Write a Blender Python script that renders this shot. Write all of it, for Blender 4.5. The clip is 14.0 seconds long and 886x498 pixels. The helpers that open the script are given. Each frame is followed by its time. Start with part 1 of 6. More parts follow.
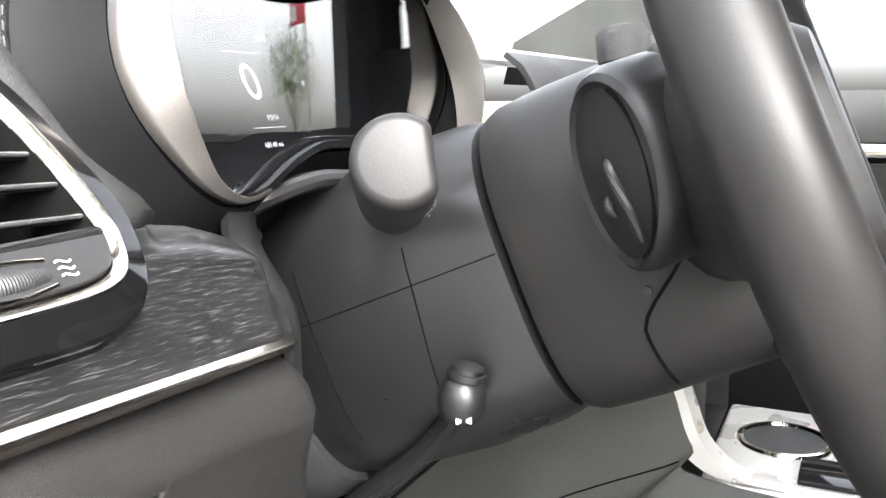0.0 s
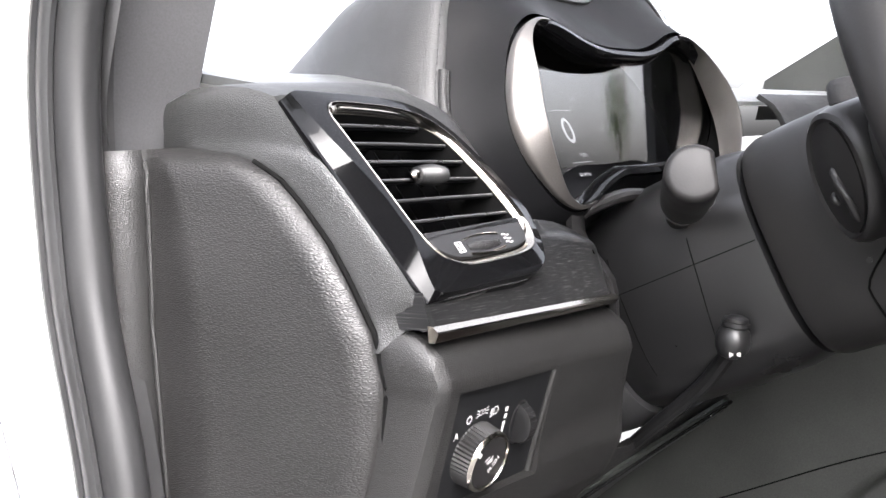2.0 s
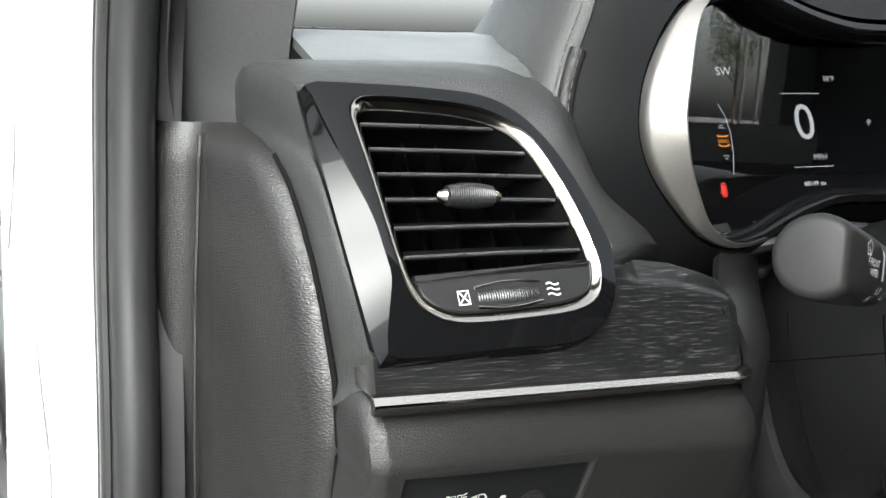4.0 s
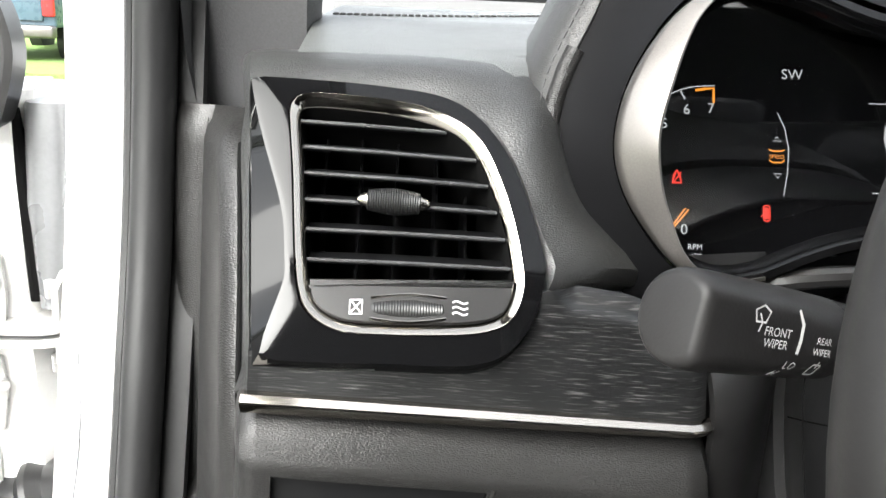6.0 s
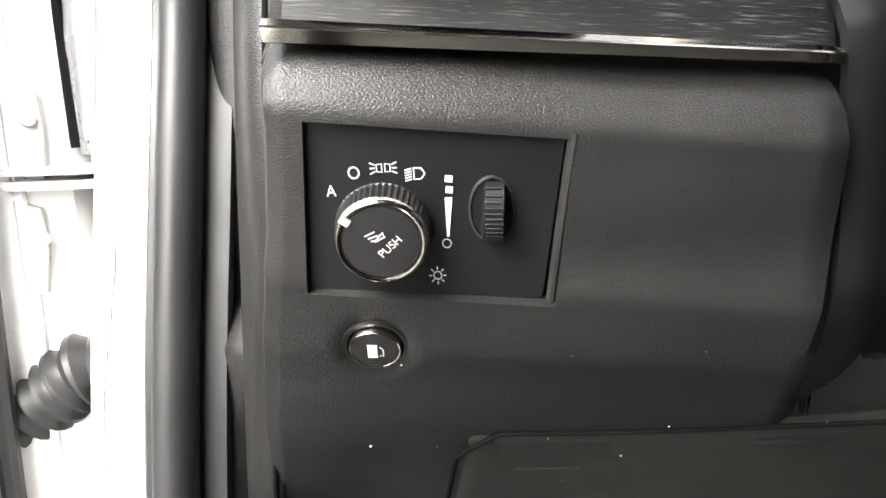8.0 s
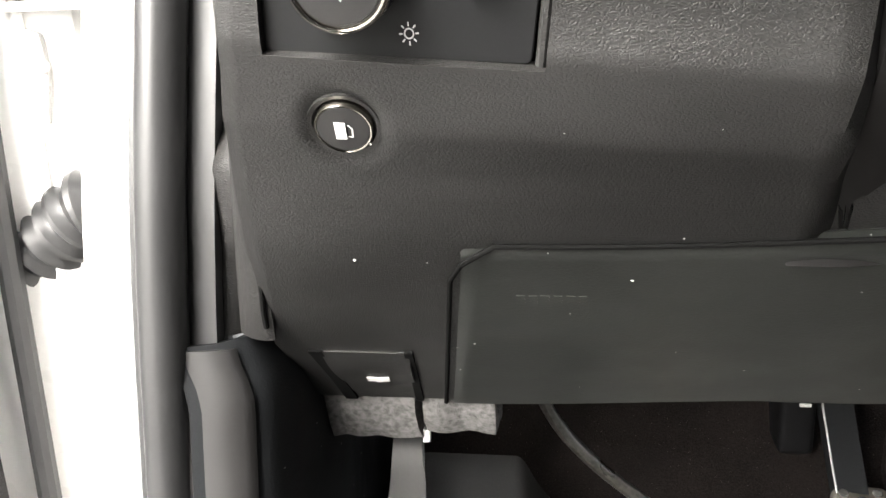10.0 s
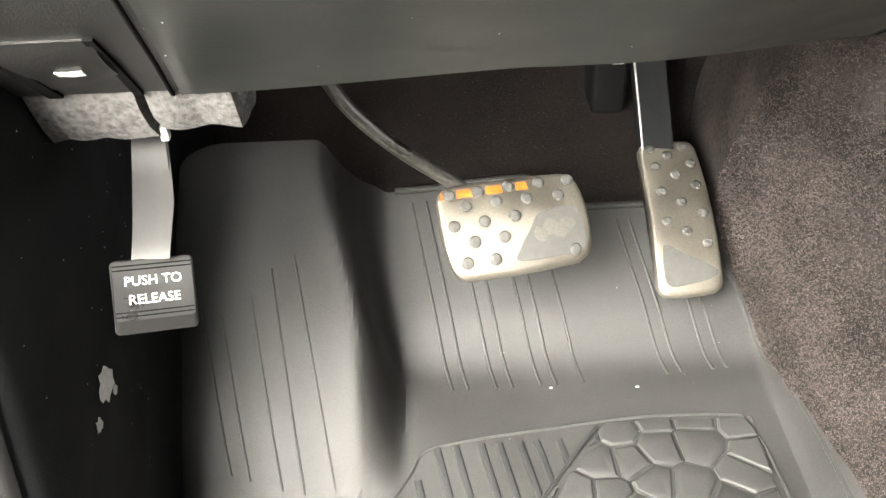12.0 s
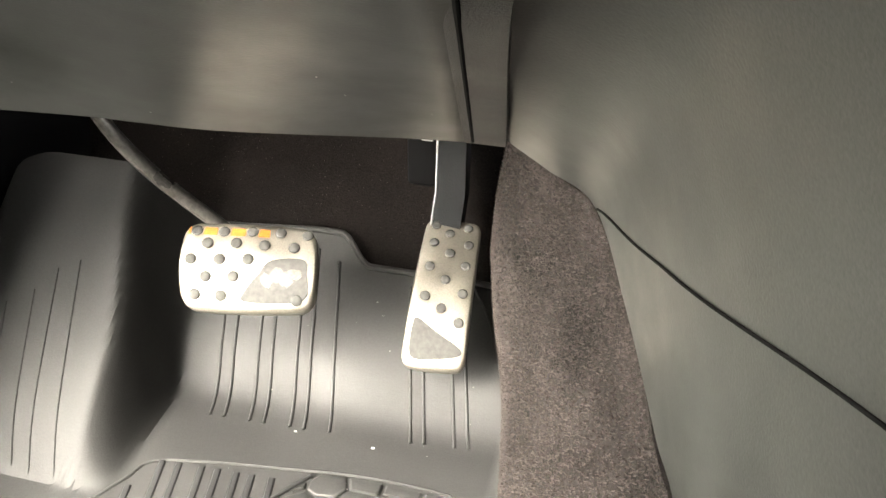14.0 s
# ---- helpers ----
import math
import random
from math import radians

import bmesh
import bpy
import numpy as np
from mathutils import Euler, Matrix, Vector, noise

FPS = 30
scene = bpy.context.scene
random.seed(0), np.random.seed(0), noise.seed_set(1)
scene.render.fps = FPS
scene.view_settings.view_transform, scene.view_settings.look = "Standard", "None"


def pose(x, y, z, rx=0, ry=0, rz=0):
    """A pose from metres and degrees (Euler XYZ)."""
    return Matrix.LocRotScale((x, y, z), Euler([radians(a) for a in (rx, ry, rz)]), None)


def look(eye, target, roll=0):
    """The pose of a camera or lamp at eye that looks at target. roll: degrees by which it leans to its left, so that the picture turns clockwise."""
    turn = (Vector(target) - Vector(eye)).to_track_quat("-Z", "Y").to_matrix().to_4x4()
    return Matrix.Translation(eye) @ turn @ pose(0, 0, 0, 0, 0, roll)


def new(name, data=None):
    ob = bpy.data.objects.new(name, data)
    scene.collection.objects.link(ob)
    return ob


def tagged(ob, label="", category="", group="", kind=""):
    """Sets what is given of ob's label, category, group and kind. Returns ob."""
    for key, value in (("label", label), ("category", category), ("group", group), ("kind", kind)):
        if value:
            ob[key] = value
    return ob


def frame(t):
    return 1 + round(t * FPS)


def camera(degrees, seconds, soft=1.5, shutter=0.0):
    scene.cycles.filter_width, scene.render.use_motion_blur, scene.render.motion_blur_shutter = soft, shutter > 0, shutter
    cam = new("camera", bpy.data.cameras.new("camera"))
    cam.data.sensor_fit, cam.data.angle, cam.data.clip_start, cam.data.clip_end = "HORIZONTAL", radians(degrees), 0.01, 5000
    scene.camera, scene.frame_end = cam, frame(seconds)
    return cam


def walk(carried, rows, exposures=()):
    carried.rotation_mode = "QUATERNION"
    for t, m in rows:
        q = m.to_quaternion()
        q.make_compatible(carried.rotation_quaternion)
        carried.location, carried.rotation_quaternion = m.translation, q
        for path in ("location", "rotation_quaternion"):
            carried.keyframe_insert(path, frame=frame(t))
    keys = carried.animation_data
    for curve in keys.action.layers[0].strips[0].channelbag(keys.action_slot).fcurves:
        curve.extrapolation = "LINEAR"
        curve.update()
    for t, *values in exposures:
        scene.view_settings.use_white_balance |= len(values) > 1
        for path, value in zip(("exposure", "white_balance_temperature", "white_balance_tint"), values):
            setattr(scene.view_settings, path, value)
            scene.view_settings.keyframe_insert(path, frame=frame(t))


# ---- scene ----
cam = camera(55.1, 14.0)
PATH = [
    (0, (-0.003, 0.022, 1.094), (1.768, 0.886, 0.747), -0.7),
    (0.5, (-0.045, 0.021, 1.082), (1.774, 0.809, 0.822), -2.0),
    (1, (-0.078, 0.021, 1.07), (1.728, 0.853, 0.858), -2.4),
    (1.5, (-0.15, -0.003, 1.076), (1.519, 1.082, 0.883), -3.2),
    (2, (-0.214, -0.059, 1.094), (1.257, 1.278, 0.869), -3.6),
    (2.5, (-0.241, -0.083, 1.093), (1.065, 1.409, 0.837), -3.5),
    (3, (-0.235, -0.091, 1.093), (0.898, 1.529, 0.787), -2.3),
    (3.5, (-0.16, -0.088, 1.125), (0.76, 1.644, 0.736), -0.4),
    (4, (0.005, -0.09, 1.151), (0.689, 1.732, 0.69), 1.3),
    (4.2, (0.052, -0.087, 1.155), (0.637, 1.763, 0.67), 1.7),
    (6.3, (0.174, -0.105, 1.176), (0.196, 1.811, 0.604), 2.2),
    (6.5, (0.175, -0.103, 1.173), (0.183, 1.814, 0.602), 2.0),
    (7, (0.184, -0.096, 1.107), (0.121, 1.833, 0.586), 0.3),
    (7.5, (0.184, -0.095, 1.031), (0.075, 1.863, 0.638), -1.4),
    (7.7, (0.181, -0.09, 1.003), (0.067, 1.868, 0.612), -1.9),
    (9.8, (0.209, -0.06, 0.934), (-0.129, 1.87, 0.536), -3.2),
    (10, (0.213, -0.05, 0.912), (-0.089, 1.85, 0.363), -2.2),
    (10.5, (0.217, -0.006, 0.897), (0.007, 1.718, -0.096), -3.4),
    (11, (0.221, 0.014, 0.872), (0.085, 1.609, -0.328), -4.0),
    (11.5, (0.231, 0.017, 0.876), (0.146, 1.58, -0.368), -3.9),
    (12, (0.283, 0.028, 0.88), (0.26, 1.6, -0.357), -2.7),
    (12.5, (0.347, 0.023, 0.882), (0.356, 1.616, -0.327), -1.4),
    (13, (0.432, 0.019, 0.882), (0.442, 1.614, -0.324), 1.1),
    (13.5, (0.545, 0.03, 0.882), (0.429, 1.63, -0.314), 2.0),
    (14, (0.645, 0.034, 0.905), (0.282, 1.64, -0.23), 1.1),
]
EXPOSURE = [(0, 3.56, 6450, 10), (1.2, 3.30, 6500, 12), (2, 2.60, 6350, 14), (3, 1.60, 6350, 6), (4.2, 2.15, 6300, 4), (6.3, 2.35, 6450, 8), (7.5, 2.56, 6550, 10), (9.8, 3.08, 6600, 9), (10.4, 3.80, 6900, 10), (11, 3.95, 6800, 6), (12.5, 4.16, 7050, 8), (14, 4.12, 7200, 8)]
walk(cam, [(t, look(eye, target, roll)) for t, eye, target, roll in PATH], EXPOSURE)

# ---- light ----
world = bpy.data.worlds.new("overcast")
scene.world = world
world.use_nodes = True
wn = world.node_tree.nodes
sky = wn.new("ShaderNodeTexSky")
sky.sky_type, sky.sun_disc = "NISHITA", False
sky.sun_elevation, sky.sun_rotation = radians(45), radians(210)
sky.dust_density, sky.air_density = 6.0, 1.0
wn["Background"].inputs[1].default_value = 0.15
veil = wn.new("ShaderNodeHueSaturation")
veil.inputs["Saturation"].default_value, veil.inputs["Value"].default_value = 0.22, 1.25
world.node_tree.links.new(sky.outputs[0], veil.inputs["Color"])
world.node_tree.links.new(veil.outputs[0], wn["Background"].inputs[0])
sun = new("sun", bpy.data.lights.new("sun", "SUN"))
sun.data.energy, sun.data.angle, sun.data.color = 1.5, radians(60), (1.0, 0.97, 0.92)
sun.matrix_world = look((-2.0, -3.4, 4.0), (0, 0, 0))


# ---- materials ----
def material(name, color, rough=0.5, metal=0.0, grain=0.0, size=0.0015, kind="noise", vary=0.15, stretch=(1, 1, 1), coat=0.0, wear=0.1, spec=0.5, spread=0.2, blotch=0.5):
    """A surface: base colour with coarse and fine variation, roughness wear and a bump of the given grain size in metres."""
    m = bpy.data.materials.new(name)
    m.use_nodes = True
    n, l = m.node_tree.nodes, m.node_tree.links
    b = n["Principled BSDF"]
    tc = n.new("ShaderNodeTexCoord")
    mp = n.new("ShaderNodeMapping")
    mp.inputs["Scale"].default_value = stretch
    l.new(tc.outputs["Object"], mp.inputs["Vector"])
    big = n.new("ShaderNodeTexNoise")
    big.inputs["Scale"].default_value, big.inputs["Detail"].default_value = 14, 6
    l.new(mp.outputs[0], big.inputs["Vector"])
    fine = n.new("ShaderNodeTexNoise")
    fine.inputs["Scale"].default_value, fine.inputs["Detail"].default_value = 0.5 / max(size, 1e-4), 3
    l.new(mp.outputs[0], fine.inputs["Vector"])
    mix = n.new("ShaderNodeMath")
    mix.operation = "MULTIPLY_ADD"
    mix.inputs[1].default_value = blotch
    l.new(big.outputs[0], mix.inputs[0])
    half = n.new("ShaderNodeMath")
    half.operation = "MULTIPLY"
    half.inputs[1].default_value = 1 - blotch
    l.new(fine.outputs[0], half.inputs[0])
    l.new(half.outputs[0], mix.inputs[2])
    ramp = n.new("ShaderNodeMapRange")
    ramp.inputs["From Min"].default_value, ramp.inputs["From Max"].default_value = 0.5 - spread, 0.5 + spread
    ramp.inputs["To Min"].default_value, ramp.inputs["To Max"].default_value = 1 - vary, 1 + vary
    l.new(mix.outputs[0], ramp.inputs["Value"])
    col = n.new("ShaderNodeVectorMath")
    col.operation = "SCALE"
    col.inputs[0].default_value = color
    l.new(ramp.outputs[0], col.inputs["Scale"])
    l.new(col.outputs[0], b.inputs["Base Color"])
    rr = n.new("ShaderNodeMapRange")
    rr.inputs["From Min"].default_value, rr.inputs["From Max"].default_value = 0.3, 0.7
    rr.inputs["To Min"].default_value, rr.inputs["To Max"].default_value = max(rough - wear, 0.02), min(rough + wear, 1)
    l.new(big.outputs[0], rr.inputs["Value"])
    l.new(rr.outputs[0], b.inputs["Roughness"])
    b.inputs["Metallic"].default_value = metal
    b.inputs["Specular IOR Level"].default_value = spec
    b.inputs["Coat Weight"].default_value = coat
    b.inputs["Coat Roughness"].default_value = 0.05
    if grain:
        bump = n.new("ShaderNodeBump")
        bump.inputs["Strength"].default_value, bump.inputs["Distance"].default_value = min(grain, 1.0), size * (0.23 if kind == "leather" else 0.5)
        if kind == "leather":
            v = n.new("ShaderNodeTexVoronoi")
            v.feature = "DISTANCE_TO_EDGE"
            v.inputs["Scale"].default_value = 1 / size
            wob = n.new("ShaderNodeTexNoise")
            wob.inputs["Scale"].default_value = 0.35 / size
            add = n.new("ShaderNodeVectorMath")
            add.operation = "MULTIPLY_ADD"
            add.inputs[1].default_value = (size * 1.6,) * 3
            l.new(mp.outputs[0], wob.inputs["Vector"])
            l.new(wob.outputs["Color"], add.inputs[0])
            l.new(mp.outputs[0], add.inputs[2])
            l.new(add.outputs[0], v.inputs["Vector"])
            cut = n.new("ShaderNodeMapRange")
            cut.interpolation_type = "SMOOTHSTEP"
            cut.inputs["From Max"].default_value = 0.3
            l.new(v.outputs["Distance"], cut.inputs["Value"])
            l.new(cut.outputs[0], bump.inputs["Height"])
        else:
            l.new(fine.outputs[0], bump.inputs["Height"])
        l.new(bump.outputs[0], b.inputs["Normal"])
    return m


def glow(name, color, strength):
    m = bpy.data.materials.new(name)
    m.use_nodes = True
    b = m.node_tree.nodes["Principled BSDF"]
    b.inputs["Base Color"].default_value = (0.01, 0.01, 0.01, 1)
    b.inputs["Emission Color"].default_value = (*color, 1)
    b.inputs["Emission Strength"].default_value = strength
    return m


LEATHER = material("black_leather_grain", (0.0108, 0.0104, 0.0102), 0.46, grain=0.45, size=0.0015, kind="leather", stretch=(0.5, 0.5, 1.15), spec=0.42)
# base colour lifted part-way for the windscreen light on the fascia's top
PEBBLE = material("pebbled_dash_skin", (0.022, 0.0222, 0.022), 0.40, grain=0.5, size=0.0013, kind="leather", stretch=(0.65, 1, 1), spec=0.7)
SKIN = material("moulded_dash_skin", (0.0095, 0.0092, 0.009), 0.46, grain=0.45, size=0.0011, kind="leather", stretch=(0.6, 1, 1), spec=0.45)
# black skin with the sky's sheen on the dash top put into its colour
SKYLIT_DASHTOP = material("skylit_dash_top_skin", (0.072, 0.075, 0.074), 0.34, grain=0.5, size=0.0013, kind="leather", stretch=(0.6, 1, 1), spec=0.9)
HOODSKIN = material("hood_leather", (0.024, 0.024, 0.0236), 0.46, grain=0.45, size=0.0012, kind="leather", stretch=(0.65, 1, 1), spec=0.5)
RIMSKIN = material("smooth_wheel_leather", (0.0115, 0.011, 0.0109), 0.5, grain=0.15, size=0.0008, spec=0.34)
SLAT = material("dark_vent_slat", (0.03, 0.03, 0.031), 0.3, spec=0.8, vary=0.1)
PLASTIC = material("black_plastic", (0.0088, 0.0087, 0.009), 0.36, grain=0.2, size=0.0006, spec=0.48)
SOFT = material("satin_black_plastic", (0.011, 0.0106, 0.0107), 0.38, grain=0.12, size=0.0005, spec=0.45)
PANELBLACK = material("flat_panel_black", (0.0055, 0.0057, 0.0062), 0.5, grain=0.08, size=0.0005, spec=0.26)
GLOSS = material("piano_black", (0.003, 0.003, 0.0033), 0.06, wear=0.02, vary=0.05, spec=0.26)
CHROME = material("dark_chrome", (0.47, 0.44, 0.395), 0.12, metal=1.0, wear=0.05, vary=0.05)
SATIN = material("satin_silver", (0.175, 0.164, 0.154), 0.38, metal=0.9, grain=0.05, size=0.0004)
ALU = material("bright_silver_paint", (0.62, 0.61, 0.585), 0.3, metal=0.4, grain=0.05, size=0.0004, vary=0.06)
RUBBER = material("rubber", (0.018, 0.018, 0.0185), 0.42, grain=0.1, size=0.0008, spec=0.42)
MATRUB = material("floor_mat_rubber", (0.0215, 0.0214, 0.021), 0.64, grain=0.3, size=0.0009, vary=0.35, spec=0.38)
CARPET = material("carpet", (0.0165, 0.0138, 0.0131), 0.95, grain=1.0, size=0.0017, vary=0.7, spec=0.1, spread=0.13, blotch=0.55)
# carpet darkened in colour to paint the footwell's shade onto the firewall
SHADED_CARPET = material("shaded_firewall_carpet", (0.0075, 0.006, 0.0056), 0.95, grain=1.0, size=0.0009, vary=0.8, spec=0.08, spread=0.14, blotch=0.35)
PILE = material("carpet_fibre", (0.052, 0.044, 0.041), 0.95, vary=0.5, spec=0.1)
FELT = material("grey_felt", (0.082, 0.08, 0.078), 0.95, grain=1.0, size=0.0018, vary=0.45, spec=0.1, spread=0.16, blotch=0.3)
DUST = material("pale_dust", (0.58, 0.57, 0.55), 0.9, vary=0.2)
SEAM = material("dark_joint", (0.004, 0.004, 0.004), 0.9, vary=0.1, spec=0.05)
MATT = material("matt_black_cowl", (0.005, 0.005, 0.0055), 0.5, grain=0.1, size=0.0005, spec=0.1)
LINING = material("dark_lining_cloth", (0.018, 0.018, 0.0185), 0.9, grain=0.5, size=0.0008, vary=0.2, spec=0.15)
DOORGREY = material("grey_door_trim", (0.15, 0.147, 0.14), 0.5, grain=0.2, size=0.001, vary=0.15)
CLOTH = material("pillar_cloth", (0.055, 0.055, 0.057), 0.85, grain=0.6, size=0.0007, vary=0.2)
GREY = material("grey_console_plastic", (0.027, 0.0285, 0.0262), 0.42, grain=0.3, size=0.0008, vary=0.4, spec=0.42)
KNEE = material("grey_lower_panel", (0.0172, 0.0183, 0.017), 0.42, grain=0.25, size=0.0008, vary=0.3, spec=0.5)
PAINT = material("white_body_paint", (0.74, 0.735, 0.72), 0.3, coat=0.5, vary=0.03)
BARE = material("primer_grey_paint", (0.2, 0.203, 0.21), 0.3, metal=0.5, coat=0.4, vary=0.08)
STEEL = material("worn_pedal_steel", (0.30, 0.278, 0.24), 0.46, metal=1.0, grain=0.2, size=0.0006, vary=0.3, wear=0.1)
KICK = material("matt_kick_panel", (0.0075, 0.0082, 0.009), 0.6, grain=0.4, size=0.0009, spec=0.12)
WORN = material("worn_rubber", (0.075, 0.072, 0.064), 0.5, metal=0.3, grain=0.3, size=0.0012, vary=0.4)
STUD = material("rubber_stud", (0.045, 0.045, 0.042), 0.68, vary=0.35, size=0.002, spec=0.3)
BLACKSTEEL = material("satin_black_steel", (0.012, 0.012, 0.0118), 0.42, grain=0.1, size=0.001, vary=0.2, spec=0.3)
ARM = material("worn_black_arm", (0.08, 0.077, 0.07), 0.34, metal=0.6, grain=0.2, size=0.002, vary=0.6)
STALK = material("stalk_plastic", (0.0135, 0.0129, 0.013), 0.52, grain=0.2, size=0.0006, spec=0.32)
# colour of the orange reflection painted on the brake pad
ORANGE_GLINT = material("orange_glint", (0.62, 0.17, 0.03), 0.35, metal=0.5, vary=0.4, size=0.002)
HINGE = material("pale_hinge_paint", (0.30, 0.298, 0.29), 0.34, coat=0.3, vary=0.12, size=0.003)
PRINT = material("white_print", (0.55, 0.55, 0.54), 0.5, vary=0.03)
SCREEN = material("display_glass", (0.002, 0.002, 0.0024), 0.3, wear=0.02, spec=0.1)
WHITE_LIT = glow("lit_white", (0.85, 0.87, 0.9), 0.2)
ORANGE_LIT = glow("lit_orange", (1.0, 0.35, 0.04), 0.33)
RED_LIT = glow("lit_red", (1.0, 0.06, 0.04), 0.33)


def wood():
    """Black open-pore veneer: short pale pores along the strip."""
    m = material("black_open_pore_wood", (0.022, 0.0215, 0.021), 0.36, coat=0.12, vary=0.2, spec=0.4)
    n, l = m.node_tree.nodes, m.node_tree.links
    b = n["Principled BSDF"]
    tc = n.new("ShaderNodeTexCoord")
    turn = n.new("ShaderNodeMapping")
    turn.inputs["Rotation"].default_value = (0, radians(-4.7), 0)
    l.new(tc.outputs["Object"], turn.inputs["Vector"])
    mp = n.new("ShaderNodeMapping")
    mp.inputs["Scale"].default_value = (70, 0, 1250)
    l.new(turn.outputs[0], mp.inputs["Vector"])
    t = n.new("ShaderNodeTexNoise")
    t.inputs["Scale"].default_value, t.inputs["Detail"].default_value, t.inputs["Distortion"].default_value = 1.0, 2.0, 0.25
    l.new(mp.outputs[0], t.inputs["Vector"])
    r = n.new("ShaderNodeValToRGB")
    r.color_ramp.elements[0].position, r.color_ramp.elements[1].position = 0.55, 0.74
    r.color_ramp.elements[0].color, r.color_ramp.elements[1].color = (0.0075, 0.0076, 0.0080, 1), (0.068, 0.067, 0.066, 1)
    l.new(t.outputs[0], r.inputs[0])
    l.new(r.outputs[0], b.inputs["Base Color"])
    bump = n.new("ShaderNodeBump")
    bump.inputs["Strength"].default_value, bump.inputs["Distance"].default_value, bump.invert = 0.5, 0.0005, True
    l.new(t.outputs[0], bump.inputs["Height"])
    l.new(bump.outputs[0], b.inputs["Normal"])
    return m


WOOD = wood()
GLASS = bpy.data.materials.new("window_glass")
GLASS.use_nodes = True
LENS = GLASS.copy()
LENS.name = "instrument_lens"
LENS.node_tree.nodes["Principled BSDF"].inputs["Transmission Weight"].default_value = 1.0
LENS.node_tree.nodes["Principled BSDF"].inputs["Roughness"].default_value = 0.01
LENS.node_tree.nodes["Principled BSDF"].inputs["IOR"].default_value = 1.75
gb = GLASS.node_tree.nodes["Principled BSDF"]
gb.inputs["Transmission Weight"].default_value, gb.inputs["Roughness"].default_value, gb.inputs["IOR"].default_value = 1.0, 0.0, 1.05


# ---- building helpers ----
def thing(name, at, label, category, group="", kind=""):
    ob = new(name)
    ob.matrix_basis = Matrix.Translation(at)
    ob.empty_display_size = 0.02
    return tagged(ob, label, category, group, kind)


def part(name, bm, mat, parent=None, label="", sharp=35, smooth=True):
    me = bpy.data.meshes.new(name)
    bmesh.ops.recalc_face_normals(bm, faces=bm.faces)
    bm.to_mesh(me)
    bm.free()
    if smooth:
        me.polygons.foreach_set("use_smooth", [True] * len(me.polygons))
        me.set_sharp_from_angle(angle=radians(sharp))
    me.materials.append(mat)
    ob = new(name, me)
    if parent:
        ob.parent = parent
        if parent.data is None:
            ob.matrix_parent_inverse = parent.matrix_basis.inverted()
    return tagged(ob, label) if label else ob


def single(name, bm, mat, label, category, group="", kind="", sharp=35):
    return tagged(part(name, bm, mat, None, "", sharp), label, category, group, kind)


def smooth_line(pts, n=8, closed=False):
    """A Catmull-Rom line through points of any dimension."""
    p = [np.array(q, float) for q in pts]
    out = []
    m = len(p)
    for i in range(m if closed else m - 1):
        a = p[(i - 1) % m] if closed or i else 2 * p[0] - p[1]
        b, c = p[i], p[(i + 1) % m]
        d = p[(i + 2) % m] if closed or i + 2 < m else 2 * p[-1] - p[-2]
        for k in range(n):
            t = k / n
            out.append(0.5 * (2 * b + (c - a) * t + (2 * a - 5 * b + 4 * c - d) * t * t + (3 * b - a - 3 * c + d) * t ** 3))
    if not closed:
        out.append(p[-1])
    return out


def interp(x, pts):
    return float(np.interp(x, [p[0] for p in pts], [p[1] for p in pts]))


def sstep(x, a=0.0, b=1.0):
    t = min(max((x - a) / (b - a), 0), 1)
    return t * t * (3 - 2 * t)


def plane(p, n):
    """Gives a function that sets a point of the car's cross plane (x, z) onto the plane through p with normal n, off metres before it."""
    p, n = Vector(p), Vector(n).normalized()

    def at(x, z, off=0.0):
        y = p.y - (n.x * (x - p.x) + n.z * (z - p.z)) / n.y
        return Vector((x, y, z)) + n * off
    at.n = n
    return at


def rings(loops, closed=True, caps=(False, False), bm=None):
    """Skins loops of equal count."""
    bm = bm or bmesh.new()
    vs = [[bm.verts.new(p) for p in loop] for loop in loops]
    k = len(loops[0])
    for a, b in zip(vs, vs[1:]):
        for i in range(k if closed else k - 1):
            j = (i + 1) % k
            bm.faces.new((a[i], a[j], b[j], b[i]))
    if caps[0]:
        bm.faces.new(vs[0][::-1])
    if caps[1]:
        bm.faces.new(vs[-1])
    return bm


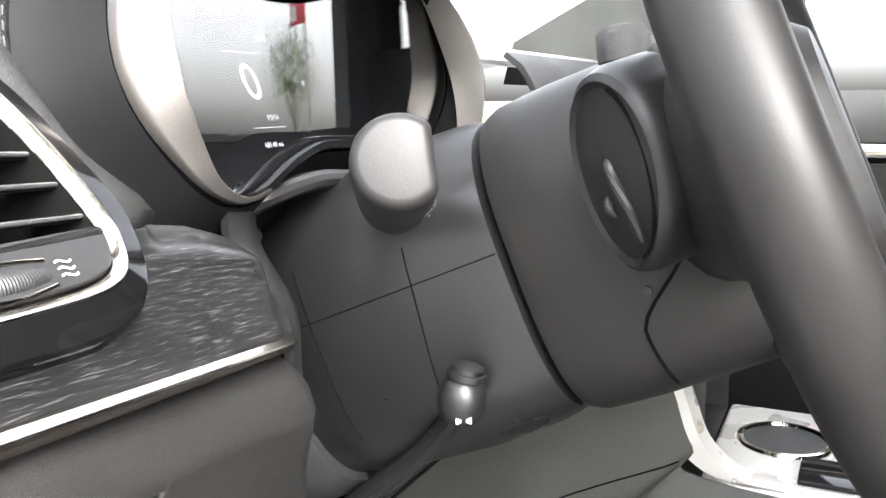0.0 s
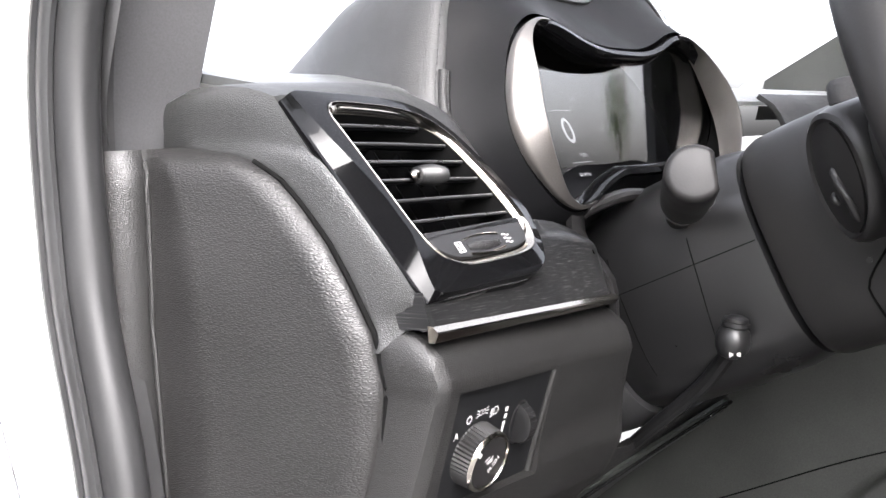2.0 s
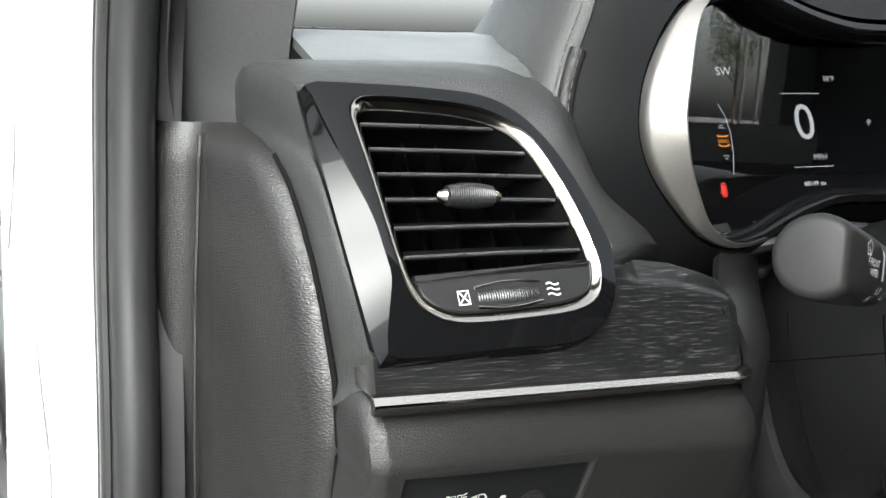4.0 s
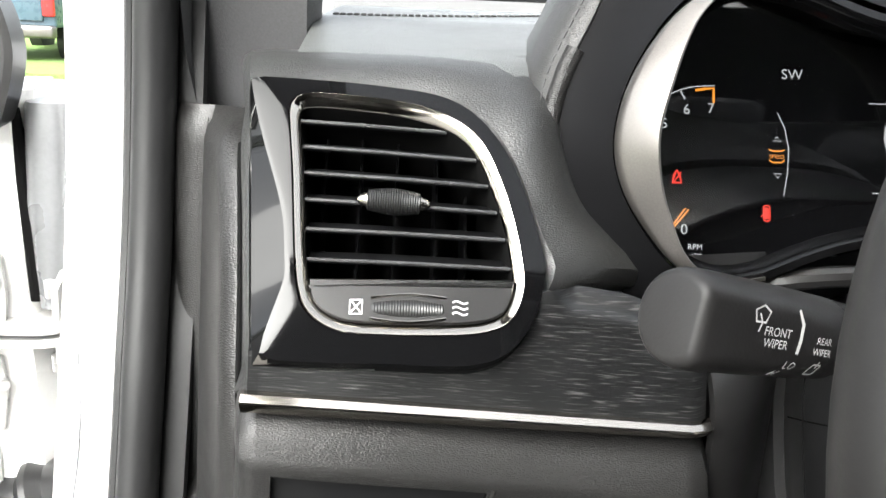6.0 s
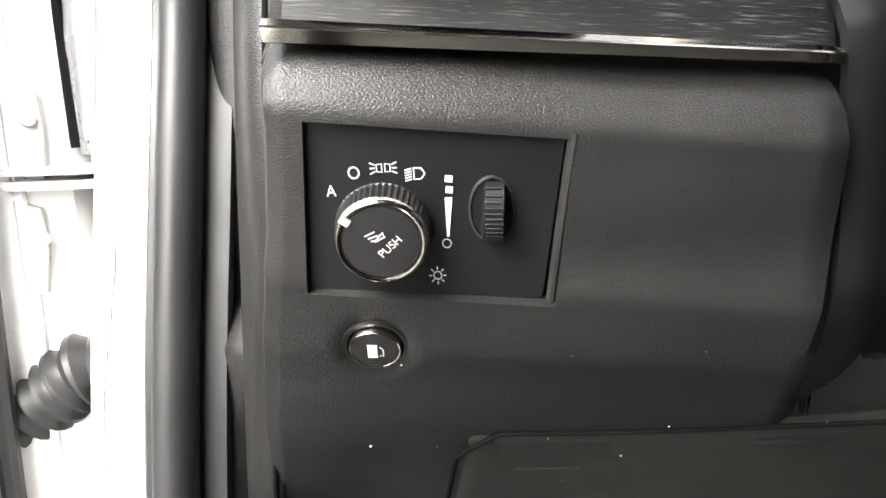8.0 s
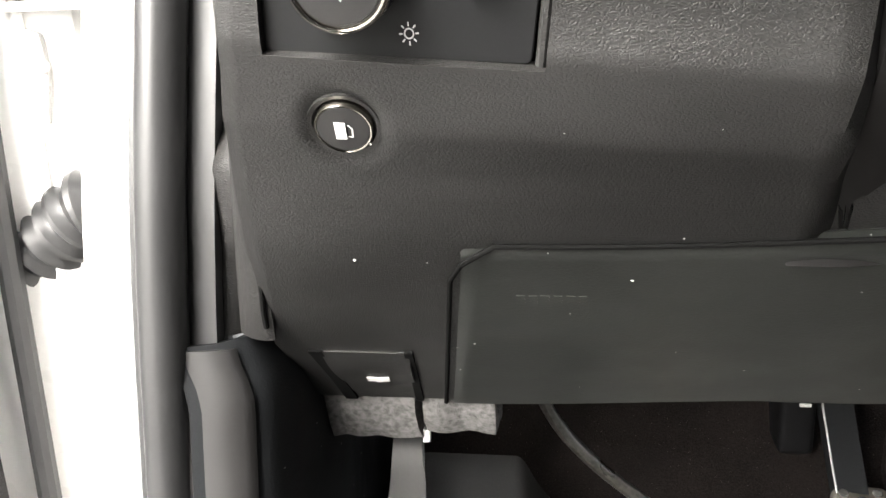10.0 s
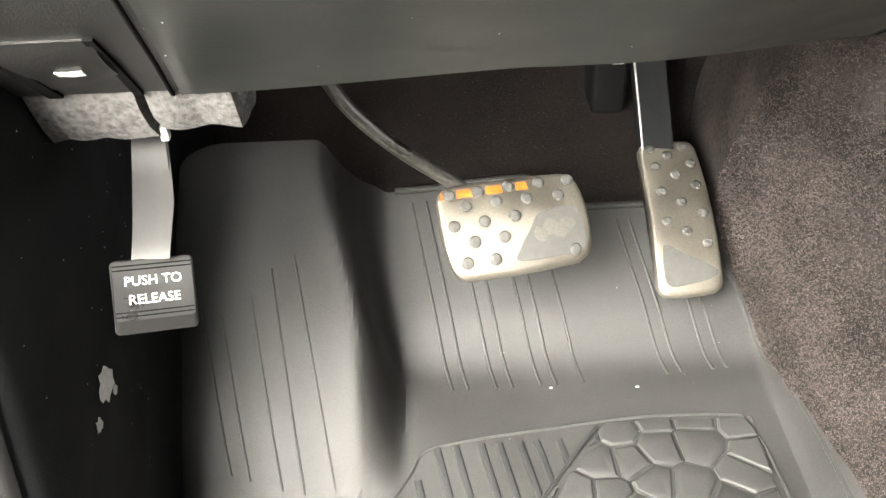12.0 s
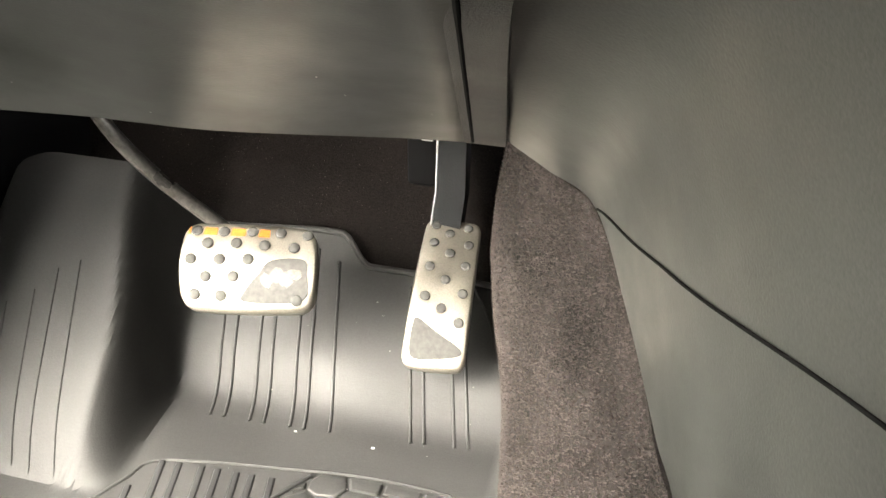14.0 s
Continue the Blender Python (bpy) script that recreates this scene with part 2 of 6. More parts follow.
def sheet(fn, nu, nv, thick=0.004, skip=None, bm=None):
    """A grid surface fn(u, v) with a back at the given thickness (against its normal, du x dv)."""
    bm = bm or bmesh.new()
    P = [[Vector(fn(i / nu, j / nv)) for j in range(nv + 1)] for i in range(nu + 1)]
    front, back = [], []
    for i in range(nu + 1):
        fr, br = [], []
        for j in range(nv + 1):
            du = P[min(i + 1, nu)][j] - P[max(i - 1, 0)][j]
            dv = P[i][min(j + 1, nv)] - P[i][max(j - 1, 0)]
            n = du.cross(dv)
            n = n.normalized() if n.length > 1e-12 else Vector((0, 0, 1))
            fr.append(bm.verts.new(P[i][j]))
            br.append(bm.verts.new(P[i][j] - n * thick))
        front.append(fr)
        back.append(br)
    keep = lambda i, j: 0 <= i < nu and 0 <= j < nv and not (skip and skip((i + 0.5) / nu, (j + 0.5) / nv))
    for i in range(nu):
        for j in range(nv):
            if not keep(i, j):
                continue
            f, g = front, back
            bm.faces.new((f[i][j], f[i + 1][j], f[i + 1][j + 1], f[i][j + 1]))
            bm.faces.new((g[i][j + 1], g[i + 1][j + 1], g[i + 1][j], g[i][j]))
            for (a, b), (di, dj) in zip((((i, j), (i + 1, j)), ((i + 1, j), (i + 1, j + 1)), ((i + 1, j + 1), (i, j + 1)), ((i, j + 1), (i, j))), ((0, -1), (1, 0), (0, 1), (-1, 0))):
                if not keep(i + di, j + dj):
                    bm.faces.new((f[b[0]][b[1]], f[a[0]][a[1]], g[a[0]][a[1]], g[b[0]][b[1]]))
    loose = [v for v in bm.verts if not v.link_faces]
    bmesh.ops.delete(bm, geom=loose, context="VERTS")
    return bm


def polar(outline, c, n):
    """Points of a closed 2D outline at n even angles about c."""
    out = []
    pts = [np.array(p[:2], float) for p in outline]
    for k in range(n):
        a = 2 * math.pi * k / n
        d = np.array((math.cos(a), math.sin(a)))
        best = 0.0
        for p, q in zip(pts, pts[1:] + pts[:1]):
            e = q - p
            det = d[0] * -e[1] + d[1] * e[0]
            if abs(det) < 1e-12:
                continue
            r = p - np.array(c)
            s = (r[0] * -e[1] + r[1] * e[0]) / det
            t = (d[0] * r[1] - d[1] * r[0]) / det
            if s > 0 and -1e-9 <= t <= 1 + 1e-9:
                best = max(best, s)
        out.append((c[0] + best * d[0], c[1] + best * d[1]))
    return out


def inset(loop, d):
    """Moves a closed 2D loop (counter-clockwise) inwards by d."""
    out = []
    k = len(loop)
    for i in range(k):
        a, b = np.array(loop[i - 1], float), np.array(loop[(i + 1) % k], float)
        t = b - a
        t /= max(np.linalg.norm(t), 1e-9)
        out.append((loop[i][0] - t[1] * d, loop[i][1] + t[0] * d))
    return out


def plate(loop, at, depth=0.004, bevel=0.001, top=0.0, bm=None):
    """A slab with a bevelled front edge from a counter-clockwise (x, z) loop on a plane()."""
    ins = inset(loop, bevel)
    return rings([[at(x, z, top - depth) for x, z in loop], [at(x, z, top - bevel) for x, z in loop], [at(x, z, top) for x, z in ins]], caps=(True, True), bm=bm)


def rounded(x0, x1, z0, z1, r, n=5):
    out = []
    for cx, cz, a0 in ((x1 - r, z1 - r, 0), (x0 + r, z1 - r, 90), (x0 + r, z0 + r, 180), (x1 - r, z0 + r, 270)):
        for k in range(n + 1):
            a = radians(a0 + 90 * k / n)
            out.append((cx + r * math.cos(a), cz + r * math.sin(a)))
    return out


def tube(path, radius, n=12, squash=1.0, caps=True, up=(0, 0, 1), bm=None):
    """A tube along 3D points; radius is a number or a function of 0..1."""
    pts = [Vector(p) for p in path]
    loops = []
    for i, p in enumerate(pts):
        t = (pts[min(i + 1, len(pts) - 1)] - pts[max(i - 1, 0)]).normalized()
        a = t.cross(Vector(up))
        a = a.normalized() if a.length > 1e-6 else t.orthogonal().normalized()
        b = a.cross(t)
        r = radius(i / (len(pts) - 1)) if callable(radius) else radius
        loops.append([p + a * (r * math.cos(2 * math.pi * k / n)) + b * (r * squash * math.sin(2 * math.pi * k / n)) for k in range(n)])
    return rings(loops, caps=(caps, caps), bm=bm)


def lathe(a, b, profile, n=24, bm=None):
    """A turned body on the axis from a to b: profile of (share of the way, radius)."""
    a, b = Vector(a), Vector(b)
    d = (b - a).normalized()
    u = d.orthogonal().normalized()
    v = d.cross(u)
    return rings([[a.lerp(b, s) + (u * math.cos(2 * math.pi * k / n) + v * math.sin(2 * math.pi * k / n)) * r for k in range(n)] for s, r in profile], caps=(True, True), bm=bm)


def box(lo, hi, bevel=0.0, m=None, bm=None):
    bm2 = bmesh.new()
    bmesh.ops.create_cube(bm2, size=1)
    lo, hi = Vector(lo), Vector(hi)
    for v in bm2.verts:
        v.co = Vector([(lo[i] + hi[i]) / 2 + v.co[i] * (hi[i] - lo[i]) for i in range(3)])
    if bevel:
        bmesh.ops.bevel(bm2, geom=bm2.edges[:], offset=bevel, segments=3, profile=0.5, affect="EDGES")
    if m:
        bm2.transform(m)
    if bm is None:
        return bm2
    me = bpy.data.meshes.new("tmp")
    bm2.to_mesh(me)
    bm2.free()
    bm.from_mesh(me)
    bpy.data.meshes.remove(me)
    return bm


def text_mesh(body, at, x, z, size, off=0.0006, turn=0.0, slant=0.0):
    """Raised lettering on a plane()."""
    cu = bpy.data.curves.new("lettering", "FONT")
    cu.body, cu.size, cu.align_x, cu.align_y, cu.resolution_u = body, size, "CENTER", "CENTER", 3
    ob = new("lettering", cu)
    bpy.context.view_layer.update()
    me = bpy.data.meshes.new_from_object(ob.evaluated_get(bpy.context.evaluated_depsgraph_get()))
    bm = bmesh.new()
    bm.from_mesh(me)
    bpy.data.objects.remove(ob)
    bpy.data.meshes.remove(me)
    ca, sa = math.cos(radians(turn)), math.sin(radians(turn))
    up = abs(at.n.y)
    for v in bm.verts:
        px, pz = v.co.x + slant * v.co.y, v.co.y
        v.co = at(x + ca * px - sa * pz, z + (sa * px + ca * pz) * up, off)
    return bm


def stroke(pts, at, width, off=0.0006, bm=None, closed=False):
    """A flat printed line through (x, z) points on a plane()."""
    bm = bm or bmesh.new()
    p = [np.array(q, float) for q in pts]
    k = len(p)
    L, R = [], []
    for i in range(k):
        t = (p[(i + 1) % k] - p[i - 1]) if closed else (p[min(i + 1, k - 1)] - p[max(i - 1, 0)])
        t = t / max(np.linalg.norm(t), 1e-9)
        nrm = np.array((-t[1], t[0])) * width / 2
        L.append(bm.verts.new(at(*(p[i] + nrm), off)))
        R.append(bm.verts.new(at(*(p[i] - nrm), off)))
    for i in range(k if closed else k - 1):
        j = (i + 1) % k
        bm.faces.new((L[i], L[j], R[j], R[i]))
    return bm

# ---- build ----
VENT = plane((0.165, 0.2575, 1.042), (0.05, -0.78, 0.62))
FACE = plane((0.3, 0.296, 1.08), (0, -1, 0.25))
DISP = plane((0.374, 0.374, 1.095), (0, -1, 0.45))

# ---- car shell ----
def knee_y(z):
    return interp(z, [(0.64, 0.495), (0.655, 0.473), (0.668, 0.458), (0.70, 0.428), (0.75, 0.378), (0.80, 0.33), (0.84, 0.29), (0.87, 0.264), (0.90, 0.247), (0.95, 0.233), (0.968, 0.228), (0.978, 0.232), (0.986, 0.243), (0.992, 0.262)])


# door opening: path of its front edge, down the pillar and back along the sill
OPENING = smooth_line([(0.075, 0.20, 1.62), (0.03, 0.33, 1.38), (-0.002, 0.415, 1.20), (-0.014, 0.42, 1.05), (-0.019, 0.395, 0.93), (-0.026, 0.372, 0.80), (-0.034, 0.36, 0.65), (-0.041, 0.352, 0.52), (-0.05, 0.325, 0.43), (-0.06, 0.24, 0.385), (-0.065, 0.10, 0.375), (-0.065, -0.25, 0.375), (-0.065, -0.9, 0.375)], 8)


def opening_frame(i):
    p = Vector(OPENING[i])
    t = (Vector(OPENING[min(i + 1, len(OPENING) - 1)]) - Vector(OPENING[max(i - 1, 0)])).normalized()
    inn = Vector((1, 0, 0)) - t * t.x
    inn.normalize()
    out = t.cross(inn)
    if out.dot(Vector((0, -1, 0.2))) < 0:
        out = -out
    return p, inn, out


def along_opening(profile):
    """Skins a section of (inwards, into the opening) along the door opening."""
    loops = []
    for i in range(len(OPENING)):
        p, inn, out = opening_frame(i)
        loops.append([p + inn * a + out * b for a, b in profile])
    return rings(loops, caps=(True, True))


def circle_profile(ca, cb, ra, rb, n=10):
    return [(ca + ra * math.cos(2 * math.pi * k / n), cb + rb * math.sin(2 * math.pi * k / n)) for k in range(n)]


seal = thing("door_seal", (-0.02, 0.42, 0.4), "black rubber weatherstrip round the driver's door opening", "door seal")
part("bulb", along_opening(circle_profile(0.019, 0.006, 0.013, 0.016, 14)), RUBBER, seal)
part("lip", along_opening(circle_profile(0.004, 0.002, 0.0045, 0.007)), RUBBER, seal)
part("flange", along_opening([(-0.002, -0.012), (0.046, -0.012), (0.046, -0.002), (-0.002, -0.004)]), RUBBER, seal)

jamb = along_opening([(0.012, -0.014), (-0.004, -0.006), (-0.014, -0.006), (-0.043, -0.026), (-0.050, -0.032), (-0.053, -0.040), (-0.052, -0.050), (-0.04, -0.10), (0.0, -0.06), (0.012, -0.03)])
tagged(part("door_jamb", jamb, PAINT), "white painted door jamb and sill of the car body", "car body", kind="structure")
hinge_pillar = sheet(lambda u, v: (-0.104 + 0.052 * u - 0.012 * math.sin(math.pi * u) * math.sin(9 * v) - 0.03 * v, 0.60 - 0.13 * u, 1.095 - 0.7 * v), 12, 20, 0.004)
tagged(part("hinge_pillar", hinge_pillar, BARE), "grey painted inner hinge pillar of the car body", "car body", kind="structure")

# floor pan, firewall, roof, rear and far side close the cabin
tagged(part("floor", box((-0.08, -2.2, 0.20), (1.62, 0.95, 0.24)), CARPET), "dark carpeted floor pan", "floor", kind="structure")


def firewall_fn(u, v):
    y = interp(v, [(0, 0.74), (0.25, 0.83), (0.5, 0.875), (1, 0.80)])
    z = interp(v, [(0, 0.32), (0.25, 0.42), (0.5, 0.52), (1, 0.86)])
    x = -0.02 + 0.62 * u
    k = noise.noise((x * 14, v * 9, 3)) * 0.006
    return (x, y + k, z)


tagged(part("firewall", sheet(firewall_fn, 40, 40, 0.01), SHADED_CARPET), "carpeted firewall behind the pedals, its colour darkened for the footwell shade", "firewall", kind="structure")
CX = 0.81
tagged(part("roof", sheet(lambda u, v: (CX + (u - 0.5) * 1.62, -2.2 + 2.14 * v, 1.61 + 0.09 * math.sin(math.pi * u) ** 0.7 - 0.10 * max(v - 0.8, 0)), 12, 12, 0.03), LINING), "dark cloth roof lining", "roof", kind="structure")
tagged(part("rear_wall", box((-0.06, -2.25, 0.2), (1.68, -2.2, 1.70)), LINING), "dark rear end of the cabin", "car body", kind="structure")
# unseen partition, added to block the rear light as seat rows would
tagged(part("light_block_partition", box((0.10, -0.62, 0.24), (1.58, -0.58, 1.28), 0.01), LINING), "unseen plain partition added to block light from behind, where seats would", "car body", kind="structure")
for nm, x0, x1 in (("driver", -0.07, -0.02), ("passenger", 1.60, 1.65)):
    tagged(part("side_wall_" + nm, box((x0, -2.2, 0.24), (x1, -0.72, 1.12)), LINING), "dark closed cabin side behind the front door", "car body", kind="structure")
    tagged(part("roof_rail_" + nm, box((x0, -2.2, 1.52), (x1, -0.72, 1.70)), LINING), "dark roof rail above the rear side window", "car body", kind="structure")
    for post, y0, y1 in (("middle", -0.84, -0.72), ("rear", -2.2, -1.56)):
        tagged(part("pillar_%s_%s" % (post, nm), box((x0, y0, 1.12), (x1, y1, 1.52)), LINING), "dark upright cabin pillar beside the window", "car body", kind="structure")
windscreen = sheet(lambda u, v: (CX + (u - 0.5) * (1.46 - 0.2 * v), 0.86 - 0.92 * v - 0.12 * (2 * u - 1) ** 2 * (1 - v), 1.14 + 0.52 * v), 12, 4, 0.004)
glass = tagged(part("windscreen", windscreen, GLASS), "clear laminated windscreen", "windscreen", kind="structure")
glass.visible_shadow = False

# A-pillars
def pillar(side, name, label):
    m = (lambda x: x) if side < 0 else (lambda x: 2 * CX - x)
    path = smooth_line([(0.068, 0.44, 1.10), (0.066, 0.42, 1.16), (0.085, 0.34, 1.33), (0.108, 0.19, 1.48), (0.14, -0.06, 1.66)], 8)
    prof = [(-0.036, -0.012), (-0.034, 0.010), (0.0, 0.012), (0.034, 0.004), (0.040, 0.03), (0.035, 0.07), (-0.036, 0.06)]
    loops = [[Vector((m(p[0] + a), p[1] + b, p[2])) for a, b in prof] for p in path]
    return tagged(part(name, rings(loops, caps=(True, True)), CLOTH, None, "", 50), label, "pillar trim", kind="structure")


pillar(-1, "pillar_trim_driver", "dark woven A-pillar trim above the dashboard end")
pillar(1, "pillar_trim_passenger", "dark woven A-pillar trim on the passenger side")

# ---- dashboard ----
dash = thing("dashboard", (0.3, 0.5, 0.66), "black leather-grained dashboard with stitched top", "dashboard")

def outline(*segs):
    out = []
    for s in segs:
        out += [tuple(p) for p in smooth_line(s, 6)][:-1]
    return out


BEZEL = outline([(0.100, 1.020), (0.157, 1.019), (0.202, 1.019), (0.222, 1.030), (0.231, 1.049), (0.230, 1.064), (0.215, 1.101), (0.190, 1.124), (0.150, 1.131), (0.085, 1.134)], [(0.085, 1.134), (0.0925, 1.077), (0.100, 1.020)])
RING = [tuple(p) for p in smooth_line([(0.108, 1.111), (0.107, 1.119), (0.110, 1.124), (0.117, 1.126), (0.134, 1.1255), (0.165, 1.1225), (0.187, 1.1165), (0.2015, 1.106), (0.211, 1.089), (0.2175, 1.071), (0.221, 1.053), (0.2195, 1.0425), (0.2135, 1.034), (0.1995, 1.030), (0.172, 1.0293), (0.144, 1.030), (0.132, 1.0327), (0.1235, 1.038), (0.119, 1.0455), (0.1158, 1.060), (0.1113, 1.092)], 6, True)]
VC = (0.163, 1.076)
NV = 120
bez, rng = polar(BEZEL, VC, NV), polar(RING, VC, NV)

# leather fascia round the vent
EDGE3 = smooth_line([(0.071, 0.398, 1.1405), (0.09, 0.390, 1.143), (0.12, 0.375, 1.1435), (0.18, 0.365, 1.1435), (0.222, 0.365, 1.138), (0.240, 0.345, 1.122), (0.247, 0.336, 1.10), (0.262, 0.328, 1.071), (0.305, 0.326, 1.042), (0.295, 0.320, 1.034), (0.25, 0.300, 1.03), (0.2, 0.272, 1.012), (0.14, 0.258, 1.0), (0.0895, 0.264, 0.990), (0.0895, 0.268, 1.0), (0.0875, 0.284, 1.03), (0.0855, 0.296, 1.05), (0.0825, 0.312, 1.07), (0.0795, 0.326, 1.085), (0.0745, 0.352, 1.099), (0.067, 0.40, 1.106), (0.066, 0.402, 1.12), (0.066, 0.400, 1.133)], 6, True)
edge_xz = polar([(p[0], p[2]) for p in EDGE3], VC, NV)
ea = [math.atan2(p[2] - VC[1], p[0] - VC[0]) for p in EDGE3]
order = sorted(range(len(ea)), key=lambda i: ea[i])
edge_y = [float(np.interp((2 * math.pi * k / NV + math.pi) % (2 * math.pi) - math.pi, [ea[i] for i in order], [EDGE3[i][1] for i in order], period=2 * math.pi)) for k in range(NV)]
bez_in = inset(bez, 0.002)
loops = []
for s in (0.0, 0.08, 0.2, 0.4, 0.6, 0.8, 0.92, 1.0):
    loop = []
    for k in range(NV):
        a = VENT(*bez_in[k], -0.010) if s == 0 else VENT(*bez[k], -0.005)
        b = Vector((edge_xz[k][0], edge_y[k], edge_xz[k][1]))
        p = a.lerp(b, s)
        low_side = sstep(360 * k / NV, 200, 235) * sstep(360 * k / NV, 352, 326)
        loop.append(p + VENT.n * (0.006 * (1 - low_side) * math.sin(math.pi * s)))
    loops.append(loop)
loops.append([p + Vector((0, 0.02, -0.004)) for p in loops[-1]])
part("fascia", rings(loops), PEBBLE, dash)


# dash top, running across the car under the windscreen
def top_fn(u, v):
    x = 0.102 + (2 * CX - 0.204) * u
    y = interp(v, [(0, 0.345), (0.12, 0.365), (0.4, 0.455), (0.7, 0.62), (1, 0.86)])
    z = interp(v, [(0, 1.128), (0.12, 1.1415), (0.4, 1.160), (0.7, 1.165), (1, 1.12)])
    start = 0.35 + 0.075 * sstep(x, 0.12, 0.06) + 0.10 * sstep(x, 0.225, 0.27) * sstep(x, 0.67, 0.63)
    if y < start:
        y = start
        z = interp(y, [(0.345, 1.128), (0.365, 1.1415), (0.455, 1.160), (0.62, 1.165)]) - 0.004 * (1 - v / 0.7)
    return (x, y, z)


part("top_pad", sheet(top_fn, 60, 30, 0.006), SKYLIT_DASHTOP, dash)
for row in range(2):
    bm = bmesh.new()
    for k in range(110):
        x = 0.11 + 0.0045 * k
        y = 0.475 + 0.006 * row + 0.28 * sstep(x, 0.1, 0.55)
        z = interp(y, [(0.455, 1.160), (0.62, 1.165), (0.86, 1.12)]) + 0.0008
        tube([(x, y, z), (x + 0.0032, y + 0.001, z)], 0.0006, 5, bm=bm)
    tagged(part("stitching", bm, FELT, dash, "grey stitched seam along the dash top"), kind="stuff")

# end cap that faces the door
CAP_RIGHT = [(0.71, 0.385, 0.040), (0.76, 0.355, 0.050), (0.84, 0.312, 0.069), (0.88, 0.285, 0.080), (0.91, 0.274, 0.084), (0.94, 0.266, 0.087), (0.97, 0.262, 0.089), (1.0, 0.268, 0.089), (1.03, 0.284, 0.087), (1.05, 0.296, 0.085), (1.07, 0.312, 0.082), (1.085, 0.326, 0.079), (1.10, 0.352, 0.074), (1.107, 0.40, 0.067)]


def cap_left(z):
    return interp(z, [(0.70, 0.026), (0.85, 0.031), (0.90, 0.033), (1.0, 0.038), (1.107, 0.0455)])


def cap_fn(u, v):
    z = 1.107 - 0.37 * v
    yr, xr = interp(z, [(a, b) for a, b, c in CAP_RIGHT]), interp(z, [(a, c) for a, b, c in CAP_RIGHT])
    xl = cap_left(z)
    yl = interp(z, [(0.73, 0.394), (0.85, 0.400), (1.0, 0.409), (1.107, 0.409)]) + 0.006 * sstep(z, 1.095, 1.107)
    x, y = xl + (xr - xl) * u, yl + (yr - yl) * u
    width = math.hypot(xr - xl, yr - yl)
    e, r = min((1 - u) * width, 0.37 * v * 1.2), 0.021
    roll = math.sqrt(max(r * r - (r - min(e, r)) ** 2, 0)) / r
    out = (0.0135 * roll - 0.005) * (0.1 + 0.9 * sstep(u, 0, 0.3))
    return (x - 0.9 * out, y - 0.42 * out, z)


part("end_cap", sheet(cap_fn, 56, 72, -0.006), LEATHER, dash, "leather-grained fuse cover on the dash end")


def flank_fn(u, v):
    z = 1.107 - 0.37 * v
    x0, y0, _ = cap_fn(0.0, v)
    w = 0.026 + 0.03 * (1.107 - z)
    return (x0 - w * (1 - u), y0 + 0.014 * (1 - u) ** 2 - 0.0015 * math.sin(math.pi * u), z)


part("end_cap_flank", sheet(flank_fn, 10, 30, -0.012), SKIN, dash)
part("end_cap_groove", tube([Vector(cap_fn(0.995, v)) + Vector((-0.0018, -0.0012, 0)) for v in np.linspace(0.03, 0.97, 60)], 0.0016, 8), SEAM, dash, "dark open joint")
part("end_cap_crease", tube([Vector(cap_fn(0.01, v)) + Vector((-0.0006, -0.0008, 0)) for v in np.linspace(0.02, 1, 40)], 0.0016, 8), LEATHER, dash)

def post_fn(u, v):
    z = 0.872 - 0.137 * v
    left = interp(z, [(0.66, 0.022), (0.678, 0.027), (0.746, 0.040), (0.839, 0.068), (0.886, 0.081), (0.917, 0.087), (0.96, 0.0915)])
    a, b = Vector((0.010, 0.392 - 0.012 * v, z)), Vector((left + 0.008, min(knee_y(z) + 0.060, 0.41), z))
    p = a.lerp(b, u)
    return (p.x, p.y - 0.007 * math.sin(math.pi * min(1.6 * u, 1)) + 0.035 * (1 - sstep(v, 0, 0.3)), p.z)


part("post_trim", sheet(post_fn, 16, 24, -0.004), LEATHER, dash, "grained trim beside the door seal")
part("end_backing", box((-0.005, 0.468, 0.70), (0.135, 0.474, 1.10)), MATT, dash)

# wood strip and chrome line
def chrome_z(x):
    return 1.0035 - 0.0175 * (x - 0.1) / 0.213


def wood_y(x, z):
    return 0.2365 + 0.0225 * (x - 0.1) / 0.213 + 0.3 * (z - 1.0)


def wood_fn(u, v):
    x = 0.0985 + 0.2135 * u
    zt = interp(x, [(0.098, 1.0225), (0.19, 1.023), (0.21, 1.03), (0.231, 1.0475), (0.251, 1.0455), (0.272, 1.042), (0.292, 1.0355), (0.306, 1.030), (0.3125, 1.024)])
    z = chrome_z(x) + (zt - chrome_z(x)) * v
    rnd = 0.012 * sstep(v, 0.75, 1.0) ** 2 * sstep(x, 0.235, 0.25)
    return (x, wood_y(x, z) + rnd + 0.012 * max(0, (x - 0.300) / 0.012) ** 2 * 0.5, z)


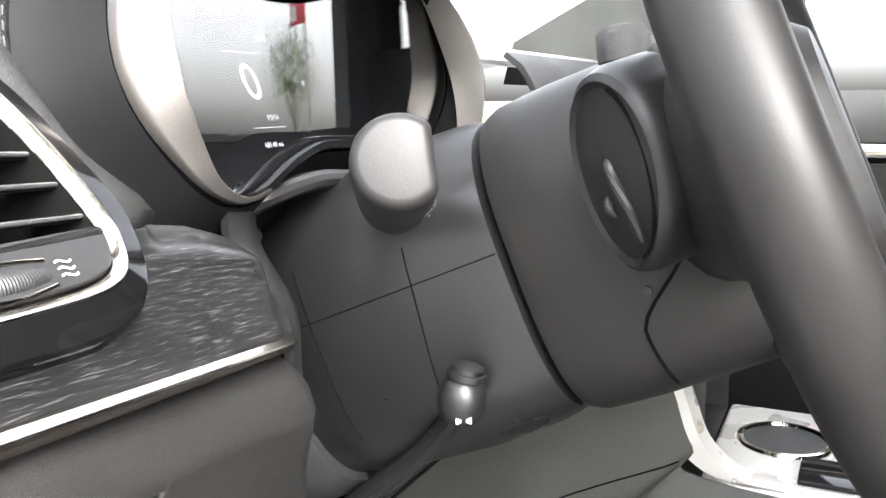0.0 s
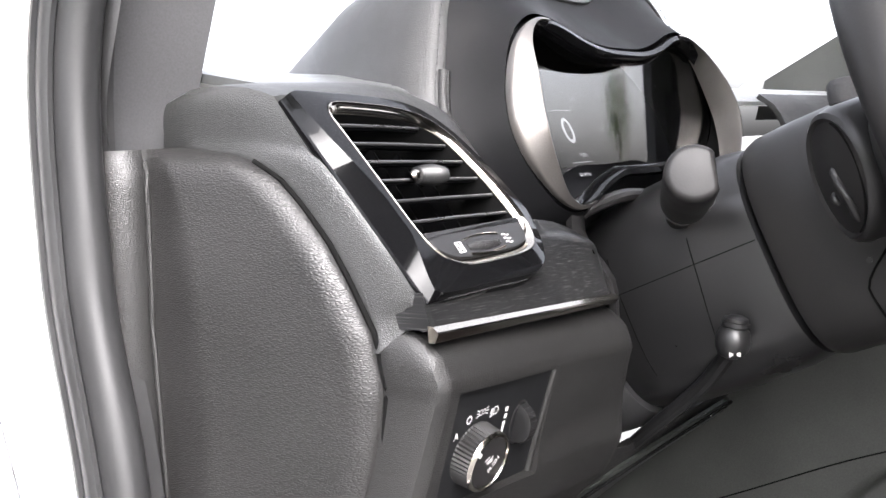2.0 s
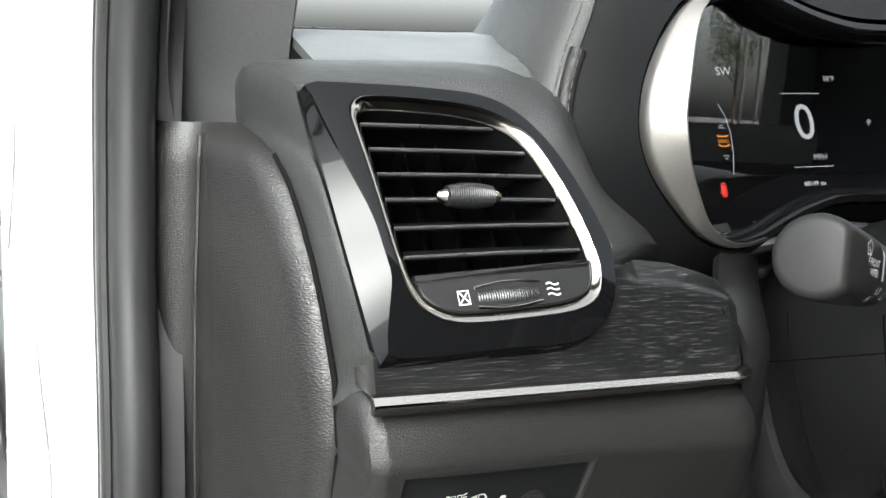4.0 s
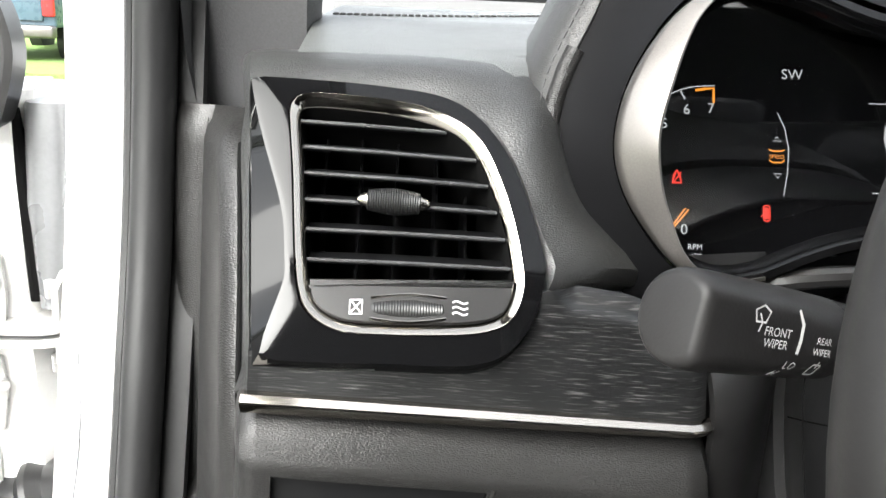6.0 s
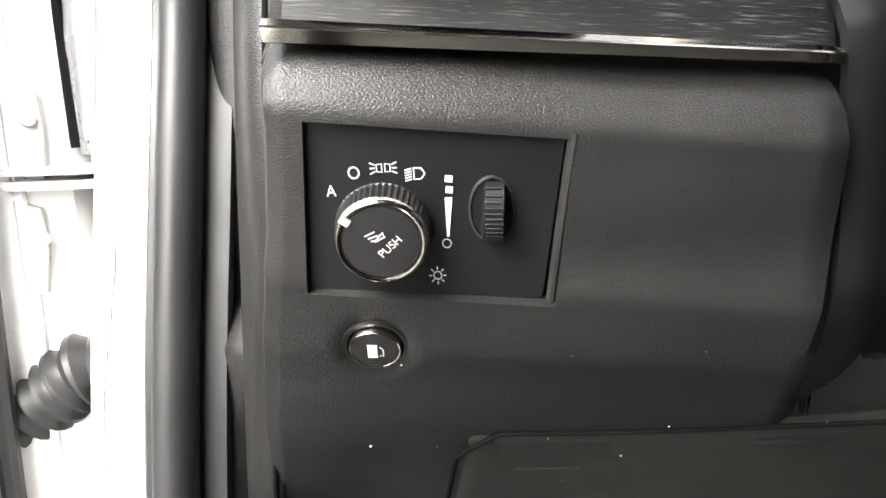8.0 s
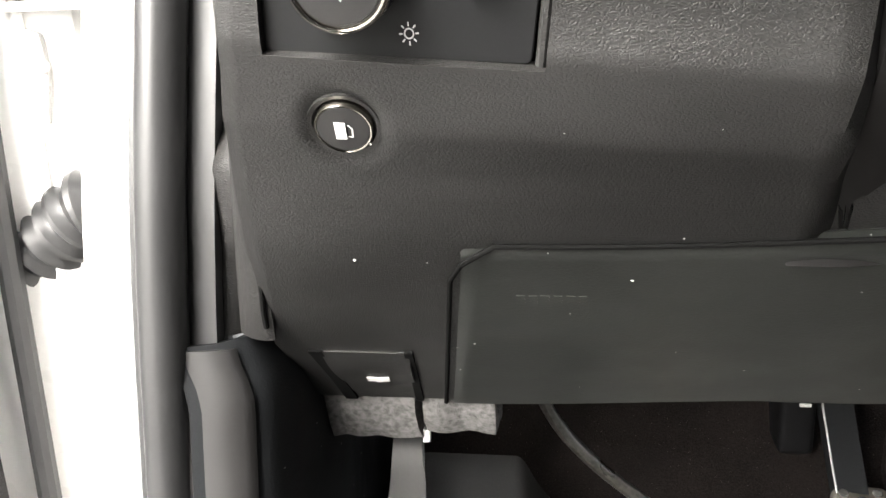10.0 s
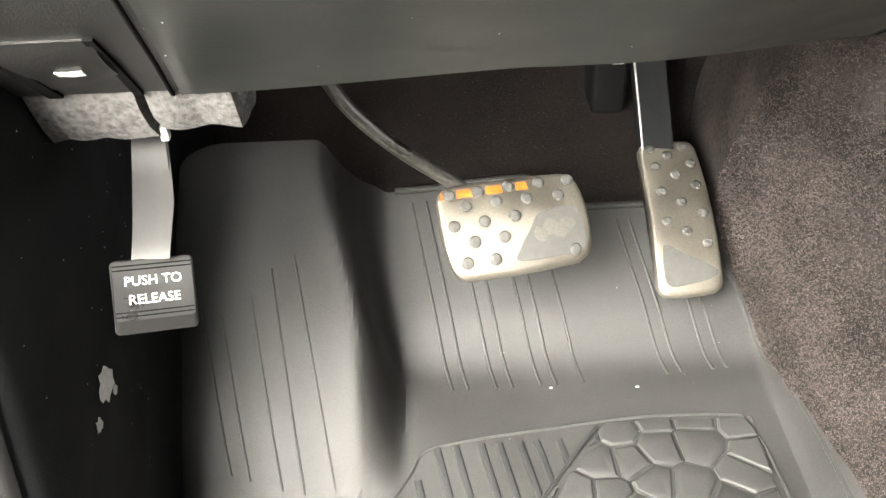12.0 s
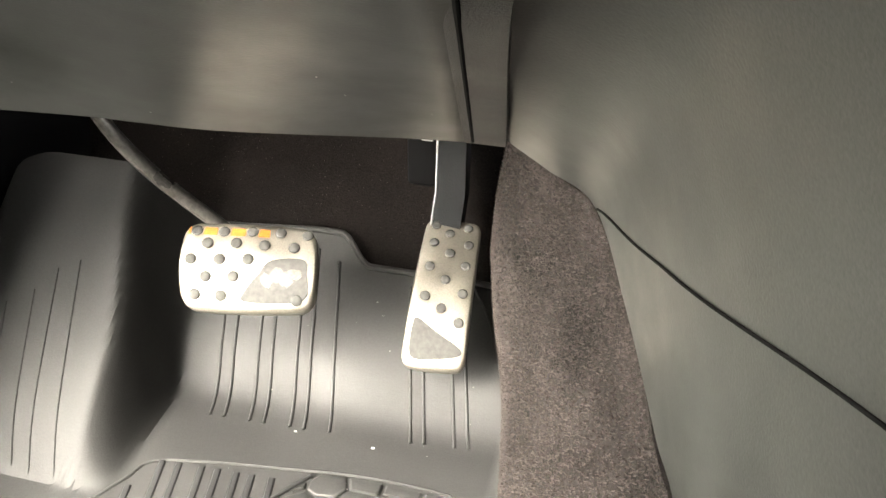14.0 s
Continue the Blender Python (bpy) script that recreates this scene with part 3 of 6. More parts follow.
part("wood_strip", sheet(wood_fn, 80, 24, 0.006), WOOD, dash, "black open-pore wood trim strip")
chrome_path = [(x, wood_y(x, chrome_z(x)) - 0.0040 + 0.012 * max(0, (x - 0.300) / 0.014) ** 2 * 0.5, chrome_z(x) - 0.0018) for x in np.linspace(0.0965, 0.3135, 40)]
part("wood_end", sheet(lambda u, v: (0.0945 + 0.0042 * u, 0.256 - (0.256 - wood_y(0.0985, 1.0)) * u ** 1.3 + 0.3 * 0.02 * v, 1.0030 + 0.0195 * v), 8, 6, 0.004), WOOD, dash)
def chrome_section(p):
    w = 1.0 - 0.28 * (p[0] - 0.0965) / 0.217
    return [Vector(p) + Vector((0, a, b * w)) for a, b in ((0.004, 0.0042), (0.0002, 0.0040), (-0.0026, 0.0014), (-0.0031, 0.0004), (-0.0025, -0.0009), (-0.0004, -0.0046), (0.004, -0.0050))]


part("chrome_line", rings([chrome_section(p) for p in chrome_path], caps=(True, True)), CHROME, dash, "polished chrome trim line", 20)

# lower knee panel with a recess for the lamp switches
SW_U0, SW_U1, SW_V0, SW_V1 = 0.243, 0.52, 0.082, 0.32


def knee_rise(x):
    return 0.009 * sstep(x, 0.15, 0.38) - 0.024 * sstep(x, 0.37, 0.56)


def low_y(x, z):
    """Depth of the lower panel, which sweeps forwards under the column."""
    if z >= 0.82:
        return knee_y(z)
    yb, zb = 0.458 + 0.072 * sstep(x, 0.37, 0.56), 0.668 + knee_rise(x)
    top = knee_y(0.82)
    return top + (yb - top) * (0.82 - z) / (0.82 - zb) + (knee_y(z) - top - (0.458 - top) * (0.82 - z) / 0.152) * (1 - sstep(x, 0.3, 0.4))


def knee_fn(u, v):
    z = interp(v, [(0, 0.992), (0.02, 0.986), (0.05, 0.972), (0.10, 0.962), (0.32, 0.897), (0.42, 0.865), (1, 0.672)])
    x = interp(u, [(0, 0.0915), (0.05, 0.0955), (0.10, 0.102), (0.26, 0.107), (0.52, 0.2055), (0.74, 0.316), (1.0, 0.599)])
    x += 0.2 * (0.655 + 0.19 * (z - 0.655) / 0.337 - 0.79) * sstep(u, 0.8, 1.0)
    left = interp(z, [(0.66, 0.022), (0.678, 0.027), (0.746, 0.040), (0.839, 0.068), (0.886, 0.081), (0.917, 0.087), (0.96, 0.0915)])
    if u <= 0.10:
        x += left - 0.0915
    elif u < 0.26:
        x = left + 0.0105 + (0.107 - left - 0.0105) * (u - 0.10) / 0.16
    lean = math.exp(-((u - 0.39) / 0.25) ** 2) * sstep(v, 0.0, 0.08) * (1 - sstep(v, 0.4, 0.7))
    x += 0.13 * (z - 0.93) * lean
    ztop = interp(x, [(0.312, 0.992), (0.318, 0.955), (0.326, 0.90), (0.345, 0.86), (0.40, 0.845), (0.60, 0.845)])
    z = 0.655 + (min(ztop, 0.992) - 0.655) * (z - 0.655) / 0.337 if x > 0.3 else z
    z += knee_rise(x) * sstep(z, 0.80, 0.662)
    y = low_y(x, z)
    z -= 0.11 * (x - 0.155) * sstep(z, 0.80, 0.92) if x < 0.32 else 0.018 * sstep(z, 0.80, 0.92)
    ret = 0.055 * max(0, 1 - u / 0.09) ** 1.25
    dish = 0.0042 * (1 - sstep(math.hypot((x - 0.1266) / 1.1, z - 0.8735), 0.0105, 0.0185))
    return (x, y + dish + 0.008 * sstep(z, 0.80, 0.86) + ret + 0.010 * sstep(x, 0.1, 0.25) * sstep(z, 0.86, 0.92) + (0.05 * sstep(x, 0.304, 0.317) * sstep(z, 0.8, 0.9)), z)


def knee_skip(u, v):
    return SW_U0 < u < SW_U1 and SW_V0 < v < SW_V1


part("knee_panel", sheet(knee_fn, 180, 180, 0.008, knee_skip), SKIN, dash, "grained lower panel below the wood strip")

# lower airbag flap, standing slightly proud
def flap_fn(u, v):
    x = 0.160 + 0.398 * u
    zt = 0.815 + 0.018 * sstep(x, 0.2, 0.55)
    z = 0.668 + knee_rise(x) + (zt - 0.668 - knee_rise(x)) * (1 - v)
    x += -0.028 * v * (1 - u) + (0.2 * (z - 0.654) - 0.006) * u
    d = min(u * 0.42, v * 0.19, (1 - u) * 0.42)
    edge = 0.004 * (1 - sstep(d, 0, 0.006))
    return (x, low_y(x, z) - 0.004 + edge, z - 0.003 + edge * 0.4)


part("airbag_flap", sheet(flap_fn, 60, 30, 0.004), KNEE, dash, "plain dark lower airbag flap")
def side_fn(u, v):
    z = 1.050 - 0.25 * v
    x0 = 0.3145 - 0.010 * sstep(z, 0.90, 0.80)
    y0 = 0.262 + 0.034 * sstep(z, 0.985, 1.03) + 0.06 * sstep(z, 0.90, 0.80)
    return (x0 + 0.055 * u, y0 + (0.330 - y0) * (0.35 * u + 0.65 * u * u) - 0.004 * math.sin(math.pi * u), z)


part("column_side_trim", sheet(side_fn, 16, 30, 0.005), SOFT, dash, "smooth dark trim beside the column")
# column surround
part("column_surround", sheet(lambda u, v: (0.305 + 0.32 * u, 0.315 + 0.03 * math.sin(math.pi * u) + 0.12 * max(0, 0.2 - v), 1.042 - 0.215 * v), 16, 12, 0.006), SOFT, dash)

def pass_fn(u, v):
    x = 0.80 + 0.76 * u
    y = interp(v, [(0, 0.345), (0.08, 0.325), (0.35, 0.27), (0.5, 0.29), (0.8, 0.33), (1, 0.5)])
    z = interp(v, [(0, 1.135), (0.08, 1.12), (0.35, 1.0), (0.5, 0.96), (0.8, 0.75), (1, 0.62)])
    return (x, y, z)


part("passenger_face", sheet(pass_fn, 30, 30, 0.006), SKIN, dash)
# ---- side air vent ----
vent = thing("air_vent", (0.163, 0.30, 1.02), "driver's side air vent in piano black with silver ring", "air vent")
def bezel_loop(s, off):
    return [VENT(bez[k][0] + (rng[k][0] - bez[k][0]) * s, bez[k][1] + (rng[k][1] - bez[k][1]) * s, off) for k in range(NV)]
def facet(d):
    """Bezel loop whose left side breaks into a facet that widens downwards from its upper corner."""
    out = []
    for k in range(NV):
        x, z = bez[k]
        a = 360 * k / NV
        left = sstep(a, 124, 150) * sstep(a, 228, 204)
        s = 0.08 + 0.72 * left * sstep(z, 1.142, 1.065) + d
        s = min(s, 0.90 + 0.3 * d)
        out.append(VENT(x + (rng[k][0] - x) * s, z + (rng[k][1] - z) * s, 0.0008 + 0.0014 * left + d * 0.002))
    return out
bm = rings([bezel_loop(0, -0.016), bezel_loop(0, -0.0056), bezel_loop(0.03, -0.0042), facet(-0.03), facet(0), facet(0.03), facet(0.09), bezel_loop(0.96, 0.0024), bezel_loop(1.04, -0.004)])
part("bezel", bm, GLOSS, vent, "glossy piano-black surround", 12)
def ring_loop(d, off):
    return [VENT(x, z, off) for x, z in inset(rng, d)]
part("ring", rings([ring_loop(-0.0006, -0.001), ring_loop(-0.0003, 0.0020), ring_loop(0.0002, 0.0027), ring_loop(0.0007, 0.0026), ring_loop(0.0042, -0.0008), ring_loop(0.0048, -0.0018), ring_loop(0.0050, -0.007)]), CHROME, vent, "bright chrome ring")
cav = [inset(rng, 0.0049), inset(rng, 0.007), inset(rng, 0.011)]
bm = rings([[VENT(x, z, -0.002) for x, z in cav[0]], [VENT(x, z, -0.03) for x, z in cav[1]], [VENT(x, z, -0.07) for x, z in cav[2]]], caps=(False, True))
part("duct", bm, SEAM, vent)
SLATS = [((0.109, 1.116), (0.184, 1.1125)), ((0.110, 1.105), (0.199, 1.1005)), ((0.111, 1.094), (0.205, 1.0895)), ((0.112, 1.083), (0.209, 1.0785)), ((0.113, 1.071), (0.213, 1.0675)), ((0.116, 1.059), (0.2155, 1.0560))]
for (x0, z0), (x1, z1) in SLATS:
    loops = []
    for x, z in ((x0, z0), ((x0 + x1) / 2, (z0 + z1) / 2 + 0.0003), (x1, z1)):
        loops.append([VENT(x, z, -0.0045) + VENT.n * b + Vector((0, 0, 1)) * a for a, b in ((0.0010, -0.001), (0.0006, 0.0006), (-0.0006, 0.0006), (-0.0010, -0.001))] + [VENT(x, z, -0.0045) + Vector((0, 0.017, a)) for a in (-0.0022, -0.0008)])
    blade = part("slat", rings(loops, caps=(True, True)), MATT, vent)
    part("nose", tube([VENT(x0, z0, -0.0036), VENT((x0 + x1) / 2, (z0 + z1) / 2 + 0.0003, -0.0036), VENT(x1, z1, -0.0036)], 0.0010, 10), SLAT, blade, "satin front edge")
for x in (0.125, 0.143, 0.1615, 0.182, 0.197):
    top = 1.118 - 40 * max(0, x - 0.165) ** 2 * 0.6
    part("vane", sheet(lambda u, v: VENT(x + 0.0 * u, 1.054 + (top - 1.054) * v, -0.026 - 0.03 * u), 1, 2, 0.0012), MATT, vent)
a, b = VENT(0.1425, 1.0815, 0.001), VENT(0.1765, 1.0798, 0.001)
tab = part("tab", lathe(a.lerp(b, 0.13), a.lerp(b, 0.87), [(0, 0.0035)] + [(k / 44, (0.0050 + 0.0016 * math.sin(math.pi * k / 44)) * (1 if k % 2 else 0.93)) for k in range(1, 44)] + [(1, 0.0035)], 20), PLASTIC, vent, "ribbed grey adjuster tab")
for q, w in ((0.0, 0.14), (1.0, 0.86)):
    part("tip", lathe(a.lerp(b, q), a.lerp(b, w), [(0, 0.0012), (0.3, 0.0026), (1, 0.0037)], 14), CHROME, tab, "silver tip")
low = [p for p in inset(rng, 0.0046) if p[1] < 1.0505]
lowx = sorted(low, key=lambda p: math.atan2(p[1] - 1.046, p[0] - VC[0]))
left_i = [(0.1232, 1.0505)] + lowx + [(0.2158, 1.0505)]
part("plate", plate(left_i, VENT, 0.006, 0.0006, 0.0004), SOFT, vent, "satin grey lower plate")
a, b = VENT(0.1515, 1.0398, -0.0035), VENT(0.1850, 1.0392, -0.0035)
wheel_t = part("thumbwheel", lathe(a, b, [(0, 0.003)] + [(0.02 + 0.96 * k / 50, (0.0046 + 0.0012 * math.sin(math.pi * k / 50)) * (1 if k % 2 else 0.95)) for k in range(51)] + [(1, 0.003)], 36), PLASTIC, vent, "ribbed thumbwheel for the air flow")
for sg in (1, -1):
    part("edge", tube([VENT(x, 1.0396 + sg * (0.0038 + 0.0013 * math.cos(math.pi * (x - 0.16825) / 0.0335)), 0.0005) for x in np.linspace(0.1512, 0.1853, 14)], 0.0007, 8), CHROME, wheel_t)
bm = stroke([(0.1420, 1.0373), (0.1475, 1.0373), (0.1475, 1.0425), (0.1420, 1.0425)], VENT, 0.0006, 0.0010, closed=True)
stroke([(0.1420, 1.0373), (0.1475, 1.0425)], VENT, 0.0006, 0.0011, bm)
stroke([(0.1475, 1.0373), (0.1420, 1.0425)], VENT, 0.0006, 0.0012, bm)
part("closed_symbol", bm, PRINT, vent)
bm = bmesh.new()
for k in range(3):
    stroke([(0.1882 + 0.007 * s, 1.0418 - 0.0021 * k + 0.0005 * math.sin(2 * math.pi * s)) for s in np.linspace(0, 1, 9)], VENT, 0.0006, 0.0010, bm)
part("open_symbol", bm, PRINT, vent)

# ---- instrument cluster ----
HALF = [(0.448, 1.067), (0.405, 1.068), (0.388, 1.066), (0.364, 1.059), (0.340, 1.049), (0.318, 1.0465), (0.299, 1.054), (0.284, 1.070), (0.272, 1.089), (0.267, 1.110), (0.271, 1.134), (0.283, 1.158), (0.300, 1.177), (0.325, 1.189), (0.352, 1.187), (0.385, 1.176), (0.415, 1.170)]
FULL = HALF + [(0.448, 1.169)] + [(0.896 - x, z) for x, z in HALF[:0:-1]]
CL = [tuple(p) for p in smooth_line([p for p in FULL][::-1], 6, True)][::-1]
CC = (0.448, 1.115)
cluster = thing("instrument_cluster", (0.448, 0.40, 1.03), "digital instrument cluster with silver rings under a leather hood", "instrument cluster")
NC = 240
cl = polar(CL, CC, NC)
def loop2(d, off, yy=0.0):
    return [FACE(x, z, off) + Vector((0, yy, 0)) for x, z in inset(cl, d)]
# silver half rings left and right, a black lip between
lip = rings([loop2(-0.002, -0.004), loop2(-0.001, 0.002), loop2(0.003, 0.004), loop2(0.006, 0.001), loop2(0.008, -0.008)])
part("lip", lip, GLOSS, cluster, "glossy black rim")
for sgn, nm in ((-1, "ring"), (1, "ring")):
    idx = [k for k in range(NC) if sgn * (cl[k][0] - CC[0]) > 0.102]
    if sgn > 0:
        idx = [k for k in idx if k > NC / 2] + [k for k in idx if k <= NC / 2]
    loops = []
    m = len(idx)
    fade = [0.12 + 0.88 * sstep(min(i, m - 1 - i), 0, 20) for i in range(m)]
    for d, off in ((-0.0015, -0.008), (-0.0018, 0.001), (-0.0010, 0.0042), (0.0006, 0.0060), (0.0130, 0.0165), (0.0146, 0.0176), (0.0158, 0.0172), (0.0163, 0.015), (0.0163, -0.01)):
        lo, hi = inset(cl, -0.001), inset(cl, d)
        loops.append([FACE(lo[k][0] + (hi[k][0] - lo[k][0]) * fade[i], lo[k][1] + (hi[k][1] - lo[k][1]) * fade[i], off if off < 0.003 else 0.003 + (off - 0.003) * fade[i]) for i, k in enumerate(idx)])
    part(nm, rings(loops, closed=False), SATIN, cluster, "satin silver ring")
cl7 = inset(cl, 0.007)
back = [(x, z - 0.034 * sstep(z, 1.120, 1.062)) for x, z in inset(cl, 0.006)]
def to_disp(k, s):
    return FACE(*cl7[k], -0.006).lerp(DISP(*back[k], 0.0), s)
part("shroud", rings([[to_disp(k, s) for k in range(NC)] for s in (0, 0.3, 0.7, 1.0)]), SEAM, cluster)
part("display", rings([[DISP(x, z, -0.006) for x, z in back], [DISP(x, z, 0.0008) for x, z in back]], caps=(False, True)), SCREEN, cluster, "dark glossy display")
# cone between ring and hood
def rise(k):
    x, z = cl[k]
    return 1 + 1.3 * sstep(z, 1.135, 1.18) * sstep(abs(x - CC[0]), 0.175, 0.11)
nrm = [(b[0] - a[0], b[1] - a[1]) for a, b in zip(cl, inset(cl, -1.0))]
def loop_out(d, off):
    return [FACE(cl[k][0] + nrm[k][0] * d * rise(k), cl[k][1] + nrm[k][1] * d * rise(k), off) for k in range(NC)]
cone = rings([loop_out(0.0025, -0.002), loop_out(0.010, -0.016), loop_out(0.020, -0.030), loop_out(0.0285, -0.038)])
part("cowl", cone, MATT, cluster, "matt black inner cowl")
bead = loop_out(0.0290, -0.037)
for sgn in (-1, 1):
    idx = sorted((k for k in range(NC) if sgn * (cl[k][0] - CC[0]) > 0.09 and 1.052 < cl[k][1] < 1.150), key=lambda k: (k + (NC // 2 if sgn > 0 else 0)) % NC)
    part("leather_bead", tube([bead[k] for k in idx], 0.0052, 12), LEATHER, cluster, "rolled leather edge")
    bm = bmesh.new()
    for a, b in zip(idx, idx[1:]):
        p, q = bead[a] + Vector((0, -0.0050, 0.0014)), bead[b] + Vector((0, -0.0050, 0.0014))
        tube([p.lerp(q, 0.12), p.lerp(q, 0.78)], 0.0004, 5, bm=bm)
    tagged(part("bead_stitching", bm, CLOTH, cluster), kind="stuff")
hood = thing("cluster_hood", (0.448, 0.45, 1.12), "stitched black leather hood over the instruments", "instrument hood")
def brow(d, off, z_up=0.0):
    """A loop round the cluster that swells above the dash and narrows to the cowl's edge below."""
    out = []
    swell = [sstep(z, 1.085, 1.135) for x, z in cl]
    for k in range(NC):
        w = swell[k]
        e = 0.0285 * rise(k) + (-d - 0.0285) * w
        x, z = cl[k][0] + nrm[k][0] * e, cl[k][1] + nrm[k][1] * e
        out.append(FACE(x, z, -0.038 + (off + 0.038) * max(w, 0.15)) + Vector((0, 0, z_up * w)))
    return out
part("brow", rings([brow(-0.026, -0.040), brow(-0.029, -0.036), brow(-0.034, -0.037), brow(-0.042, -0.045), brow(-0.049, -0.062), brow(-0.053, -0.10), brow(-0.053, -0.16, -0.004), brow(-0.046, -0.25, -0.02), brow(-0.03, -0.36, -0.05)]), HOODSKIN, hood)
bm = bmesh.new()
seam = brow(-0.0375, -0.0355)
for k in range(0, NC, 1):
    a, b = seam[k], seam[(k + 1) % NC]
    if a.z > 1.06:
        tube([a.lerp(b, 0.1), a.lerp(b, 0.75)], 0.0005, 5, bm=bm)
tagged(part("stitching", bm, CLOTH, hood), kind="stuff")
def lens_loop(k, o):
    out = []
    for x, z in inset(cl, 0.0075):
        px, pz = CC[0] + (x - CC[0]) * k, CC[1] + (z - CC[1]) * k
        out.append(Vector((px, 0.342 + 0.05 * (pz - 1.115) - 0.75 * (px - CC[0]) ** 2 - o, pz)))
    return out
lens = part("lens", rings([lens_loop(k, 0) for k in np.linspace(0.02, 0.985, 24)] + [lens_loop(k, -0.002) for k in np.linspace(0.985, 0.02, 24)], caps=(True, True)), LENS, cluster, "clear reflective cover lens")
lens.visible_shadow = False
# display contents
def lit(name, bm, m=WHITE_LIT):
    return part(name, bm, m, cluster)
for body, x, z, size in (("5", 0.309, 1.110, 0.0085), ("6", 0.322, 1.118, 0.0085), ("7", 0.336, 1.119, 0.0085), ("0", 0.320, 1.0545, 0.0085), ("RPM", 0.3265, 1.0455, 0.0045), ("x1000", 0.3265, 1.0412, 0.0032), ("SW", 0.3835, 1.139, 0.0085), ("0", 0.444, 1.105, 0.037), ("MPH", 0.452, 1.083, 0.006), ("68149 mi", 0.444, 1.066, 0.005), ("58°F", 0.473, 1.135, 0.0055), ("P", 0.502, 1.105, 0.007)):
    lit("lettering", text_mesh(body, DISP, x, z, size, 0.0014))
arc = smooth_line([(0.3035, 1.1175), (0.3075, 1.1225), (0.3155, 1.1275), (0.326, 1.1305), (0.3385, 1.1315)], 5)
bm = stroke(arc, DISP, 0.0006, 0.0014)
for p, q in (((0.3075, 1.1185), (0.3085, 1.1165)), ((0.3185, 1.128), (0.3210, 1.1235))):
    stroke([p, q], DISP, 0.0009, 0.0016, bm)
lit("scale", bm)
lit("red_zone", stroke([(0.327, 1.1285), (0.3325, 1.1295), (0.3375, 1.130), (0.3375, 1.122)], DISP, 0.0014, 0.0018), ORANGE_LIT)
lit("needle", stroke([(0.3125, 1.0555), (0.3205, 1.0655), (0.3225, 1.0650), (0.3135, 1.0550)], DISP, 0.0009, 0.0018, closed=True), ORANGE_LIT)
bm = stroke([(0.316, 1.0855), (0.3145, 1.083), (0.3135, 1.079), (0.3185, 1.079), (0.3175, 1.083)], DISP, 0.0014, 0.0016, closed=True)
stroke([(0.3135, 1.0785), (0.3185, 1.0845)], DISP, 0.0006, 0.0018, bm)
lit("belt_warning", bm, RED_LIT)
bm = stroke(rounded(0.3652, 0.3688, 1.0605, 1.0685, 0.001, 2), DISP, 0.0007, 0.0016, closed=True)
stroke([(0.367, 1.0615), (0.367, 1.0675)], DISP, 0.0026, 0.0014, bm)
stroke([(0.3652, 1.064), (0.3635, 1.0625)], DISP, 0.0007, 0.0018, bm)
lit("door_warning", bm, RED_LIT)
lit("menu_arc", stroke([(0.3745, 1.118), (0.3785, 1.110), (0.3805, 1.099), (0.3795, 1.086), (0.377, 1.074)], DISP, 0.0006, 0.0014))
for z, s in ((1.103, 1), (1.0855, -1)):
    lit("arrow", stroke([(0.3715, z), (0.3738, z + 0.0022 * s), (0.3761, z)], DISP, 0.0006, 0.0014, closed=True))
lit("lettering", text_mesh("SPEED", DISP, 0.3735, 1.0945, 0.0032, 0.0014), ORANGE_LIT)
for z, s in ((1.0972, -1), (1.0918, 1)):
    lit("bracket", stroke([(0.3690, z + 0.001), (0.3712, z + 0.0012 * s * -0.3), (0.3758, z + 0.0012 * s * -0.3), (0.3780, z + 0.001)], DISP, 0.0008, 0.0015), ORANGE_LIT)
for z in (1.125, 1.077):
    lit("divider", stroke([(0.428, z), (0.462, z)], DISP, 0.0005, 0.0014))

# ---- steering column and wheel ----
TILT_W = radians(23)
WC, WU, WA = Vector((0.452, 0.047, 1.075)), Vector((0, math.sin(TILT_W), math.cos(TILT_W))), Vector((0, math.cos(TILT_W), -math.sin(TILT_W)))


def wl(x, u, w):
    return WC + Vector((x, 0, 0)) + WU * u + WA * w


def super_loop(w, hx, hu, e=3.0, cu=-0.014, n=48, cx=0.0):
    out = []
    for k in range(n):
        a = 2 * math.pi * k / n
        c, s = math.cos(a), math.sin(a)
        out.append(wl(cx + hx * math.copysign(abs(c) ** (2 / e), c), cu + hu * math.copysign(abs(s) ** (2 / e), s), w))
    return out


column = thing("steering_column", (0.448, 0.28, 0.90), "black plastic steering column shroud with moulded seams", "steering column")
part("shroud", rings([super_loop(0.140, 0.068, 0.076), super_loop(0.143, 0.0735, 0.083), super_loop(0.16, 0.0775, 0.087), super_loop(0.20, 0.080, 0.091), super_loop(0.26, 0.079, 0.091), super_loop(0.292, 0.076, 0.087), super_loop(0.30, 0.070, 0.08), super_loop(0.36, 0.066, 0.07)], caps=(True, True)), PLASTIC, column)


def on_column(u, w, lift=0.0006):
    hx = interp(w, [(0.143, 0.0735), (0.16, 0.0775), (0.20, 0.080), (0.26, 0.079), (0.292, 0.076)])
    hu = interp(w, [(0.143, 0.083), (0.16, 0.087), (0.20, 0.091), (0.26, 0.091), (0.292, 0.087)])
    x = -hx * max(1 - abs((u + 0.014) / hu) ** 3.0, 0) ** (1 / 3.0)
    return wl(x - lift * 0.2, u, w)


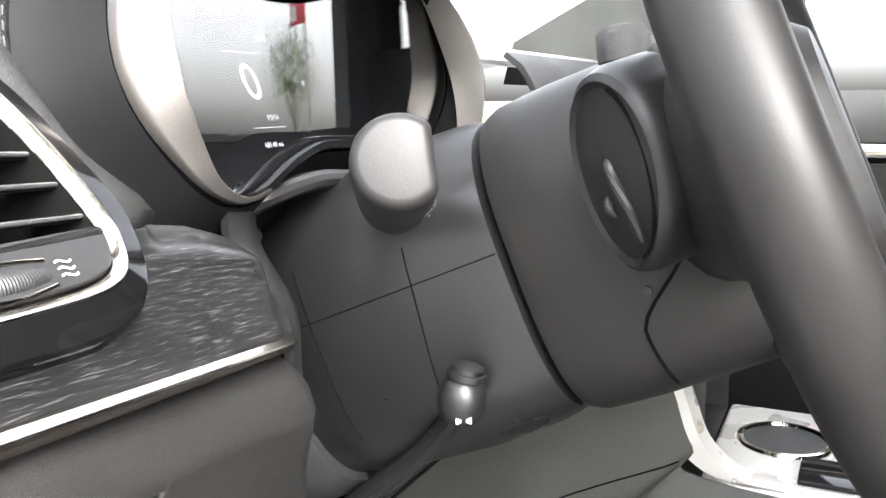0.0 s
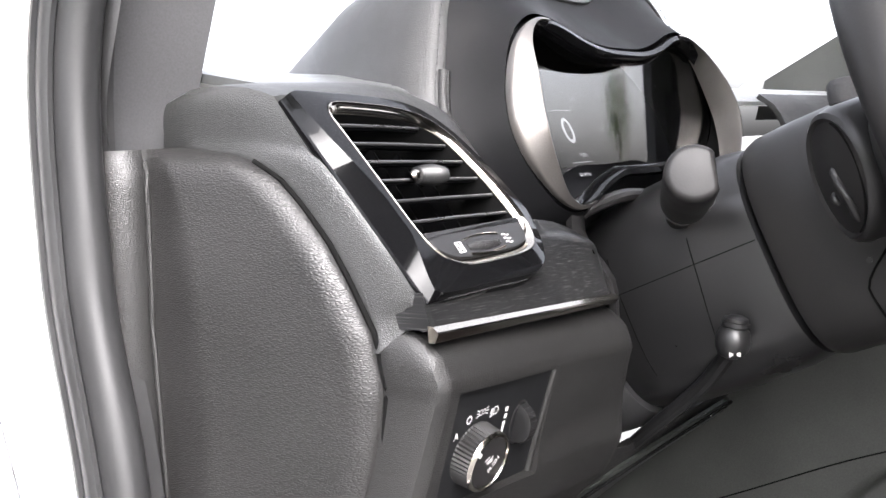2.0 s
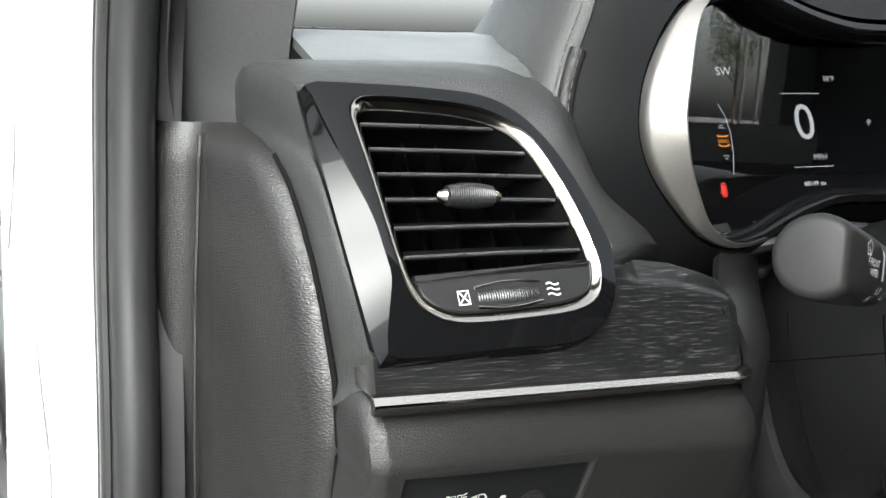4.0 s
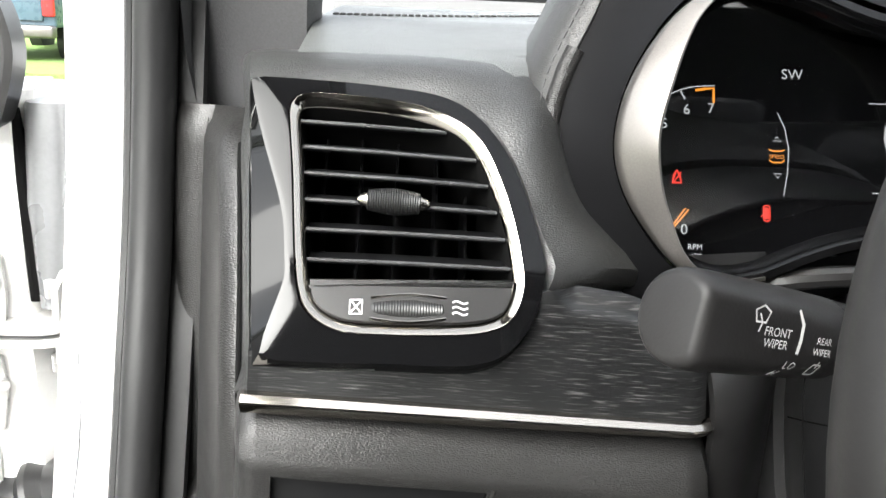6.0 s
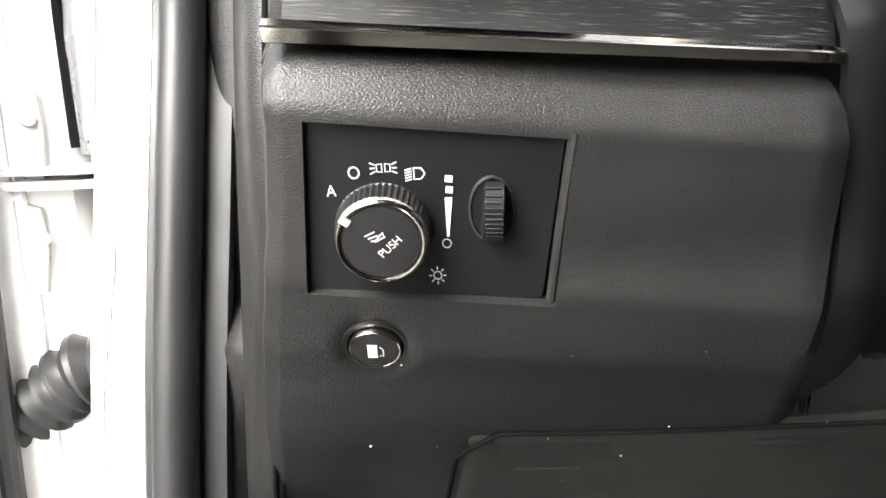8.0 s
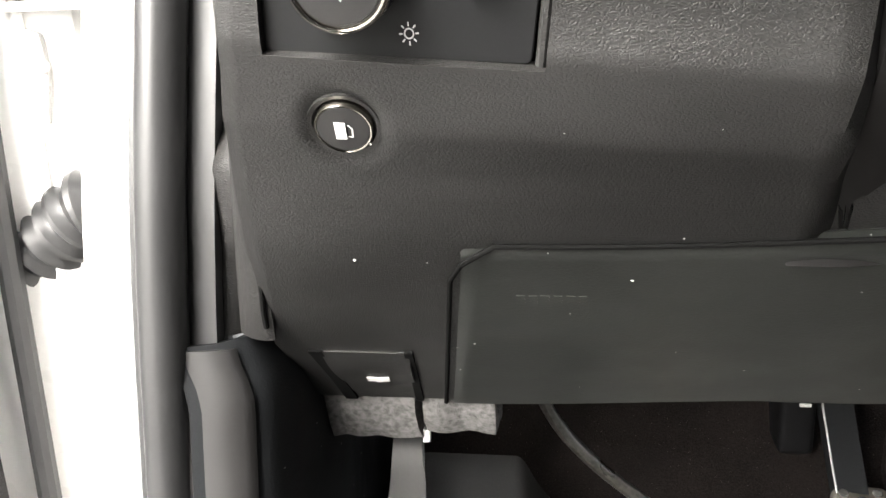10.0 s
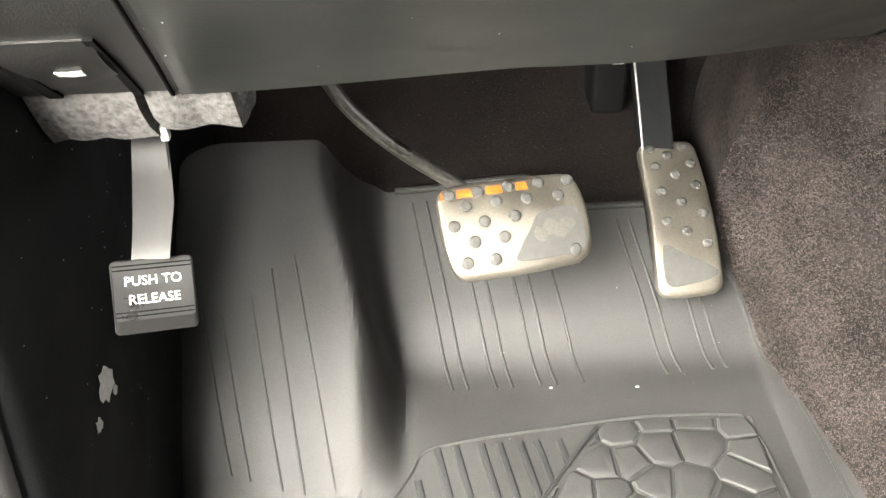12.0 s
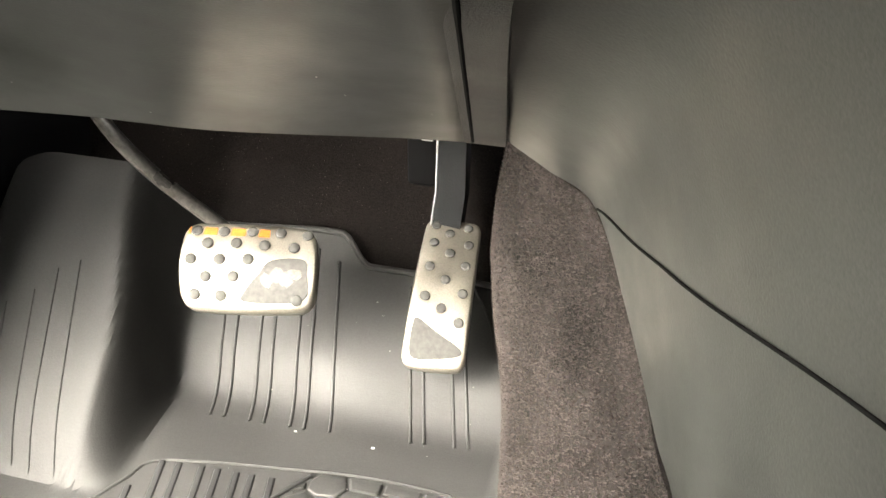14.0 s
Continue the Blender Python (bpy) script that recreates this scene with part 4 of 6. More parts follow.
part("seam", tube([on_column(0.0, w) for w in np.linspace(0.144, 0.285, 14)], 0.0004, 6), SEAM, column)
part("seam", tube([on_column(u, 0.190 + 0.25 * max(0, 0.02 - u) * (0.4 + 2 * abs(u))) for u in np.linspace(0.02, -0.062, 14)], 0.0004, 6), SEAM, column)
part("seam", tube([on_column(u, 0.262) for u in np.linspace(0.03, -0.07, 16)], 0.0004, 6), SEAM, column)
part("boot", rings([super_loop(0.292, 0.082, 0.092), super_loop(0.31, 0.087, 0.097), super_loop(0.34, 0.088, 0.098)], caps=(True, True)), RUBBER, column, "dark flexible boot behind the shroud")

lever = thing("tilt_lever", (0.37, 0.2, 0.93), "small black knob lever that tilts the steering column", "lever")
knob_c = Vector((0.3625, 0.1895, 0.949))
part("knob", lathe(knob_c + Vector((0.001, -0.002, 0.017)), knob_c + Vector((-0.002, 0.003, -0.014)), [(0, 0.005), (0.06, 0.0085), (0.13, 0.0085), (0.15, 0.0098), (0.24, 0.0098), (0.27, 0.0085), (0.33, 0.0105), (0.55, 0.0125), (0.75, 0.0118), (0.92, 0.009), (1.0, 0.004)], 24), PLASTIC, lever)
bm = bmesh.new()
kx = Vector((0.45, -1, 0.05)).normalized()
for s in (-1, 1):
    c = knob_c + Vector((-0.0108, -0.0045, -0.0085)) + kx * (0.0020 * s)
    v = [bm.verts.new(c + kx * a + Vector((0.002 * -(b > 0) + 0.0005, 0, 1)) * b) for a, b in ((0.0019 * s, 0.0020), (-0.0009 * s, 0.0008), (-0.0009 * s, -0.0008), (0.0019 * s, -0.0020))]
    bm.faces.new(v)
bmesh.ops.solidify(bm, geom=bm.faces[:], thickness=0.0012)
part("symbol", bm, PRINT, lever)
part("arm", tube(smooth_line([knob_c + Vector((0.006, 0.004, -0.008)), (0.385, 0.225, 0.905), (0.40, 0.27, 0.865), (0.42, 0.31, 0.83)], 5), 0.006, 10), PLASTIC, lever)

# wiper stalk
stalk = thing("wiper_stalk", (0.37, 0.235, 1.02), "black wiper stalk with white printed symbols", "control stalk")
SA, SB = Vector((0.370, 0.232, 1.038)), Vector((0.2600, 0.167, 1.0735))
sd = (SB - SA).normalized()
sf = Vector((0.53, -0.845, 0.08)).normalized()
sf = (sf - sd * sf.dot(sd)).normalized()
su = sd.cross(sf) * -1 if sd.cross(sf).z < 0 else sd.cross(sf)


def stalk_loop(s, r, flat=1.0, n=36, grip=0.0):
    out = []
    for k in range(n):
        a = 2 * math.pi * k / n
        rr = 0.87 * r * (1 - grip * (k % 2))
        f, u = rr * math.cos(a), rr * math.sin(a)
        f = min(f, rr * flat)
        out.append(SA.lerp(SB, s) + sf * f + su * u)
    return out


part("stem", rings([stalk_loop(-0.15, 0.011), stalk_loop(0.08, 0.0125), stalk_loop(0.2, 0.0135), stalk_loop(0.22, 0.0165)], caps=(True, True)), STALK, stalk)
part("dial", rings([stalk_loop(0.205, 0.015), stalk_loop(0.215, 0.0178, grip=0.05, n=72), stalk_loop(0.34, 0.0186, grip=0.05, n=72), stalk_loop(0.345, 0.0175)], caps=(True, True)), STALK, stalk, "ribbed turning ring")
part("barrel", rings([stalk_loop(0.34, 0.0182), stalk_loop(0.36, 0.0190), stalk_loop(0.52, 0.0198, 0.95), stalk_loop(0.66, 0.0202, 0.82), stalk_loop(0.90, 0.0208, 0.72), stalk_loop(0.965, 0.0206, 0.72), stalk_loop(0.985, 0.0196, 0.72), stalk_loop(0.997, 0.0178, 0.68), stalk_loop(1.0, 0.016, 0.66)], caps=(True, True)), STALK, stalk)


def on_stalk(px, pz, off=0.0):
    """Face of the stalk: px along it from its middle towards the column, pz upwards."""
    s = 0.78 - px / (SB - SA).length
    r = interp(s, [(0.3, 0.0186), (0.52, 0.0188), (0.66, 0.0166), (0.9, 0.0148)])
    r *= 0.88
    f = min(r, math.sqrt(max(0.0176 ** 2 - pz * pz, 1e-6)))
    return SA.lerp(SB, s) + sf * (f + off) + su * pz


on_stalk.n = Vector((0, -1, 0))
part("lettering", text_mesh("FRONT", on_stalk, 0.010, 0.0016, 0.0046, 0.0006), PRINT, stalk)
part("lettering", text_mesh("WIPER", on_stalk, 0.010, -0.0026, 0.0046, 0.0006), PRINT, stalk)
part("lettering", text_mesh("LO", on_stalk, 0.021, -0.0098, 0.0045, 0.0006), PRINT, stalk)
part("lettering", text_mesh("HI", on_stalk, 0.018, -0.0138, 0.0042, 0.0006), PRINT, stalk)
part("bar", stroke([(0.0205, 0.011), (0.0225, 0.006), (0.023, 0.0), (0.0225, -0.005)], on_stalk, 0.0016, 0.0006), PRINT, stalk)
part("lettering", text_mesh("REAR", on_stalk, 0.036, 0.001, 0.0038, 0.0008), PRINT, stalk)
part("lettering", text_mesh("WIPER", on_stalk, 0.036, -0.0032, 0.0038, 0.0008), PRINT, stalk)
bm = stroke([(-0.0045, 0.0085), (-0.0005, 0.0105), (0.0035, 0.0085), (0.002, 0.0045), (-0.003, 0.0045)], on_stalk, 0.0008, 0.0006, closed=True)
stroke([(-0.001, 0.001), (0.0, 0.0045), (-0.0022, 0.0075)], on_stalk, 0.0007, 0.0008, bm)
part("wiper_symbol", bm, PRINT, stalk)
bm = stroke(rounded(0.0335, 0.0385, -0.0125, -0.0080, 0.0006, 2), on_stalk, 0.0007, 0.0008, closed=True)
stroke([(0.036, -0.0065), (0.036, -0.0095)], on_stalk, 0.0007, 0.001, bm)
part("rear_symbol", bm, PRINT, stalk)

# steering wheel
wheel = thing("steering_wheel", WC, "black leather-wrapped steering wheel with rear-side buttons", "steering wheel")
RIM = 0.1745
loops = []
for k in range(96):
    a = 2 * math.pi * k / 96
    cr, sr = math.cos(a), math.sin(a)
    loop = []
    for j in range(20):
        b = 2 * math.pi * j / 20
        rr, ww = 0.0165 * math.cos(b), 0.0195 * math.sin(b)
        loop.append(wl((RIM + rr) * cr, (RIM + rr) * sr, ww))
    loops.append(loop)
part("rim", rings(loops + loops[:1]), RIMSKIN, wheel, "smooth black leather rim")
part("hub", rings([super_loop(-0.02, 0.060, 0.060), super_loop(0.0, 0.074, 0.078), super_loop(0.045, 0.0765, 0.084), super_loop(0.10, 0.0785, 0.087), super_loop(0.130, 0.0785, 0.087), super_loop(0.1365, 0.076, 0.085), super_loop(0.1375, 0.070, 0.078)], caps=(True, True)), RIMSKIN, wheel, "satin black hub cover")
for sgn in (-1, 1):
    loops = []
    for s in np.linspace(0, 1, 9):
        x = sgn * (0.060 + 0.114 * s)
        hu = 0.052 - 0.022 * s + 0.02 * s * s
        hw = 0.030 - 0.014 * s
        cw = 0.040 - 0.038 * s
        loops.append([wl(x, 0.0 + hu * math.copysign(abs(math.sin(b)) ** 0.8, math.sin(b)), cw + hw * math.cos(b)) for b in np.linspace(0, 2 * math.pi, 20, endpoint=False)])
    part("spoke", rings(loops, caps=(True, True)), SOFT, wheel)
    loops = []
    for s in np.linspace(0, 1, 8):
        c = wl(sgn * (0.035 + 0.055 * s), -0.055 - 0.115 * s, 0.035 - 0.035 * s)
        loops.append([c + Vector((1, 0, 0)) * (0.018 - 0.004 * s) * math.cos(b) + WA * (0.016 - 0.004 * s) * math.sin(b) for b in np.linspace(0, 2 * math.pi, 14, endpoint=False)])
    part("lower_spoke", rings(loops, caps=(True, True)), SOFT, wheel)
    e1 = Vector((0.66 * -sgn, 0.75, 0)).normalized()
    nn = Vector((0.72 * sgn, 0.60, -0.25)).normalized()
    e1 = (e1 - nn * e1.dot(nn)).normalized()
    e2 = WU - nn * WU.dot(nn)
    e2 = (e2 - e1 * e2.dot(e1)).normalized()
    pc = wl(0.122 * sgn, 0.013, 0.058)
    pod_loops = []
    for s, off in ((1.05, -0.022), (1.05, -0.004), (1.0, 0.002), (0.93, 0.004), (0.86, 0.0025), (0.80, 0.003), (0.5, 0.006), (0.0, 0.007)):
        pod_loops.append([pc + e1 * (0.029 * s * math.cos(b) * (1 + 0.12 * math.sin(b))) + e2 * (0.041 * s * math.sin(b)) + nn * off for b in np.linspace(0, 2 * math.pi, 40, endpoint=False)])
    pod = part("button_pod", rings(pod_loops, caps=(True, True)), SOFT, wheel, "smooth oval button pod")
    part("rocker", tube(smooth_line([pc + e1 * -0.001 + e2 * 0.008 + nn * 0.006, pc + e1 * -0.005 + e2 * 0.0 + nn * 0.0075, pc + e1 * -0.010 + e2 * -0.012 + nn * 0.0065, pc + e1 * -0.012 + e2 * -0.026 + nn * 0.0045], 5), lambda s: 0.0026 * min(1, 8 * s + 0.3, 8 * (1 - s) + 0.3), 10), SOFT, pod)
    part("rocker", tube(smooth_line([pc + e1 * 0.003 + e2 * -0.008 + nn * 0.006, pc + e1 * 0.002 + e2 * -0.012 + nn * 0.0075, pc + e1 * 0.0 + e2 * -0.016 + nn * 0.006], 5), lambda s: 0.0012 + 0.0014 * math.sin(math.pi * s), 10), SOFT, pod)
    part("groove", tube([pc + e1 * (-0.022 * math.cos(b)) + e2 * (0.036 * math.sin(b)) + nn * 0.0032 for b in np.linspace(-1.2, 1.3, 16)], 0.0007, 6), SEAM, pod)
    part("paddle", rings([[wl(sgn * 0.040 + 0.020 * r * math.cos(b), 0.064 + 0.016 * s + 0.003 * r * math.sin(b), 0.058 + 0.012 * r * math.sin(b) - 0.004 * s) for b in np.linspace(0, 2 * math.pi, 18, endpoint=False)] for s, r in ((0, 1.0), (0.3, 1.03), (0.75, 1.0), (0.95, 0.85), (1.0, 0.6))], caps=(True, True)), CLOTH, wheel, "grey ridged lever behind the wheel")
part("screw_hole", lathe(wl(-0.0785, -0.04, 0.078), wl(-0.0775, -0.04, 0.078), [(0, 0.002), (1, 0.002)], 10), RUBBER, wheel)
part("seam", tube([wl(-0.0785 * max(1 - abs((u + 0.014) / 0.0865) ** 3.0, 0) ** (1 / 3.0) - 0.0002, u, 0.052 + 0.035 * sstep(-u, 0.02, 0.06)) for u in np.linspace(-0.03, -0.090, 12)], 0.0008, 6), SEAM, wheel)
# arch trim that frames the column below the cluster
arch = smooth_line([(0.338, 0.312, 1.034), (0.352, 0.296, 1.045), (0.39, 0.290, 1.051), (0.448, 0.290, 1.047), (0.506, 0.290, 1.051), (0.544, 0.296, 1.045), (0.558, 0.312, 1.034)], 6)
part("column_arch", tube(arch, 0.0055, 10), SOFT, dash, "smooth arch trim over the column")
# ---- lamp switch panel ----
LP0 = plane((0.14, 0.2405, 0.945), (0.03, -1, -0.30))
def LP(x, z, off=0.0):
    """A place of the panel's print."""
    return LP0(x - 0.0008, 0.9406 + (z - 0.944) * 1.16, off)
LP.n = LP0.n
switch = thing("lamp_switch_panel", (0.155, 0.245, 0.895), "recessed black headlamp switch panel with white symbols", "switch panel")
PANEL = [(0.0968, 0.8986), (0.1984, 0.8908), (0.2078, 0.9618), (0.1066, 0.9708)]
def quad_round(q, r=0.003, n=4):
    out = []
    k = len(q)
    for i in range(k):
        p, a, b = np.array(q[i]), np.array(q[i - 1]), np.array(q[(i + 1) % k])
        s, e = p + (a - p) / np.linalg.norm(a - p) * r, p + (b - p) / np.linalg.norm(b - p) * r
        for j in range(n + 1):
            t = j / n
            out.append(tuple((1 - t) ** 2 * s + 2 * t * (1 - t) * p + t * t * e))
    return out
part("backing", plate([(0.094, 0.888), (0.207, 0.880), (0.217, 0.972), (0.102, 0.982)], LP0, 0.004, 0.0005, -0.008), SEAM, switch)
part("panel", plate(quad_round(PANEL), LP0, 0.008, 0.0006), PANELBLACK, switch, "flat satin black panel")
rim = [(0.2105, 0.9600), (0.2060, 0.9250), (0.2020, 0.8905), (0.2008, 0.8880), (0.1980, 0.8872), (0.1500, 0.8912), (0.0985, 0.8952)]
part("recess_edge", tube([LP0(x, z, -0.0006) for x, z in rim], 0.0026, 10), SKIN, switch, "grained rounded edge of the recess")
kc = LP0(0.1355, 0.9250, 0.0)
ko = kc + LP.n * 0.0135
def ribbed(n, r):
    return [r * (1 - 0.025 * (k % 2)) for k in range(n)]
d = (ko - kc).normalized()
u_ = Vector((1, 0, 0)) - d * d.x
u_.normalize()
v_ = d.cross(u_)
if v_.z < 0:
    v_ = -v_
def knob_loop(s, r, rib=False, n=96):
    return [kc.lerp(ko, s) + (u_ * math.cos(2 * math.pi * k / n) + v_ * math.sin(2 * math.pi * k / n)) * r * ((1 - 0.05 * (k % 2)) if rib else 1) for k in range(n)]
knob = part("knob", rings([knob_loop(-0.1, 0.0185), knob_loop(0.02, 0.0192), knob_loop(0.06, 0.0192, True), knob_loop(0.86, 0.0182, True), knob_loop(0.90, 0.0178), knob_loop(0.9, 0.0150), knob_loop(0.94, 0.0148), knob_loop(0.95, 0.006)], caps=(True, True)), SOFT, switch, "ribbed round lamp knob", 12)
part("knob_ring", rings([knob_loop(0.86, 0.0184), knob_loop(0.98, 0.0176), knob_loop(1.02, 0.0168), knob_loop(1.0, 0.0160), knob_loop(0.9, 0.0156)]), CHROME, knob, "bright chrome ring")
KT = plane(ko + d * -0.0008, LP.n)
part("lettering", text_mesh("PUSH", KT, ko.x + 0.0035, ko.z - 0.0018, 0.0047, 0.0006, 42), PRINT, knob)
bm = stroke([(ko.x - 0.0022, ko.z + 0.0005), (ko.x - 0.0005, ko.z + 0.0028), (ko.x + 0.001, ko.z + 0.0042), (ko.x + 0.0016, ko.z + 0.0025)], KT, 0.0007, 0.0008, closed=True)
for k in range(3):
    stroke([(ko.x - 0.006 + 0.0012 * k, ko.z + 0.003 - 0.001 * k), (ko.x - 0.002 + 0.0010 * k, ko.z + 0.0048 - 0.0015 * k)], KT, 0.0006, 0.001 + 0.0001 * k, bm)
part("fog_symbol", bm, PRINT, knob)
part("pointer", rings([[kc.lerp(ko, s) + (u_ * -0.80 + v_ * 0.60) * r + (u_ * 0.6 + v_ * 0.8) * w for r, w in ((0.0142, -0.0014), (0.0180, -0.0014), (0.0180, 0.0014), (0.0142, 0.0014))] for s in (0.9, 1.05)], caps=(True, True)), PRINT, knob)
def sw(name, bm):
    return part(name, bm, PRINT, switch)
sw("lettering", text_mesh("A", LP, 0.1175, 0.9440, 0.0060, 0.0006))
sw("off_symbol", stroke([(0.1270 + 0.0020 * math.cos(a), 0.9502 + 0.0019 * math.sin(a)) for a in np.linspace(0, 2 * math.pi, 18, endpoint=False)], LP, 0.0006, 0.0006, closed=True))
bm = bmesh.new()
for s in (-1, 1):
    cx, cz = 0.1385 + 0.0018 * s, 0.9515
    stroke([(cx + 0.0012 * s * -1, cz - 0.0014), (cx + 0.0008 * s, cz - 0.0012), (cx + 0.0008 * s, cz + 0.0012), (cx - 0.0012 * s, cz + 0.0014)], LP, 0.0005, 0.0006, bm, True)
    for k in (-1, 0, 1):
        stroke([(cx + 0.0014 * s, cz + 0.0011 * k), (cx + 0.0034 * s, cz + 0.0019 * k)], LP, 0.0005, 0.0007, bm)
sw("side_lamp_symbol", bm)
bm = stroke([(0.1500, 0.9472), (0.1500, 0.9512), (0.1528, 0.9510), (0.1542, 0.9492), (0.1528, 0.9474)], LP, 0.0006, 0.0006, closed=True)
for k in range(5):
    stroke([(0.1465, 0.9468 + 0.0009 * k), (0.1492, 0.9474 + 0.0009 * k)], LP, 0.0005, 0.0007, bm)
sw("head_lamp_symbol", bm)
for z0, z1, w0 in ((0.9458, 0.9482, 0.0030), (0.9420, 0.9444, 0.0028)):
    sw("dimmer_mark", stroke([(0.1630, z0), (0.1633, z1)], LP, w0, 0.0006))
bm = bmesh.new()
vs = [bm.verts.new(LP(x, z, 0.0006)) for x, z in ((0.1612, 0.9265), (0.1622, 0.9265), (0.1642, 0.9406), (0.1612, 0.9406))]
bm.faces.new(vs)
sw("dimmer_wedge", bm)
sw("dimmer_ring", stroke([(0.1610 + 0.0017 * math.cos(a), 0.9240 + 0.0016 * math.sin(a)) for a in np.linspace(0, 2 * math.pi, 16, endpoint=False)], LP, 0.0005, 0.0006, closed=True))
bm = stroke([(0.1565 + 0.0016 * math.cos(a), 0.9120 + 0.0015 * math.sin(a)) for a in np.linspace(0, 2 * math.pi, 14, endpoint=False)], LP, 0.0005, 0.0006, closed=True)
for k in range(8):
    a = 2 * math.pi * k / 8
    stroke([(0.1565 + r * math.cos(a), 0.9120 + r * math.sin(a)) for r in (0.0022, 0.0035)], LP, 0.0005, 0.0007, bm)
sw("lamp_symbol", bm)
bm = rings([[LP(0.1795 + rx * math.cos(a), 0.9355 + rz * math.sin(a), off) for a in np.linspace(0, 2 * math.pi, 32, endpoint=False)] for rx, rz, off in ((0.0095, 0.0122, 0.0003), (0.0085, 0.0112, 0.0008), (0.0060, 0.010, -0.004))], caps=(False, True))
part("dimmer_well", bm, SOFT, switch)
a, b = LP(0.1755, 0.9355, -0.001), LP(0.1840, 0.9350, -0.001)
part("dimmer_wheel", lathe(a, b, [(0, 0.008), (0.04, 0.0115)] + [(0.08 + 0.84 * k / 8, 0.0122) for k in range(9)] + [(0.96, 0.0115), (1, 0.008)], 64), PLASTIC, switch, "ribbed dimmer wheel")
for k in range(12):
    z = 0.9265 + 0.00165 * k
    f = math.sqrt(max(0.0122 ** 2 - (1.16 * (z - 0.9353)) ** 2, 0)) - 0.001
    part("rib", tube([LP(0.1764, z, f), LP(0.1832, z - 0.0003, f)], 0.0005, 6), SOFT, switch)

fuel = thing("fuel_flap_button", (0.1295, 0.257, 0.876), "round chrome-rimmed fuel flap button", "button")
FP0 = plane((0.1263, 0.2655, 0.8730), (0.03, -1, -0.60))
def FP(x, z, off=0.0):
    return FP0(x - 0.0032, z - 0.0088, off)
FP.n = FP0.n
def oval(s, off, n=36):
    return [FP(0.1295 + 0.0112 * s * math.cos(a), 0.8790 + 0.0098 * s * math.sin(a), off) for a in np.linspace(0, 2 * math.pi, n, endpoint=False)]
part("collar", rings([oval(1.35, -0.006), oval(1.28, 0.002), oval(1.12, 0.0015), oval(1.02, -0.001)]), SKIN, fuel)
part("cap", rings([oval(0.98, -0.004), oval(0.97, 0.0025), oval(0.90, 0.0035), oval(0.4, 0.0036)], caps=(True, True)), SOFT, fuel)
part("rim", rings([oval(1.02, -0.001), oval(1.03, 0.0025), oval(0.98, 0.0038), oval(0.93, 0.0036)]), CHROME, fuel, "thin chrome rim")
bm = plate([(0.1262, 0.8755), (0.1305, 0.8752), (0.1308, 0.8818), (0.1265, 0.8822)], FP, 0.0004, 0.0001, 0.0042)
stroke([(0.1312, 0.8765), (0.1328, 0.8762), (0.1332, 0.8795), (0.1318, 0.8812)], FP, 0.0006, 0.0042, bm)
part("pump_symbol", bm, PRINT, fuel)

# ---- bonnet release and felt under the knee panel ----
def kn(x, z, lift=0.0):
    return Vector((x, low_y(x, z) - lift * 0.72, z - lift * 0.70))
handle = thing("release_handle", (0.10, 0.44, 0.67), "dark plastic bonnet release handle with white mark", "handle")
part("grip", sheet(lambda u, v: kn(0.067 + 0.053 * u + 0.005 * v * (1 - 2 * u), 0.727 - 0.046 * v, 0.0092 + 0.0025 * math.sin(math.pi * min(v * 1.3, 1))), 10, 10, -0.008), SKIN, handle)
for u, x in ((0, 0.0645), (1, 0.1215)):
    part("slot", sheet(lambda a, b: kn(x - 0.004 + (0.008 - 0.003 * u) * a + 0.005 * b * (1 - 2 * u), 0.728 - 0.056 * b, 0.0100), 3, 6, -0.002), SEAM, handle)
part("mark", sheet(lambda a, b: kn(0.0885 + 0.014 * a, 0.7035 - 0.0042 * b + 0.0006 * math.sin(9 * a), 0.0122), 4, 1, -0.0005), PRINT, handle)
felt = thing("felt_pad", (0.10, 0.49, 0.63), "grey felt insulation pad hanging under the dashboard", "felt pad")
def felt_piece(x0, x1, dz, seed):
    def fn(u, v):
        x = x0 + (x1 - x0) * u
        sag = 0.0015 * math.sin(math.pi * u) - 0.0018 * noise.noise((x * 50, v * 5, seed))
        return (x, 0.452 + 0.085 * v + 0.004 * noise.noise((x * 60, v * 4, seed)), 0.688 + dz - 0.054 * sstep(v, 0, 0.3) + sag)
    return sheet(fn, 30, 18, 0.012)
part("flap", felt_piece(0.046, 0.112, 0.0, 1), FELT, felt)
part("flap", felt_piece(0.118, 0.163, 0.006, 2), FELT, felt)
part("clip", box((0.111, 0.470, 0.622), (0.116, 0.476, 0.632), 0.001), PRINT, felt, "small pale clip")

# ---- kick panel ----
def kick_fn(u, v):
    z = 0.735 - 0.485 * v
    front = interp(z, [(0.25, 0.22), (0.36, 0.262), (0.48, 0.312), (0.62, 0.345), (0.735, 0.362)])
    y = front + (0.86 - front) * u
    x = 0.020 + 0.018 * sstep(u, 0.0, 0.05) - 0.022 * (1 - sstep(u, 0, 0.022)) - 0.03 * sstep(u, 0.25, 0.8) * sstep(z, 0.30, 0.5)
    x -= 0.010 * sstep(z, 0.70, 0.735) + 0.004 * math.exp(-((u - 0.05) / 0.03) ** 2)
    return (x + 0.004 * (1 - v), y, z)
kick = single("kick_panel", sheet(kick_fn, 60, 40, 0.006), KICK, "dark plastic kick panel beside the footrest, scuffed", "trim panel")
